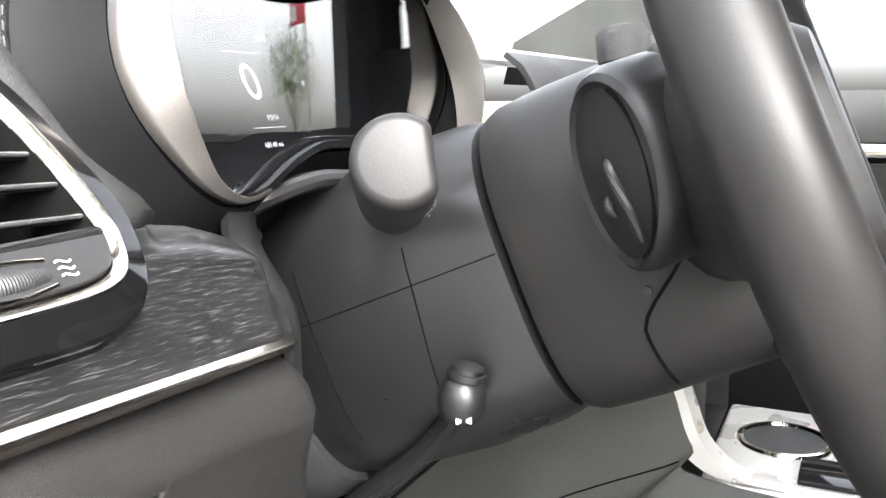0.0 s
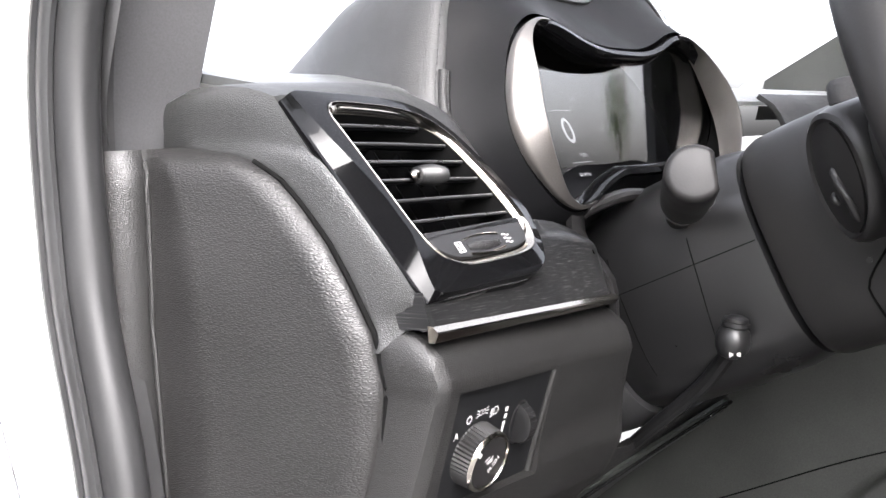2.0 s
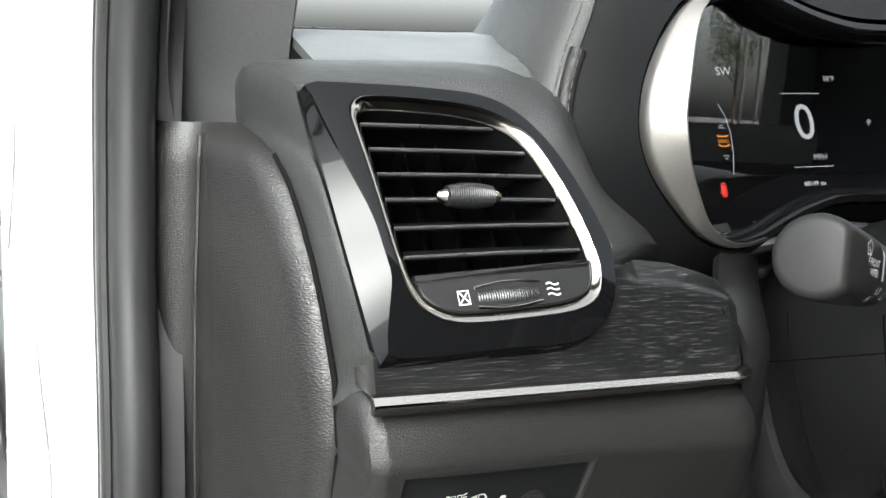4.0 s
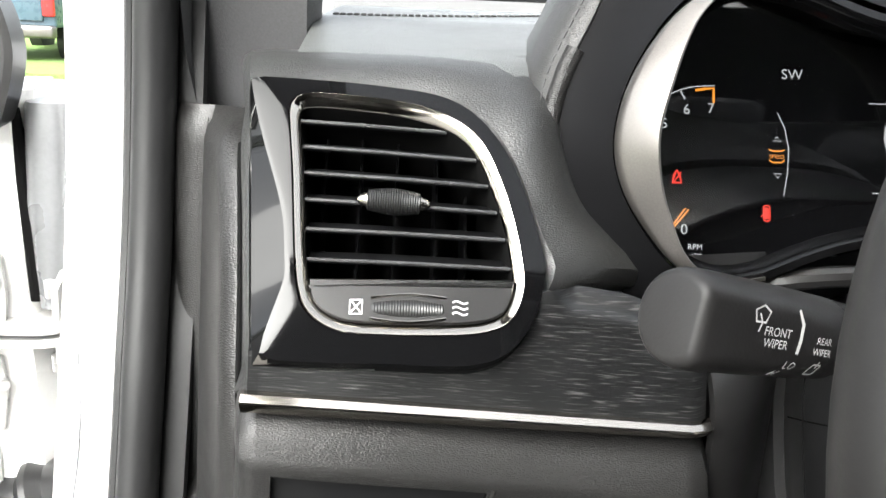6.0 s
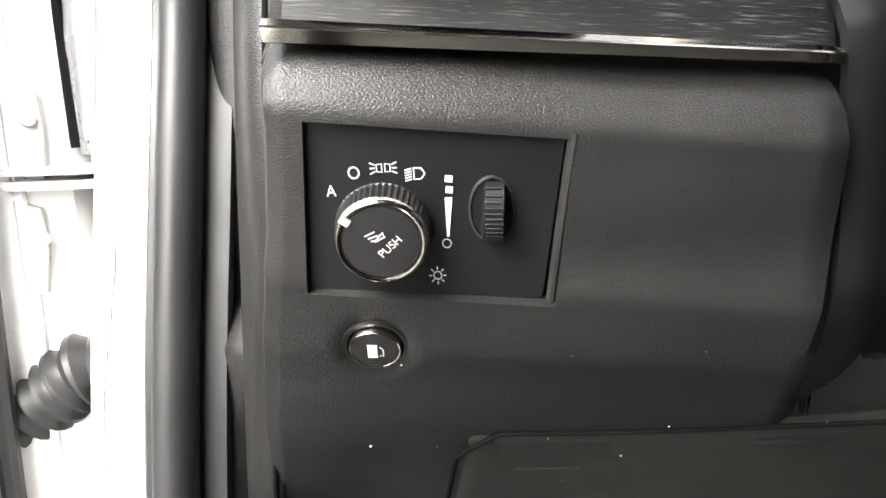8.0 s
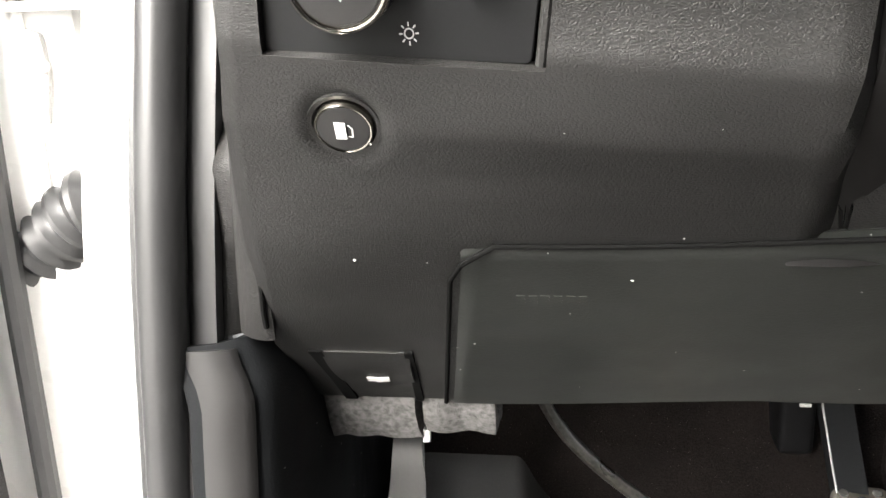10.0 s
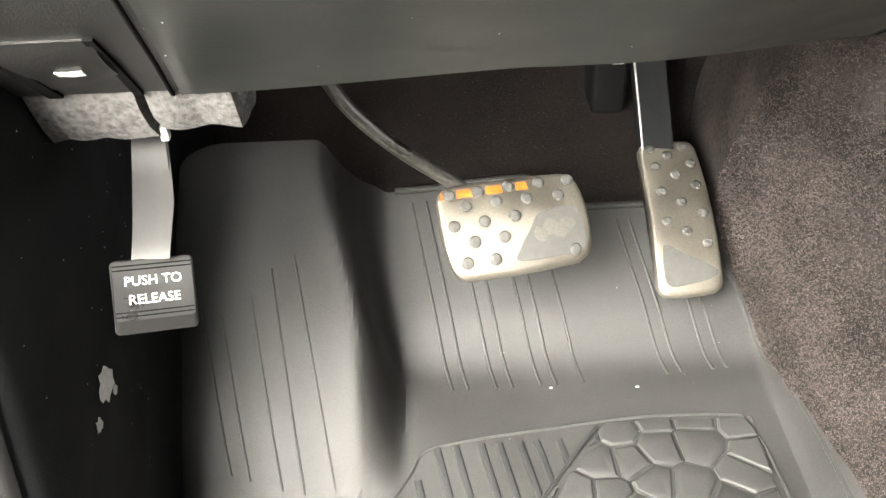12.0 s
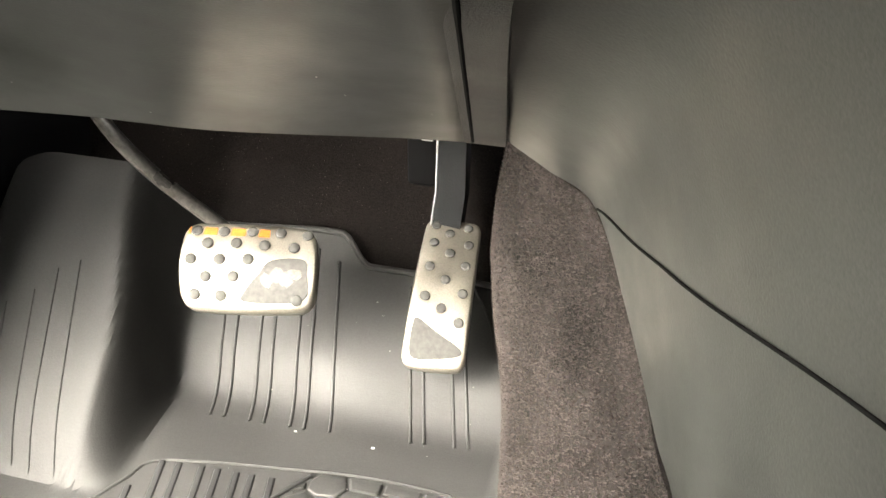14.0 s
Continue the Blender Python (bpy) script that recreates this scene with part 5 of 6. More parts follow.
def trim_fn(u, v):
    v = 0.005 + 0.965 * v
    a, b = Vector(kick_fn(0.0, v)) + Vector((-0.004, 0.002, 0)), Vector(kick_fn(0.024, v)) + Vector((0.0065, -0.0045, 0))
    p = a.lerp(b, u)
    bulge = 0.008 * math.sqrt(max(1 - (2 * u - 1) ** 2, 0))
    return (p.x + 0.3 * bulge, p.y - 0.95 * bulge, p.z + 0.2 * bulge)
part("edge_trim", sheet(trim_fn, 12, 50, -0.004), SOFT, kick, "grained raised edge")
def on_kick(y, z):
    v = (0.735 - z) / 0.485
    front = kick_fn(0, v)[1]
    return Vector(kick_fn((y - front) / (0.86 - front), v))
for y, z, r in ((0.424, 0.464, 0.0135), (0.398, 0.452, 0.006), (0.432, 0.450, 0.004)):
    bm = bmesh.new()
    vs = []
    for k in range(16):
        a = 2 * math.pi * k / 16
        rr = r * random.uniform(0.6, 1.1)
        vs.append(bm.verts.new(on_kick(y + rr * 1.0 * math.cos(a), z + rr * math.sin(a)) + Vector((0.0066 + 0.0006 * random.random(), 0, 0))))
    c = bm.verts.new(on_kick(y, z) + Vector((0.0078, 0, 0)))
    for k in range(16):
        bm.faces.new((vs[k], vs[(k + 1) % 16], c))
    part("scuff", bm, DUST, kick, "pale chipped scuff")

# ---- floor mat ----
def mat_z(x, y):
    z = 0.266 + 0.70 * max(0, y - 0.605) * sstep(y, 0.585, 0.66)
    zb = 0.285 + (y - 0.465) * 0.775
    zt = 0.474 - 3.2 * (y - 0.725) ** 2
    zb = -math.log(math.exp(-zb / 0.008) + math.exp(-zt / 0.008)) * 0.008
    zb = max(zb, z)
    m = sstep(x, 0.218 + 0.018 * sstep(y, 0.72, 0.56), 0.158 + 0.036 * sstep(y, 0.72, 0.56)) * sstep(x, 0.018, 0.034)
    z = z + (zb - z) * m
    z += 0.05 * sstep(x, 0.575, 0.602) * sstep(y, 0.85, 0.45) * 0.9
    z += 0.02 * sstep(x, 0.036, 0.026) * sstep(y, 0.5, 0.4)
    return z + 0.0012 * noise.noise((x * 8, y * 8, 0))


def mat_edge_y(x):
    return 0.765 + 0.008 * sstep(x, 0.22, 0.36) - 0.028 * sstep(x, 0.362, 0.405) + (-0.045 if x < 0.21 else 0) * sstep(x, 0.21, 0.17) - (0.05 - math.sqrt(max(0.05 ** 2 - max(0, 0.074 - x) ** 2, 0)))


floor_mat = thing("floor_mat", (0.3, 0.4, 0.25), "worn dark grey moulded rubber floor mat with ribs", "floor mat")
part("tray", sheet(lambda u, v: (0.024 + 0.578 * u, -0.5 + (mat_edge_y(0.024 + 0.578 * u) + 0.5) * v, mat_z(0.024 + 0.578 * u, -0.5 + (mat_edge_y(0.024 + 0.578 * u) + 0.5) * v)), 130, 130, 0.005), MATRUB, floor_mat)
part("raised_edge", tube([(x, mat_edge_y(x), mat_z(x, mat_edge_y(x)) + 0.001) for x in np.linspace(0.225, 0.60, 60)], 0.0035, 8), MATRUB, floor_mat)
part("side_line", tube([(x, y, mat_z(x, y)) for x, y in smooth_line([(0.520, 0.742), (0.545, 0.71), (0.566, 0.665), (0.582, 0.61), (0.590, 0.54), (0.592, 0.30)], 8)], 0.002, 8), MATRUB, floor_mat)
def rib(x0, y0, x1, y1, r=0.0016):
    pts = [(x0 + (x1 - x0) * t, y0 + (y1 - y0) * t, mat_z(x0 + (x1 - x0) * t, y0 + (y1 - y0) * t) + 0.0002) for t in np.linspace(0, 1, 14)]
    part("rib", tube(pts, r, 8), MATRUB, floor_mat)
for x, y in ((0.278, 0.586), (0.293, 0.587), (0.3205, 0.588), (0.336, 0.588), (0.3635, 0.590), (0.3785, 0.590), (0.405, 0.592), (0.488, 0.598), (0.5015, 0.600), (0.532, 0.602), (0.546, 0.603)):
    rib(x, y, x - 0.036, min(mat_edge_y(x - 0.02) - 0.012, 0.755))
for x0, y0, x1, y1 in ((0.086, 0.482, 0.060, 0.587), (0.102, 0.479, 0.077, 0.583), (0.130, 0.471, 0.1025, 0.596), (0.149, 0.469, 0.120, 0.616), (0.175, 0.472, 0.1405, 0.625)):
    rib(x0, y0, x1, y1, 0.0011)
# tread field
tr_edge = smooth_line([(0.10, 0.30), (0.16, 0.40), (0.215, 0.455), (0.238, 0.49), (0.252, 0.515), (0.30, 0.527), (0.37, 0.537), (0.45, 0.546), (0.53, 0.545), (0.545, 0.535), (0.556, 0.48), (0.565, 0.30)], 6)
part("tread_border", tube([(p[0], p[1], mat_z(p[0], p[1]) + 0.0005) for p in tr_edge], 0.0018, 8), MATRUB, floor_mat)
# flat darker strips stand in for the shadowed grooves of the tread
for k, x in enumerate((0.262, 0.279, 0.302, 0.318, 0.337, 0.352, 0.372)):
    y1 = 0.518 + 0.05 * (x - 0.26)
    L = (0.10, 0.11, 0.10, 0.09, 0.075, 0.05, 0.03)[k]
    part("groove_shade_strip", tube([(x + 0.2 * L * t, y1 - L * t, mat_z(x, y1 - L * t) + 0.0002) for t in np.linspace(0, 1, 8)], 0.0034, 8, squash=0.5), RUBBER, floor_mat)
for k in range(9):
    x = 0.245 - 0.017 * k
    y1 = interp(x, [(0.10, 0.30), (0.16, 0.40), (0.215, 0.455), (0.25, 0.50)]) - 0.01
    part("groove_shade_strip", tube([(x + 0.024 * t, y1 - 0.12 * t, mat_z(x, y1 - 0.12 * t) + 0.0002) for t in np.linspace(0, 1, 8)], 0.0034, 8, squash=0.5), RUBBER, floor_mat)
part("tread_groove", tube([(0.407 - 0.09 * t, 0.535 - 0.12 * t, mat_z(0.4, 0.5) + 0.001) for t in np.linspace(0, 1, 8)], 0.0022, 8), RUBBER, floor_mat)
rng2 = random.Random(5)
cells = []
for i in range(7):
    for j in range(10):
        cells.append((0.345 + 0.036 * i + rng2.uniform(-0.013, 0.013) + 0.018 * (j % 2), 0.535 - 0.032 * j + rng2.uniform(-0.011, 0.011)))


def clip_half(poly, px, py, nx, ny):
    """Keeps the part of a polygon behind the line through p with normal n."""
    out = []
    for k in range(len(poly)):
        a, b = poly[k], poly[(k + 1) % len(poly)]
        da, db = (a[0] - px) * nx + (a[1] - py) * ny, (b[0] - px) * nx + (b[1] - py) * ny
        if da <= 0:
            out.append(a)
        if (da < 0) != (db < 0) and abs(da - db) > 1e-12:
            f = da / (da - db)
            out.append((a[0] + (b[0] - a[0]) * f, a[1] + (b[1] - a[1]) * f))
    return out


for cx_, cy_ in cells:
    poly = [(cx_ - 0.05, cy_ - 0.05), (cx_ + 0.05, cy_ - 0.05), (cx_ + 0.05, cy_ + 0.05), (cx_ - 0.05, cy_ + 0.05)]
    for ox, oy in cells:
        d_ = math.hypot(ox - cx_, oy - cy_)
        if 0 < d_ < 0.1:
            nx_, ny_ = (ox - cx_) / d_, (oy - cy_) / d_
            poly = clip_half(poly, (cx_ + ox) / 2 - nx_ * 0.0016, (cy_ + oy) / 2 - ny_ * 0.0016, nx_, ny_)
    for px_, py_, nx_, ny_ in ((0.550, 0.5, 1, 0), (0.45, 0.540, 0, 1), (0.410, 0.530, -0.8, 0.6)):
        poly = clip_half(poly, px_, py_, nx_, ny_) if poly else poly
    if len(poly) < 3:
        continue
    mx, my = sum(p[0] for p in poly) / len(poly), sum(p[1] for p in poly) / len(poly)
    lift, tip = rng2.uniform(0.0022, 0.0040), rng2.uniform(-0.05, 0.05)
    zz = mat_z(mx, my)
    ring_ = lambda f, h: [(mx + (x - mx) * f, my + (y - my) * f, zz + h + tip * (x - mx) * (h > 0)) for x, y in poly]
    part("tread_block", rings([ring_(1, -0.002), ring_(1, lift - 0.0012), ring_(0.88, lift), ring_(0.45, lift + 0.0006)], caps=(True, True)), MATRUB, floor_mat, sharp=25)

# ---- pedals ----
def pad_frame(c, e1, e2):
    e1 = Vector(e1).normalized()
    e2 = Vector(e2)
    e2 = (e2 - e1 * e2.dot(e1)).normalized()
    n = e1.cross(e2)
    if n.y > 0:
        n = -n
    c = Vector(c)
    return lambda a, b, off=0.0: c + e1 * a + e2 * b + n * off


def pad(name, at, loop, bow, depth, mat, parent, label=""):
    """A pressed plate with rolled edges, bowed along b."""
    c = bow
    f = lambda a, b, o: at(a, b, o - c * b * b)
    i1, i2 = inset(loop, 0.0015), inset(loop, 0.004)
    return part(name, rings([[f(a, b, -depth) for a, b in loop], [f(a, b, -0.002) for a, b in loop], [f(a, b, -0.0004) for a, b in i1], [f(a, b, 0.0) for a, b in i2]] + [[f(a * s, b * s, 0.0) for a, b in i2] for s in (0.85, 0.7, 0.55, 0.4, 0.25, 0.12, 0.03)], caps=(True, True)), mat, parent, label)


brake = thing("brake_pedal", (0.338, 0.60, 0.43), "worn steel brake pedal with rubber studs", "pedal")
BF0 = pad_frame((0.3370, 0.5985, 0.4555), (1, 0.17, 0.0), (-0.005, 0.66, 0.56))
BF = lambda a, b, off=0.0: BF0(a * 1.09, b * 1.09, off)
bloop = [tuple(p) for p in smooth_line([(-0.038, -0.0372), (0.0, -0.0375), (0.040, -0.0355), (0.050, -0.0335), (0.0555, -0.028), (0.0572, -0.018), (0.0575, 0.0), (0.0555, 0.019), (0.0525, 0.029), (0.046, 0.0355), (0.036, 0.0372), (0.0, 0.0385), (-0.040, 0.0378), (-0.051, 0.0358), (-0.0568, 0.029), (-0.058, 0.018), (-0.058, 0.0), (-0.0555, -0.019), (-0.0525, -0.029), (-0.047, -0.0352)], 3, True)]
pad("pad", BF, bloop, 6.0, 0.012, STEEL, brake, "brushed steel pad")
bow_b = lambda a, b, o: BF(a, b, o - 6.0 * b * b)
studs = [(-0.047, 0.030), (-0.024, 0.030), (0.0, 0.031), (0.024, 0.031), (0.047, 0.030), (-0.036, 0.019), (-0.012, 0.020), (0.012, 0.019), (0.037, 0.018), (-0.048, 0.004), (-0.024, 0.005), (0.0, 0.006), (-0.034, -0.010), (-0.011, -0.009), (-0.042, -0.025), (-0.020, -0.025), (0.043, -0.026)]
def stud(a, b, fr, parent, r=0.0047):
    bm = rings([[fr(a + rr * math.cos(t), b + rr * math.sin(t), o) for t in np.linspace(0, 2 * math.pi, 14, endpoint=False)] for rr, o in ((r, -0.002), (r, 0.0012), (r * 0.75, 0.0022), (r * 0.3, 0.0024))], caps=(True, True))
    part("stud", bm, STUD, parent)
for a, b in studs:
    stud(a, b, bow_b, brake)
patch = [tuple(p) for p in smooth_line([(0.0, -0.029), (0.048, -0.026), (0.050, -0.004), (0.046, 0.008), (0.020, 0.006), (0.010, -0.006), (0.0, -0.020)], 4, True)]
part("worn_patch", rings([[bow_b(a, b, -0.001) for a, b in patch], [bow_b(a, b, 0.0008) for a, b in patch], [bow_b(0.026 + (a - 0.026) * 0.5, -0.012 + (b + 0.012) * 0.5, 0.0009) for a, b in patch]], caps=(True, True)), STUD, brake, "worn grey rubber inlay")
# orange reflection along the pad's top, painted as thin strips between the studs
for a0, a1 in ((-0.0545, -0.0522), (-0.0415, -0.0295), (-0.0185, -0.0055), (0.0055, 0.0150)):
    edge_ = [(a0, 0.0265), (a1, 0.0265), (a1 - 0.0008, 0.0335), (a0 + 0.0008, 0.0335)]
    part("glint_strip", rings([[bow_b(a, b, -0.0005) for a, b in edge_], [bow_b(a, b, 0.0005) for a, b in edge_]], caps=(True, True)), ORANGE_GLINT, brake, "orange reflection painted on the pad's upper edge")
rw = random.Random(3)
for k in range(4):
    ca, cb = 0.018 + 0.0075 * k, -0.008 + rw.uniform(-0.005, 0.005)
    pts = [(ca + rw.uniform(0.004, 0.0075) * math.cos(t), cb + rw.uniform(0.004, 0.008) * math.sin(t)) for t in np.linspace(0, 2 * math.pi, 11, endpoint=False)]
    part("worn_spot", rings([[bow_b(a, b, 0.0) for a, b in pts], [bow_b(a, b, 0.0013) for a, b in pts], [bow_b(ca + (a - ca) * 0.5, cb + (b - cb) * 0.5, 0.0014) for a, b in pts]], caps=(True, True)), WORN, brake)
part("arm", tube(smooth_line([(0.320, 0.645, 0.440), (0.290, 0.642, 0.466), (0.235, 0.638, 0.513), (0.196, 0.637, 0.560), (0.175, 0.632, 0.62), (0.165, 0.62, 0.70)], 6), 0.0085, 12, squash=0.65), ARM, brake, "black painted pedal arm with chips")

accel = thing("accelerator_pedal", (0.50, 0.62, 0.36), "worn steel accelerator pedal with rubber studs", "pedal")
AF0 = pad_frame((0.4995, 0.677, 0.405), (1, 0.08, -0.02), (-0.032, 0.125, 0.085))
AF = lambda a, b, off=0.0: AF0(a * 1.09, b * 1.04, off)
aloop = [tuple(p) for p in smooth_line([(-0.018, -0.0758), (0.0, -0.0765), (0.018, -0.0755), (0.0245, -0.0738), (0.028, -0.069), (0.0288, -0.060), (0.028, 0.0), (0.0268, 0.058), (0.0258, 0.067), (0.022, 0.0725), (0.014, 0.074), (0.0, 0.0745), (-0.013, 0.074), (-0.020, 0.0725), (-0.0238, 0.067), (-0.0248, 0.058), (-0.0265, 0.0), (-0.0275, -0.060), (-0.0268, -0.069), (-0.0235, -0.0738)], 3, True)]
pad("pad", AF, aloop, 2.2, 0.010, STEEL, accel, "brushed steel pad")
bow_a = lambda a, b, o: AF(a, b, o - 2.2 * b * b)
for a, b in ((-0.015, 0.066), (0.015, 0.066), (-0.001, 0.058), (-0.014, 0.046), (0.018, 0.047), (0.002, 0.036), (-0.014, 0.020), (0.018, 0.024), (0.002, 0.008), (-0.014, -0.010), (0.019, -0.004), (0.002, -0.020), (0.019, -0.032)):
    stud(a, b, bow_a, accel, 0.0045)
tri_ = [tuple(p) for p in smooth_line([(-0.020, -0.066), (0.0, -0.067), (0.022, -0.062), (0.023, -0.055), (0.0, -0.042), (-0.016, -0.032), (-0.021, -0.036)], 4, True)]
part("inlay", rings([[bow_a(a, b, -0.001) for a, b in tri_], [bow_a(a, b, 0.0008) for a, b in tri_], [bow_a(a * 0.5, -0.052 + (b + 0.052) * 0.5, 0.0009) for a, b in tri_]], caps=(True, True)), STUD, accel, "grey rubber inlay")
part("arm", rings([[Vector(c) + Vector((s * 0.015, 0, 0)) + Vector((0, t * 0.012, t * -0.004)) for s, t in ((-1, -1), (1, -1), (1, 1), (-1, 1))] for c in ((0.488, 0.745, 0.425), (0.487, 0.775, 0.455), (0.482, 0.80, 0.50), (0.478, 0.815, 0.56), (0.476, 0.82, 0.66))], caps=(True, True)), KICK, accel, "black plastic arm")
# thin pale tube that paints the highlight along the arm's left edge
part("arm_highlight", tube([(x - 0.0152, y - 0.0125, z + 0.004) for x, y, z in ((0.488, 0.745, 0.425), (0.487, 0.775, 0.455), (0.482, 0.80, 0.50), (0.478, 0.815, 0.56), (0.476, 0.82, 0.66))], 0.0011, 8), HINGE, accel, "pale line painting the highlight on the arm's edge")
part("housing", box((0.430, 0.80, 0.440), (0.466, 0.86, 0.60), 0.006), MATT, accel, "black sensor housing")
part("terminal", box((0.440, 0.797, 0.530), (0.4435, 0.801, 0.552), 0.0006), PRINT, accel, "small white terminal")
part("terminal", box((0.4475, 0.797, 0.498), (0.459, 0.801, 0.5015), 0.0006), PRINT, accel, "small white terminal")

park = thing("parking_brake_pedal", (0.105, 0.41, 0.53), "black foot parking brake pedal with printed words", "pedal")
PF = pad_frame((0.1045, 0.4120, 0.5535), (1, 0.33, -0.18), (-0.12, 0.60, 0.75))
ploop = rounded(-0.0235, 0.0235, -0.0165, 0.0205, 0.003)
pad_ob = part("pad", rings([[PF(a, b, -0.013) for a, b in ploop], [PF(a * 1.02, b - (0.007 if b < -0.012 else 0), -0.007) for a, b in ploop], [PF(a, b, -0.001) for a, b in ploop], [PF(a, b, 0.0) for a, b in inset(ploop, 0.001)]], caps=(True, True)), PLASTIC, park, "ribbed rubber pad")
PF2 = lambda a, b, off=0.0: PF(a, b, off)
for b in (0.0170, 0.0145, -0.0105, -0.0130):
    part("groove", stroke([(-0.0225, b), (0.0225, b)], PF2, 0.0008, 0.0005), SEAM, pad_ob)
def pf_text(body, b, size):
    g = lambda x, z, off=0.0: PF(x, z, off)
    g.n = Vector((0, -1, 0))
    part("lettering", text_mesh(body, g, 0.0, b, size, 0.0006), PRINT, pad_ob)
pf_text("PUSH TO", 0.0075, 0.0080)
pf_text("RELEASE", -0.0035, 0.0080)
part("arm", rings([[Vector(c) + Vector((s * w, t * 0.004, t * 0.003)) for s, t in ((-1, -1), (1, -1), (1, 1), (-1, 1))] for c, w in (((0.103, 0.428, 0.572), 0.0115), ((0.1015, 0.452, 0.585), 0.0125), ((0.0985, 0.475, 0.602), 0.0115), ((0.096, 0.497, 0.625), 0.010), ((0.096, 0.52, 0.66), 0.010))], caps=(True, True)), BLACKSTEEL, park, "black steel arm")

# ---- tunnel carpet and console ----
EDGE_C = smooth_line([(0.560, 0.80, 0.62), (0.566, 0.62, 0.660), (0.600, 0.532, 0.636), (0.637, 0.517, 0.614), (0.664, 0.46, 0.580), (0.688, 0.385, 0.553), (0.705, 0.30, 0.548), (0.716, 0.15, 0.56), (0.72, -0.3, 0.56)], 8)
def tunnel_fn(u, v):
    i = u * (len(EDGE_C) - 1)
    k = min(int(i), len(EDGE_C) - 2)
    t = Vector(EDGE_C[k]).lerp(Vector(EDGE_C[k + 1]), i - k)
    fy = interp(u, [(0, 0.84), (0.3, 0.68), (0.5, 0.52), (0.8, 0.28), (1, -0.35)])
    b = Vector((0.578 + 0.02 * sstep(u, 0.2, 0.6), fy, 0.25))
    p = b.lerp(t, v)
    bulge = -0.028 * math.sin(math.pi * min(v * 1.1, 1))
    return (p.x + bulge + 0.002 * noise.noise((p.y * 20, p.z * 20, 4)), p.y, p.z)
tagged(part("tunnel_carpet", sheet(tunnel_fn, 60, 40, 0.012), CARPET), "brown-black carpet over the transmission tunnel", "carpet", kind="structure")

# loose fibres that stand out of the carpet
pr = random.Random(21)
verts, faces = [], []
def fibre(p, n, size):
    d = (n + Vector((pr.uniform(-1, 1), pr.uniform(-1, 1), pr.uniform(-1, 1))) * 0.9).normalized()
    w = d.orthogonal().normalized() * 0.00055
    i = len(verts)
    verts.extend([p - w, p + w, p + d * size])
    faces.append((i, i + 1, i + 2))
for k in range(46000):
    u, v = pr.uniform(0.12, 0.8), pr.uniform(0.05, 1.0)
    fibre(Vector(tunnel_fn(u, v)) + Vector((0, 0, 0)), Vector((-0.8, -0.4, 0.4)), pr.uniform(0.0012, 0.0032))
for k in range(1500):
    fibre(Vector(firewall_fn(pr.random(), pr.uniform(0.05, 0.8))), Vector((0, -0.8, 0.5)), pr.uniform(0.001, 0.0026))
me = bpy.data.meshes.new("carpet_pile")
me.from_pydata([tuple(v) for v in verts], [], faces)
me.materials.append(PILE)
tagged(new("carpet_pile", me), "short brown-black carpet fibres", "carpet", kind="stuff")

console = thing("centre_console", (CX, 0.1, 0.26), "grey and silver centre console with cup holders", "centre console")
TOP_C = smooth_line([(0.604, 0.268, 0.87), (0.635, 0.262, 0.90), (0.70, 0.21, 0.91), (0.742, 0.165, 0.85), (0.752, 0.14, 0.78), (0.758, 0.10, 0.745), (0.76, -0.4, 0.735)], 8)
BOT_C = smooth_line([(0.571, 0.530, 0.650), (0.6045, 0.525, 0.632), (0.637, 0.517, 0.6145), (0.664, 0.46, 0.582), (0.688, 0.385, 0.555), (0.705, 0.30, 0.548), (0.716, 0.0, 0.556)], 8)
def flank(u, v):
    i = u * 48
    k = min(int(i), 47)
    a, b = Vector(TOP_C[k]).lerp(Vector(TOP_C[k + 1]), i - k), Vector(BOT_C[k]).lerp(Vector(BOT_C[k + 1]), i - k)
    p = a.lerp(b, v)
    return p + Vector((-0.006 * math.sin(math.pi * v), 0, 0))
part("side_panel", sheet(flank, 48, 24, -0.006), GREY, console, "plain grey side panel")
SEAM_UV = smooth_line([(0.342, 0.985), (0.417, 0.8625), (0.472, 0.725), (0.51, 0.625), (0.542, 0.52), (0.608, 0.275), (0.68, 0.05)], 5)
part("inner_bracket", box((0.592, 0.575, 0.56), (0.80, 0.585, 0.96)), MATT, console)
part("panel_seam", tube([flank(*p) + Vector((-0.0006, -0.0005, 0)) for p in SEAM_UV], 0.0008, 8), SEAM, console, "dark open joint")
part("panel_seam", tube([flank(0.004, v) + Vector((-0.0015, -0.0012, 0)) for v in np.linspace(0.3, 1.0, 20)], 0.0017, 8), SEAM, console, "dark open joint")
part("flap_seam", tube([Vector(flap_fn(1.0, v)) + Vector((0.001, -0.0052, -0.0038)) for v in np.linspace(0, 1, 16)], 0.0014, 8), SEAM, dash)
joint = [Vector(flap_fn(0.0, v)) for v in np.linspace(1, 0.16, 12)] + [Vector(flap_fn(0.012, 0.06)), Vector(flap_fn(0.045, 0.0))] + [Vector(flap_fn(u, 0.0)) for u in np.linspace(0.08, 1.0, 20)]
part("flap_joint", tube([p + Vector((-0.0005, -0.0058, -0.0042)) for p in joint], 0.0014, 8), SEAM, dash)
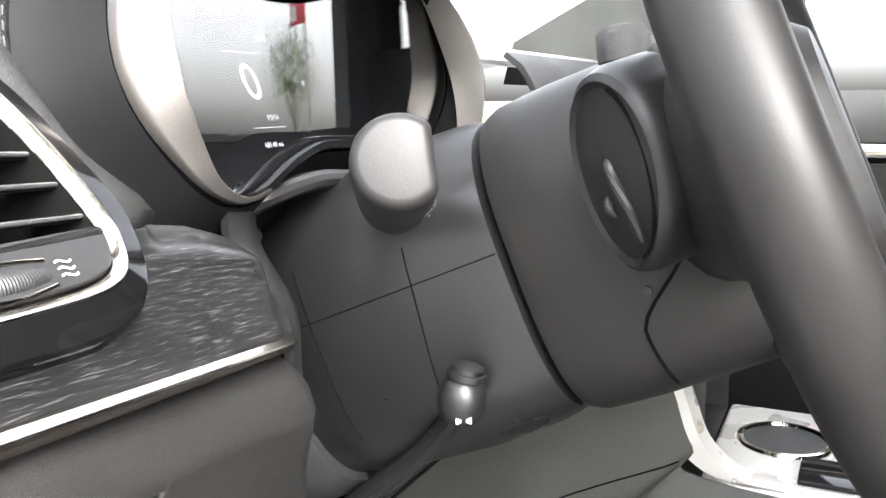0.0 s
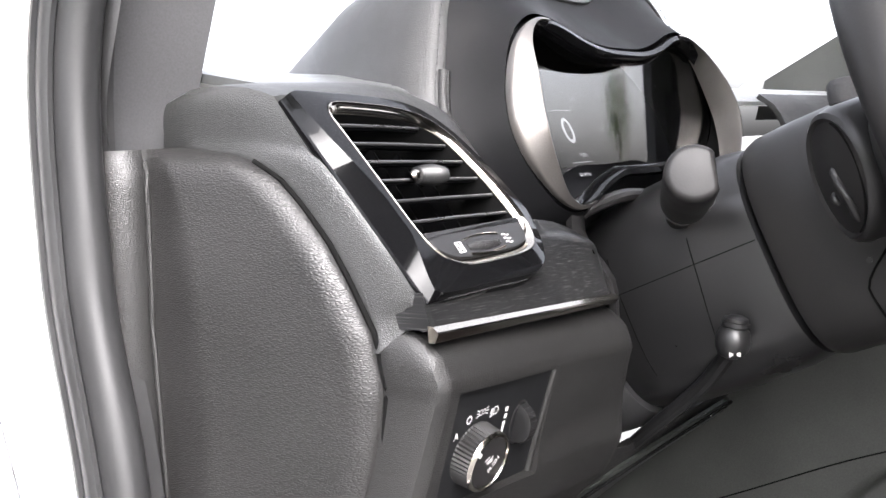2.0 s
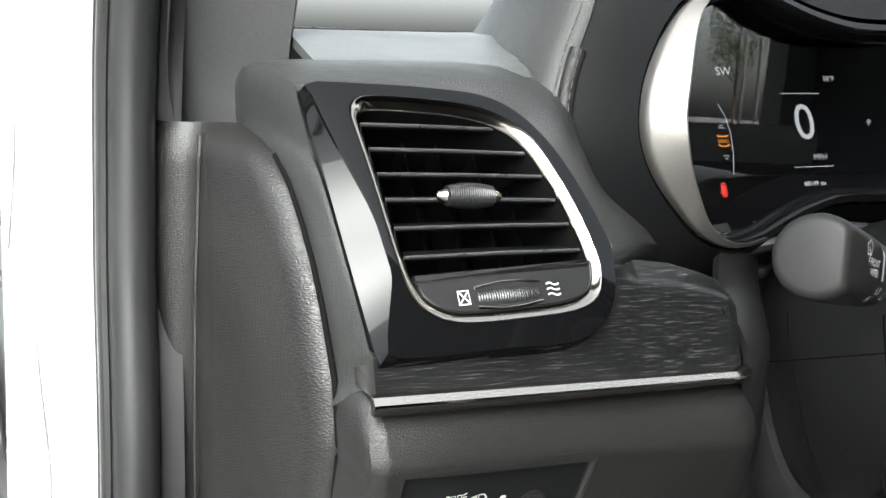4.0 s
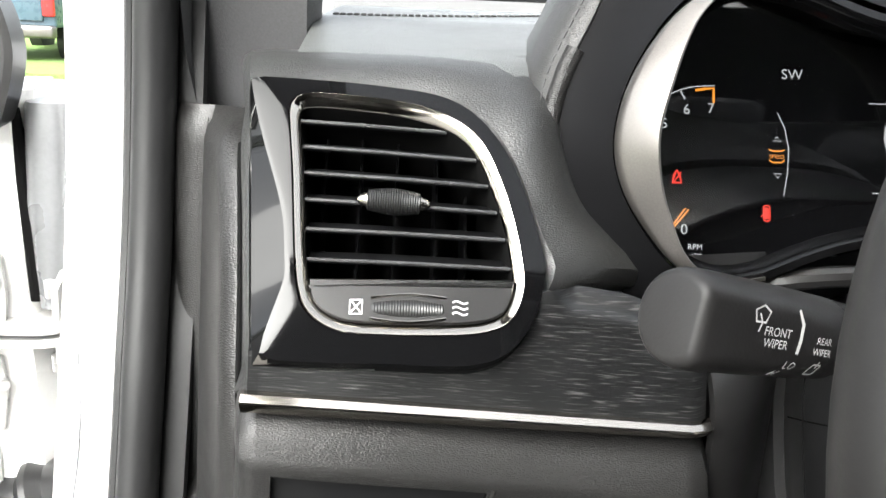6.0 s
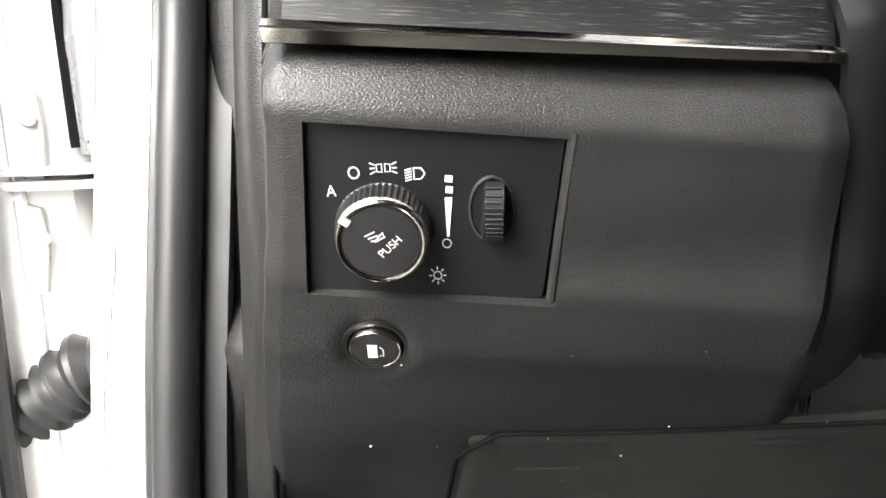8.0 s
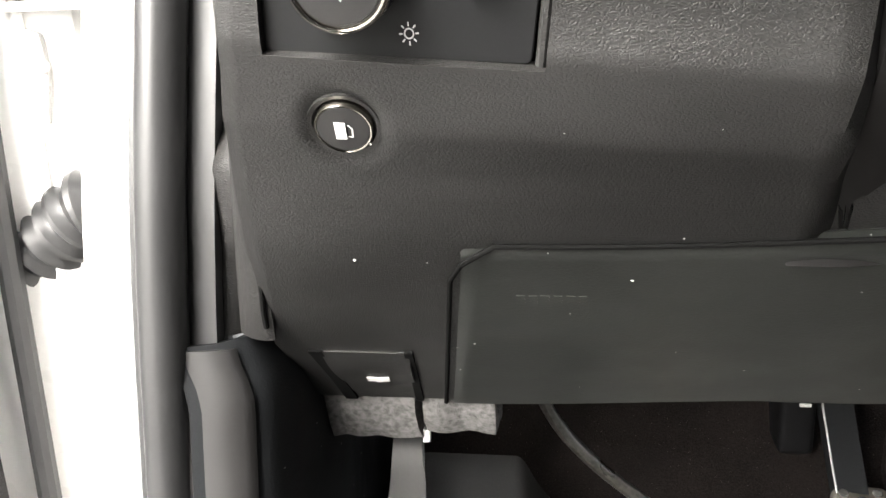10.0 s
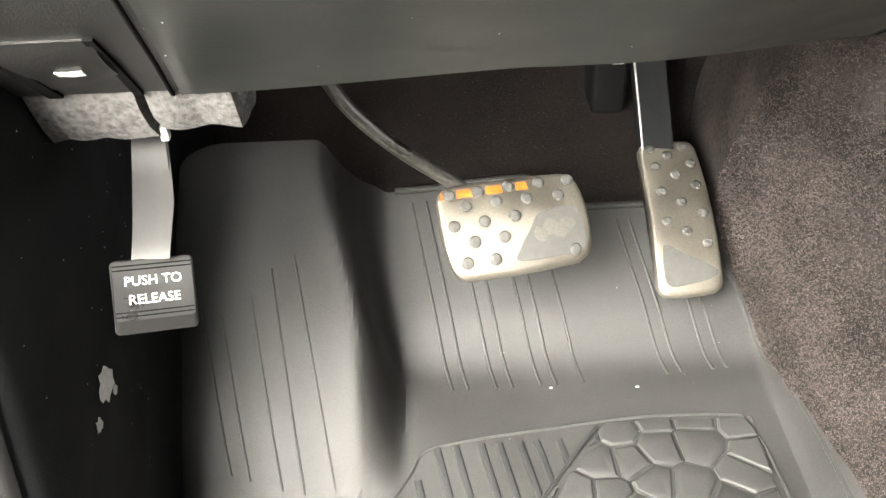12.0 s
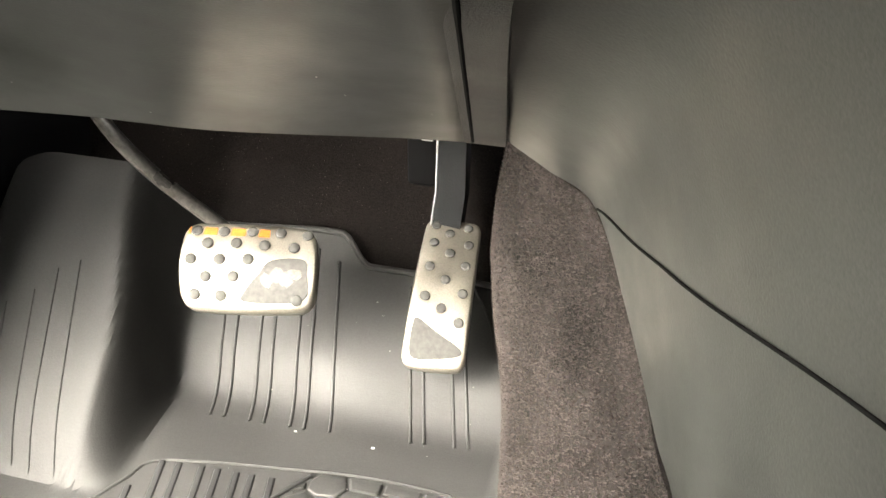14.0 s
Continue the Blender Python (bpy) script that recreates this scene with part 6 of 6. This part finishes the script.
# unreadable moulded words and small flecks on the lower flap
for k in range(6):
    x = 0.186 + 0.006 * k
    part("embossed_bar", sheet(lambda a, b: kn(x + 0.004 * a, 0.782 - 0.006 * b, 0.0086), 1, 1, 0.0006), GREY, dash)
fl = random.Random(8)
bm = bmesh.new()
for k in range(26):
    x, z = fl.uniform(0.11, 0.55), fl.uniform(0.69, 0.88)
    p = kn(x, z, 0.0088) + Vector((0, 0.010 * sstep(x, 0.1, 0.25) * sstep(z, 0.86, 0.92), 0))
    r = fl.uniform(0.00025, 0.0007)
    vs = [bm.verts.new(p + Vector((r * math.cos(a) * fl.uniform(0.6, 1.6), -0.0002, r * math.sin(a)))) for a in (0, 1.6, 3.1, 4.7)]
    bm.faces.new(vs)
for k in range(26):
    x, y = fl.uniform(0.23, 0.56), fl.uniform(0.40, 0.75)
    p = Vector((x, y, mat_z(x, y) + 0.0012))
    r = fl.uniform(0.00025, 0.0006)
    bm.faces.new([bm.verts.new(p + Vector((r * math.cos(a) * fl.uniform(0.6, 1.5), r * math.sin(a), 0.0))) for a in (0, 1.6, 3.1, 4.7)])
for k in range(60):
    p = on_kick(fl.uniform(0.36, 0.60), fl.uniform(0.32, 0.66)) + Vector((0.0066, 0, 0))
    r = fl.uniform(0.0003, 0.0008)
    bm.faces.new([bm.verts.new(p + Vector((0.0002, r * math.cos(a) * fl.uniform(0.6, 1.5), r * math.sin(a)))) for a in (0, 1.6, 3.1, 4.7)])
for x, y, r in ((0.372, 0.585, 0.0022), (0.454, 0.582, 0.0022)):
    p = Vector((x, y, mat_z(x, y) + 0.0018))
    bm.faces.new([bm.verts.new(p + Vector((r * math.cos(a) * fl.uniform(0.7, 1.2), r * 0.6 * math.sin(a), 0.0))) for a in np.linspace(0, 5.6, 8)])
tagged(part("dust", bm, DUST, None, "", 35, False), "pale dust flecks and crumbs on mat and panels", "dust", kind="stuff")
part("top_plate", box((0.758, -0.40, 0.715), (0.985, 0.135, 0.745), 0.006), ALU, console, "satin silver top plate")
strip = smooth_line([(0.752, 0.178, 0.86), (0.756, 0.165, 0.82), (0.760, 0.150, 0.78), (0.766, 0.120, 0.752), (0.77, 0.08, 0.746)], 6)
part("silver_strip", rings([[Vector(p) + Vector((a, b, 0)) for a, b in ((-0.006, -0.02), (0.022, -0.022), (0.026, 0.004), (-0.006, 0.006))] for p in strip], caps=(True, True)), ALU, console, "curved satin silver edge")
part("strip_bolt", lathe((0.775, 0.145, 0.795), (0.758, 0.135, 0.795), [(0, 0.006), (0.7, 0.006), (1, 0.004)], 12), STEEL, console)
part("bin", rings([[Vector((x, y, z)) for x, y, z in ((0.785, 0.135, 0.748), (0.96, 0.135, 0.748), (0.96, 0.135, 0.84), (0.785, 0.135, 0.84))], [Vector((x, y, z)) for x, y, z in ((0.79, 0.26, 0.752), (0.955, 0.26, 0.752), (0.955, 0.26, 0.83), (0.79, 0.26, 0.83))]], caps=(False, True)), RUBBER, console, "dark open storage bin")
part("radio_panel", box((0.770, 0.14, 0.84), (0.985, 0.30, 1.05), 0.012), SOFT, console, "black centre stack")
for y in (0.070, -0.035):
    ringb = [[(0.888 + r * math.cos(a), y + r * math.sin(a), z) for a in np.linspace(0, 2 * math.pi, 32, endpoint=False)] for r, z in ((0.047, 0.7455), (0.046, 0.7485), (0.042, 0.749), (0.040, 0.744))]
    cup = part("cup_holder", rings([[(0.888 + r * math.cos(a), y + r * math.sin(a), z) for a in np.linspace(0, 2 * math.pi, 32, endpoint=False)] for r, z in ((0.040, 0.7465), (0.0398, 0.7462), (0.02, 0.7461))], caps=(False, True)), RUBBER, console, "dark cup holder well")
    part("cup_rim", rings(ringb), CHROME, cup, "bright rim")
part("boot_plate", box((0.785, -0.13, 0.745), (0.845, 0.052, 0.750), 0.002), GLOSS, console)
shifter = thing("gear_shifter", (0.815, -0.04, 0.745), "leather gear shifter with silver trim on the console", "gear shifter")
part("boot", rings([[Vector((0.815, -0.04, 0)) + Vector((0.030 * s * math.cos(a), 0.05 * s * math.sin(a) + 0.02 * (1 - s), z)) * 1 for a in np.linspace(0, 2 * math.pi, 20, endpoint=False)] for s, z in ((1, 0.750), (0.9, 0.765), (0.6, 0.785), (0.4, 0.80))], caps=(True, True)), LEATHER, shifter)
part("lever", tube(smooth_line([(0.815, -0.035, 0.79), (0.815, -0.015, 0.83), (0.815, 0.02, 0.875)], 5), 0.010, 12), SATIN, shifter, "silver lever")
part("knob", rings([[Vector((0.815 + 0.024 * s * math.cos(a), 0.025 + 0.032 * s * math.sin(a) + (z - 0.86) * 0.4, z)) for a in np.linspace(0, 2 * math.pi, 24, endpoint=False)] for s, z in ((0.5, 0.845), (0.85, 0.855), (1, 0.875), (0.98, 0.895), (0.8, 0.91), (0.4, 0.918))], caps=(True, True)), GREY, shifter)

# far dash corner vent
fv = thing("passenger_vent", (1.40, 0.33, 1.05), "chrome-rimmed air vent at the dash's far end", "air vent")
part("frame", rings([[(1.33 + 0.055 * s * math.cos(a) + 0.012 * math.sin(a), 0.318 + o, 1.082 + 0.048 * s * math.sin(a)) for a in np.linspace(0, 2 * math.pi, 32, endpoint=False)] for s, o in ((1.1, 0.01), (1.08, -0.012), (0.98, -0.014), (0.92, 0.0))]), CHROME, fv)
part("duct", rings([[(1.33 + 0.055 * s * math.cos(a) + 0.012 * math.sin(a), 0.318 + o, 1.082 + 0.048 * s * math.sin(a)) for a in np.linspace(0, 2 * math.pi, 32, endpoint=False)] for s, o in ((0.93, -0.006), (0.9, -0.004))], caps=(False, True)), RUBBER, fv)

# passenger door, seen across the cabin
PX = 1.50
pdoor = thing("passenger_door", (PX, -0.2, 0.42), "closed passenger door with grey, wood and chrome trim bands", "car door")
def pband(name, z0, z1, x, m, bulge=0.0, label=""):
    part(name, sheet(lambda u, v: (PX + x - bulge * math.sin(math.pi * v), 0.36 - 1.9 * u, z0 + (z1 - z0) * v), 10, 8, -0.03), m, pdoor, label)
pband("upper_trim", 1.034, 1.088, -0.010, DOORGREY, 0.008, "grey soft upper trim")
pband("wood_band", 1.008, 1.034, 0.0, DOORGREY, 0.002, "brown-grey wood band")
pband("chrome_band", 1.003, 1.008, -0.004, CHROME, 0.002, "thin chrome line")
pband("dark_band", 0.968, 1.003, 0.002, SOFT)
pband("inner_panel", 0.885, 0.968, 0.012, PLASTIC)
pband("armrest", 0.82, 0.885, -0.03, DOORGREY, 0.02, "grey padded armrest")
pband("lower_panel", 0.42, 0.82, 0.0, PLASTIC, 0.01)
part("window_post", box((PX - 0.02, -0.62, 1.08), (PX + 0.03, -0.52, 1.64)), CLOTH, pdoor)
part("front_panel", sheet(lambda u, v: (PX - 0.005, 0.36 + 0.16 * u, 0.3 + 0.85 * v), 4, 8, -0.02), PLASTIC, pdoor)
# mirror triangle and upper pillar join, far side
part("corner_panel", rings([[(PX - 0.015 + o, y, z) for y, z in ((0.62, 1.12), (0.60, 1.195), (0.38, 1.305), (0.15, 1.43), (0.10, 1.43), (0.12, 1.09))] for o in (0, 0.03)], caps=(True, True)), GREY, pdoor, "dark grey triangular corner panel")

# ---- open driver's door ----
door = thing("driver_door", (-0.13, 0.50, 0.45), "open white driver's door with black edge trim, plugs and seal", "car door")
part("shell", rings([[(x, y, z) for x, y in ((-0.108, 0.515), (-0.118, 0.495), (-0.172, 0.478), (-0.30, 0.44), (-1.02, 0.17), (-1.06, 0.29), (-0.28, 0.58), (-0.13, 0.60))] for z in (0.42, 0.60, 0.90, 1.10)], caps=(True, True)), PAINT, door, "white painted door shell", 20)
part("edge_fold", tube([(-0.150, 0.483, z) for z in np.linspace(0.45, 1.07, 12)], 0.004, 8), PAINT, door)
part("inner_trim", sheet(lambda u, v: (-0.188 - 0.82 * u, 0.440 - 0.27 * u * sstep(u, 0, 0.2) - 0.03 * math.sin(math.pi * v) * (0.2 + 0.8 * u), 0.45 + 0.68 * v), 10, 16, 0.03), SKIN, door, "black grained door trim")
part("seal", tube(smooth_line([(-0.176, 0.462, 0.44), (-0.172, 0.462, 0.80), (-0.166, 0.462, 1.02), (-0.160, 0.460, 1.14), (-0.165, 0.456, 1.30)], 8), 0.0085, 10), RUBBER, door, "black rubber door seal")
blk = [tuple(p) for p in smooth_line([(-0.148, 1.070), (-0.118, 1.078), (-0.109, 1.092), (-0.101, 1.125), (-0.104, 1.150), (-0.112, 1.172), (-0.128, 1.215), (-0.150, 1.26), (-0.175, 1.26), (-0.180, 1.15), (-0.165, 1.075)], 5, True)]
BK = plane((-0.13, 0.468, 1.12), (0.10, -1, 0.05))
block = part("edge_module", plate(blk, BK, 0.03, 0.004), PLASTIC, door, "black plastic module at the door's edge")
for x0, x1, z0, z1 in ((-0.144, -0.125, 1.127, 1.142), (-0.130, -0.112, 1.084, 1.100)):
    part("plug", plate(rounded(x0, x1, z0, z1, 0.003), BK, 0.004, 0.0008, 0.0022), PLASTIC, block, "rectangular rubber plug")
for z in (0.966, 0.884):
    part("stud_bolt", lathe((-0.150, 0.500, z), (-0.134, 0.478, z), [(0, 0.008), (0.35, 0.008), (0.36, 0.0048), (0.5, 0.0052), (0.6, 0.0046), (0.7, 0.0052), (0.8, 0.0046), (1, 0.0044)], 14), HINGE, door, "threaded hinge bolt")

# near-black tube added to paint the dark of the gap between door and pillar
part("dark_gap_fill", tube([(-0.121 + 0.006 * (1.09 - z) / 0.1, 0.503, z) for z in np.linspace(1.088, 0.945, 12)], 0.0075, 10), SEAM, door, "near-black strip added as the shade in the door gap")
hinge = None
for nm, z0, dz in (("upper_leaf", 0.929, 0.005), ("lower_leaf", 0.919, 0.006)):
    leaf = [tuple(p) for p in smooth_line([(-0.158, 0.474), (-0.120, 0.468), (-0.092, 0.472), (-0.084, 0.490), (-0.086, 0.535), (-0.110, 0.545), (-0.145, 0.52)], 3, True)]
    mesh = rings([[(x, y, z0) for x, y in leaf], [(x, y, z0 + dz) for x, y in leaf]], caps=(True, True))
    if hinge is None:
        hinge = part("hinge", mesh, HINGE, door, "pale painted steel hinge")
    else:
        part(nm, mesh, HINGE, hinge)
for nm, sg, z0 in (("body_plate", 1, 0.932), ("lower_plate", -1, 0.921)):
    prof = [(0.474, 0), (0.530, 0), (0.536, 0.022), (0.520, 0.040), (0.490, 0.040), (0.476, 0.030)]
    part(nm, rings([[(-0.0845 - 0.0012 * i + 0.10 * (y - 0.5), y, z0 + sg * h) for y, h in prof] for i in (0, 4)], caps=(True, True)), HINGE, hinge)
    zc = z0 + sg * 0.024
    part("washer", lathe((-0.088, 0.500, zc), (-0.092, 0.4985, zc), [(0, 0.0125), (0.8, 0.0125), (1, 0.011)], 20), HINGE, hinge)
    part("bolt", lathe((-0.090, 0.4990, zc), (-0.104, 0.493, zc), [(0, 0.0085), (0.9, 0.0085), (1, 0.0070)], 6), HINGE, hinge, "hexagon bolt")
part("door_leaf", rings([[(x, 0.487 - 0.001 * i, z) for x, z in ((-0.160, 0.920), (-0.132, 0.920), (-0.128, 0.955), (-0.130, 0.985), (-0.142, 0.996), (-0.160, 0.985))] for i in (0, 4)], caps=(True, True)), HINGE, hinge)
part("door_leaf", rings([[(x, 0.487 - 0.001 * i, z) for x, z in ((-0.160, 0.840), (-0.140, 0.845), (-0.134, 0.880), (-0.137, 0.905), (-0.160, 0.912))] for i in (0, 4)], caps=(True, True)), HINGE, hinge)
cover = []
for z, c, w in ((1.093, -0.0925, 0.0185), (1.090, -0.0925, 0.0205), (1.06, -0.0935, 0.0215), (1.030, -0.096, 0.0215), (1.022, -0.0965, 0.0225), (1.012, -0.097, 0.0225), (1.004, -0.0975, 0.0205), (0.97, -0.100, 0.0160), (0.94, -0.101, 0.0130)):
    cover.append([(c + w * math.copysign(abs(math.cos(a)) ** 0.7, math.cos(a)), 0.515 + 0.022 * math.sin(a), z) for a in np.linspace(0, 2 * math.pi, 28, endpoint=False)])
tagged(part("pillar_pressing", rings(cover, caps=(True, True)), BARE), "grey painted pressed bulge on the hinge pillar", "car body", kind="structure")

boot = thing("cable_boot", (-0.12, 0.49, 0.75), "black ribbed rubber cable boot between body and door", "cable boot")
pth = smooth_line([(-0.078, 0.505, 0.775), (-0.115, 0.489, 0.786), (-0.145, 0.488, 0.768), (-0.175, 0.492, 0.748), (-0.215, 0.50, 0.74)], 14)
part("bellows", tube(pth, lambda s: (0.030 - 0.012 * s) * (1 + 0.14 * math.sin(s * 2 * math.pi * 11)), 20), RUBBER, boot)
part("flange", lathe((-0.066, 0.508, 0.77), (-0.076, 0.503, 0.775), [(0, 0.036), (0.6, 0.036), (1, 0.030)], 24), RUBBER, boot)

# front wing and wheel arch liner beyond the door gap
wing = thing("front_wing", (-0.18, 1.2, 0.3), "white front wing of the car beyond the door gap", "car body")
part("skin", sheet(lambda u, v: (-0.125 - 0.035 * math.sin(math.pi * v * 0.6), 0.66 + 1.5 * u, 1.075 - 0.75 * v + 0.02 * u), 12, 14, 0.01), PAINT, wing)
part("top", sheet(lambda u, v: (-0.125 + 0.30 * v, 0.66 + 1.5 * u, 1.075 + 0.05 * math.sin(math.pi * v * 0.5) + 0.02 * u), 12, 6, -0.01), PAINT, wing)
part("liner", sheet(lambda u, v: (-0.125 + 0.03 * u, 0.64, 1.06 - 0.6 * v), 4, 10, 0.01), RUBBER, wing, "black plastic liner")
part("corner_trim", rings([[(x, y, z) for x, z in ((-0.035, 1.167), (-0.045, 1.137), (-0.024, 1.136), (-0.024, 1.155))] for y in (0.615, 0.64)], caps=(True, True)), SOFT, wing, "small black corner trim")
bonnet = sheet(lambda u, v: (0.12 + 1.38 * u, 0.87 + 1.2 * v, 1.10 + 0.06 * math.sin(math.pi * u) - 0.08 * v), 20, 12, 0.01)
single("bonnet", bonnet, PAINT, "white painted bonnet beyond the windscreen", "bonnet")

# mirror housing on the open door
mir = thing("door_mirror", (-0.45, 0.66, 1.10), "black and white door mirror on the open door", "door mirror")
part("foot", box((-0.35, 0.56, 1.08), (-0.28, 0.62, 1.16), 0.015), SOFT, mir)

# ---- outside ----
GRASS = material("grass", (0.12, 0.2, 0.045), 0.9, grain=0.8, size=0.05, vary=0.4)
TARMAC = material("car_park_tarmac", (0.12, 0.118, 0.115), 0.9, grain=0.5, size=0.01, vary=0.2)
BLUE = material("blue_grey_paint", (0.05, 0.085, 0.11), 0.3, coat=0.6, vary=0.05)
LAMP = material("red_lamp_lens", (0.55, 0.02, 0.02), 0.2, coat=0.5, vary=0.05)
LEAF = material("foliage", (0.06, 0.085, 0.03), 0.8, vary=0.5, size=0.1)
BARK = material("bark", (0.10, 0.08, 0.06), 0.9, grain=0.8, size=0.02)
RED = material("red_sign", (0.5, 0.03, 0.04), 0.4, vary=0.05)
GZ = -0.20
def ground_fn(u, v):
    x, y = -400 + 800 * u, -400 + 800 * v
    return (x, y, GZ)
tagged(part("ground", sheet(ground_fn, 4, 4, 0.2), TARMAC), "pale worn car park tarmac", "ground", kind="structure")
tagged(part("verge", sheet(lambda u, v: (-60 + 120 * u, 12.5 + 30 * v, GZ + 0.05 + 0.02 * math.sin(30 * u) + 0.25 * v), 20, 8, 0.1), GRASS), "bright green grass verge", "grass", kind="structure")
tagged(part("verge_side", sheet(lambda u, v: (-40 + 26 * u, -40 + 50 * v, GZ + 0.08 + 0.3 * (1 - u)), 8, 20, 0.1), GRASS), "green grass strip beside the car park", "grass", kind="structure")

truck = thing("pickup_truck", (-6.8, 14.6, GZ), "dark blue-grey pickup truck parked on the grass, seen from behind", "pickup truck")
tx, ty = -6.85, 14.2
part("tailgate", box((tx - 0.78, ty, GZ + 0.72), (tx + 0.78, ty + 0.08, GZ + 1.32), 0.03), BLUE, truck)
part("bed", box((tx - 0.98, ty + 0.05, GZ + 0.62), (tx + 0.98, ty + 2.0, GZ + 1.34), 0.05), BLUE, truck)
part("cab", box((tx - 0.90, ty + 1.9, GZ + 0.6), (tx + 0.90, ty + 4.2, GZ + 1.90), 0.14), BLUE, truck)
part("rear_window", box((tx - 0.7, ty + 1.87, GZ + 1.38), (tx + 0.7, ty + 1.92, GZ + 1.80), 0.02), SCREEN, truck)
part("bumper", box((tx - 0.98, ty - 0.12, GZ + 0.46), (tx + 0.98, ty + 0.06, GZ + 0.66), 0.04), SATIN, truck, "chrome rear bumper")
part("number_plate", box((tx - 0.16, ty - 0.02, GZ + 0.72), (tx + 0.16, ty - 0.005, GZ + 0.88), 0.005), PRINT, truck, "plain white plate")
part("badge", box((tx - 0.12, ty - 0.01, GZ + 1.08), (tx + 0.12, ty - 0.003, GZ + 1.16), 0.003), PRINT, truck, "plain pale badge")
for s in (-1, 1):
    part("tail_lamp", box((tx + s * 0.88 - 0.10, ty - 0.02, GZ + 0.80), (tx + s * 0.88 + 0.10, ty + 0.06, GZ + 1.32), 0.03), LAMP, truck, "red tail lamp")
    wv = part("wheel", lathe((tx + s * 0.70, ty + 1.0, GZ + 0.38), (tx + s * 0.95, ty + 1.0, GZ + 0.38), [(0, 0.30), (0.05, 0.38), (0.95, 0.38), (1, 0.30)], 28), RUBBER, truck)
    part("rim", lathe((tx + s * 0.93, ty + 1.0, GZ + 0.38), (tx + s * 0.962, ty + 1.0, GZ + 0.38), [(0, 0.22), (1, 0.2)], 20), SATIN, wv)
    part("wheel", lathe((tx + s * 0.70, ty + 3.6, GZ + 0.38), (tx + s * 0.95, ty + 3.6, GZ + 0.38), [(0, 0.30), (0.05, 0.38), (0.95, 0.38), (1, 0.30)], 28), RUBBER, truck)


def tree(x, y, h, seed):
    r = random.Random(seed)
    t = thing("tree", (x, y, GZ), "leafy roadside tree with a thin trunk", "tree", "trees round the car park")
    bm = tube(smooth_line([(x, y, GZ), (x + 0.1, y, GZ + h * 0.3), (x - 0.05, y + 0.1, GZ + h * 0.6), (x, y, GZ + h * 0.9)], 5), lambda s: 0.14 * (1 - 0.8 * s), 8)
    for k in range(9):
        a = r.uniform(0, 6.28)
        z = GZ + h * r.uniform(0.3, 0.75)
        L = h * r.uniform(0.18, 0.3)
        tube(smooth_line([(x, y, z), (x + 0.5 * L * math.cos(a), y + 0.5 * L * math.sin(a), z + 0.35 * L), (x + L * math.cos(a), y + L * math.sin(a), z + 0.8 * L)], 3), lambda s: 0.05 * (1 - 0.8 * s), 6, bm=bm)
    part("trunk", bm, BARK, t)
    verts, faces = [], []
    for k in range(2600):
        a, b = r.uniform(0, 6.28), r.uniform(-1, 1)
        rad = h * 0.33 * r.uniform(0.3, 1.0) * (1 + 0.3 * math.sin(3 * a + seed) * math.cos(4 * b))
        c = Vector((x + rad * math.cos(a) * math.sqrt(1 - b * b), y + rad * math.sin(a) * math.sqrt(1 - b * b), GZ + h * 0.66 + rad * b * 1.05))
        s = r.uniform(0.05, 0.13)
        u = Vector((r.uniform(-1, 1), r.uniform(-1, 1), r.uniform(-1, 1))).normalized()
        w = u.orthogonal().normalized()
        i = len(verts)
        verts += [c + u * s, c + w * s * 0.5, c - u * s, c - w * s * 0.5]
        faces.append((i, i + 1, i + 2, i + 3))
    me = bpy.data.meshes.new("crown")
    me.from_pydata([tuple(v) for v in verts], [], faces)
    me.materials.append(LEAF)
    cr = new("crown", me)
    cr.parent = t
    cr.matrix_parent_inverse = t.matrix_basis.inverted()
# the first five trees are added out of view on the driver's side
for i, (x, y, h) in enumerate(((-15, -4, 7), (-17, -10, 8.5), (-14, 3, 6.5), (-20, -1, 9), (-12, -16, 7.5), (36, -24, 8))):
    tree(x, y, h, i + 2)
sx, sy = 15.5, -10.4
sign = thing("roadside_sign", (sx, sy, GZ), "red and white roadside sign board on two posts", "sign")
part("board", box((sx - 0.5, sy, GZ + 4.0), (sx + 0.5, sy + 0.05, GZ + 4.7), 0.02), RED, sign, "plain red board")
part("panel", box((sx + 0.05, sy + 0.045, GZ + 4.08), (sx + 0.42, sy + 0.06, GZ + 4.4), 0.005), PRINT, sign, "plain white panel")
for x in (sx - 0.35, sx + 0.35):
    part("post", box((x - 0.04, sy - 0.08, GZ), (x + 0.04, sy, GZ + 4.6), 0.01), SATIN, sign)
# sealer lines on the door jamb
for k, (a, z0, z1) in enumerate(((-0.030, 1.0, 0.70), (-0.046, 1.12, 1.02))):
    pts = []
    for i in range(len(OPENING)):
        p, inn, out = opening_frame(i)
        if z1 < p.z < z0:
            pts.append(p + inn * (a + 0.003 * math.sin(p.z * 30)) + out * (-0.006 - 0.52 * (-0.014 - a) + 0.0006))
    part("sealer_line", tube(pts, 0.0007, 6), BARE, wing)
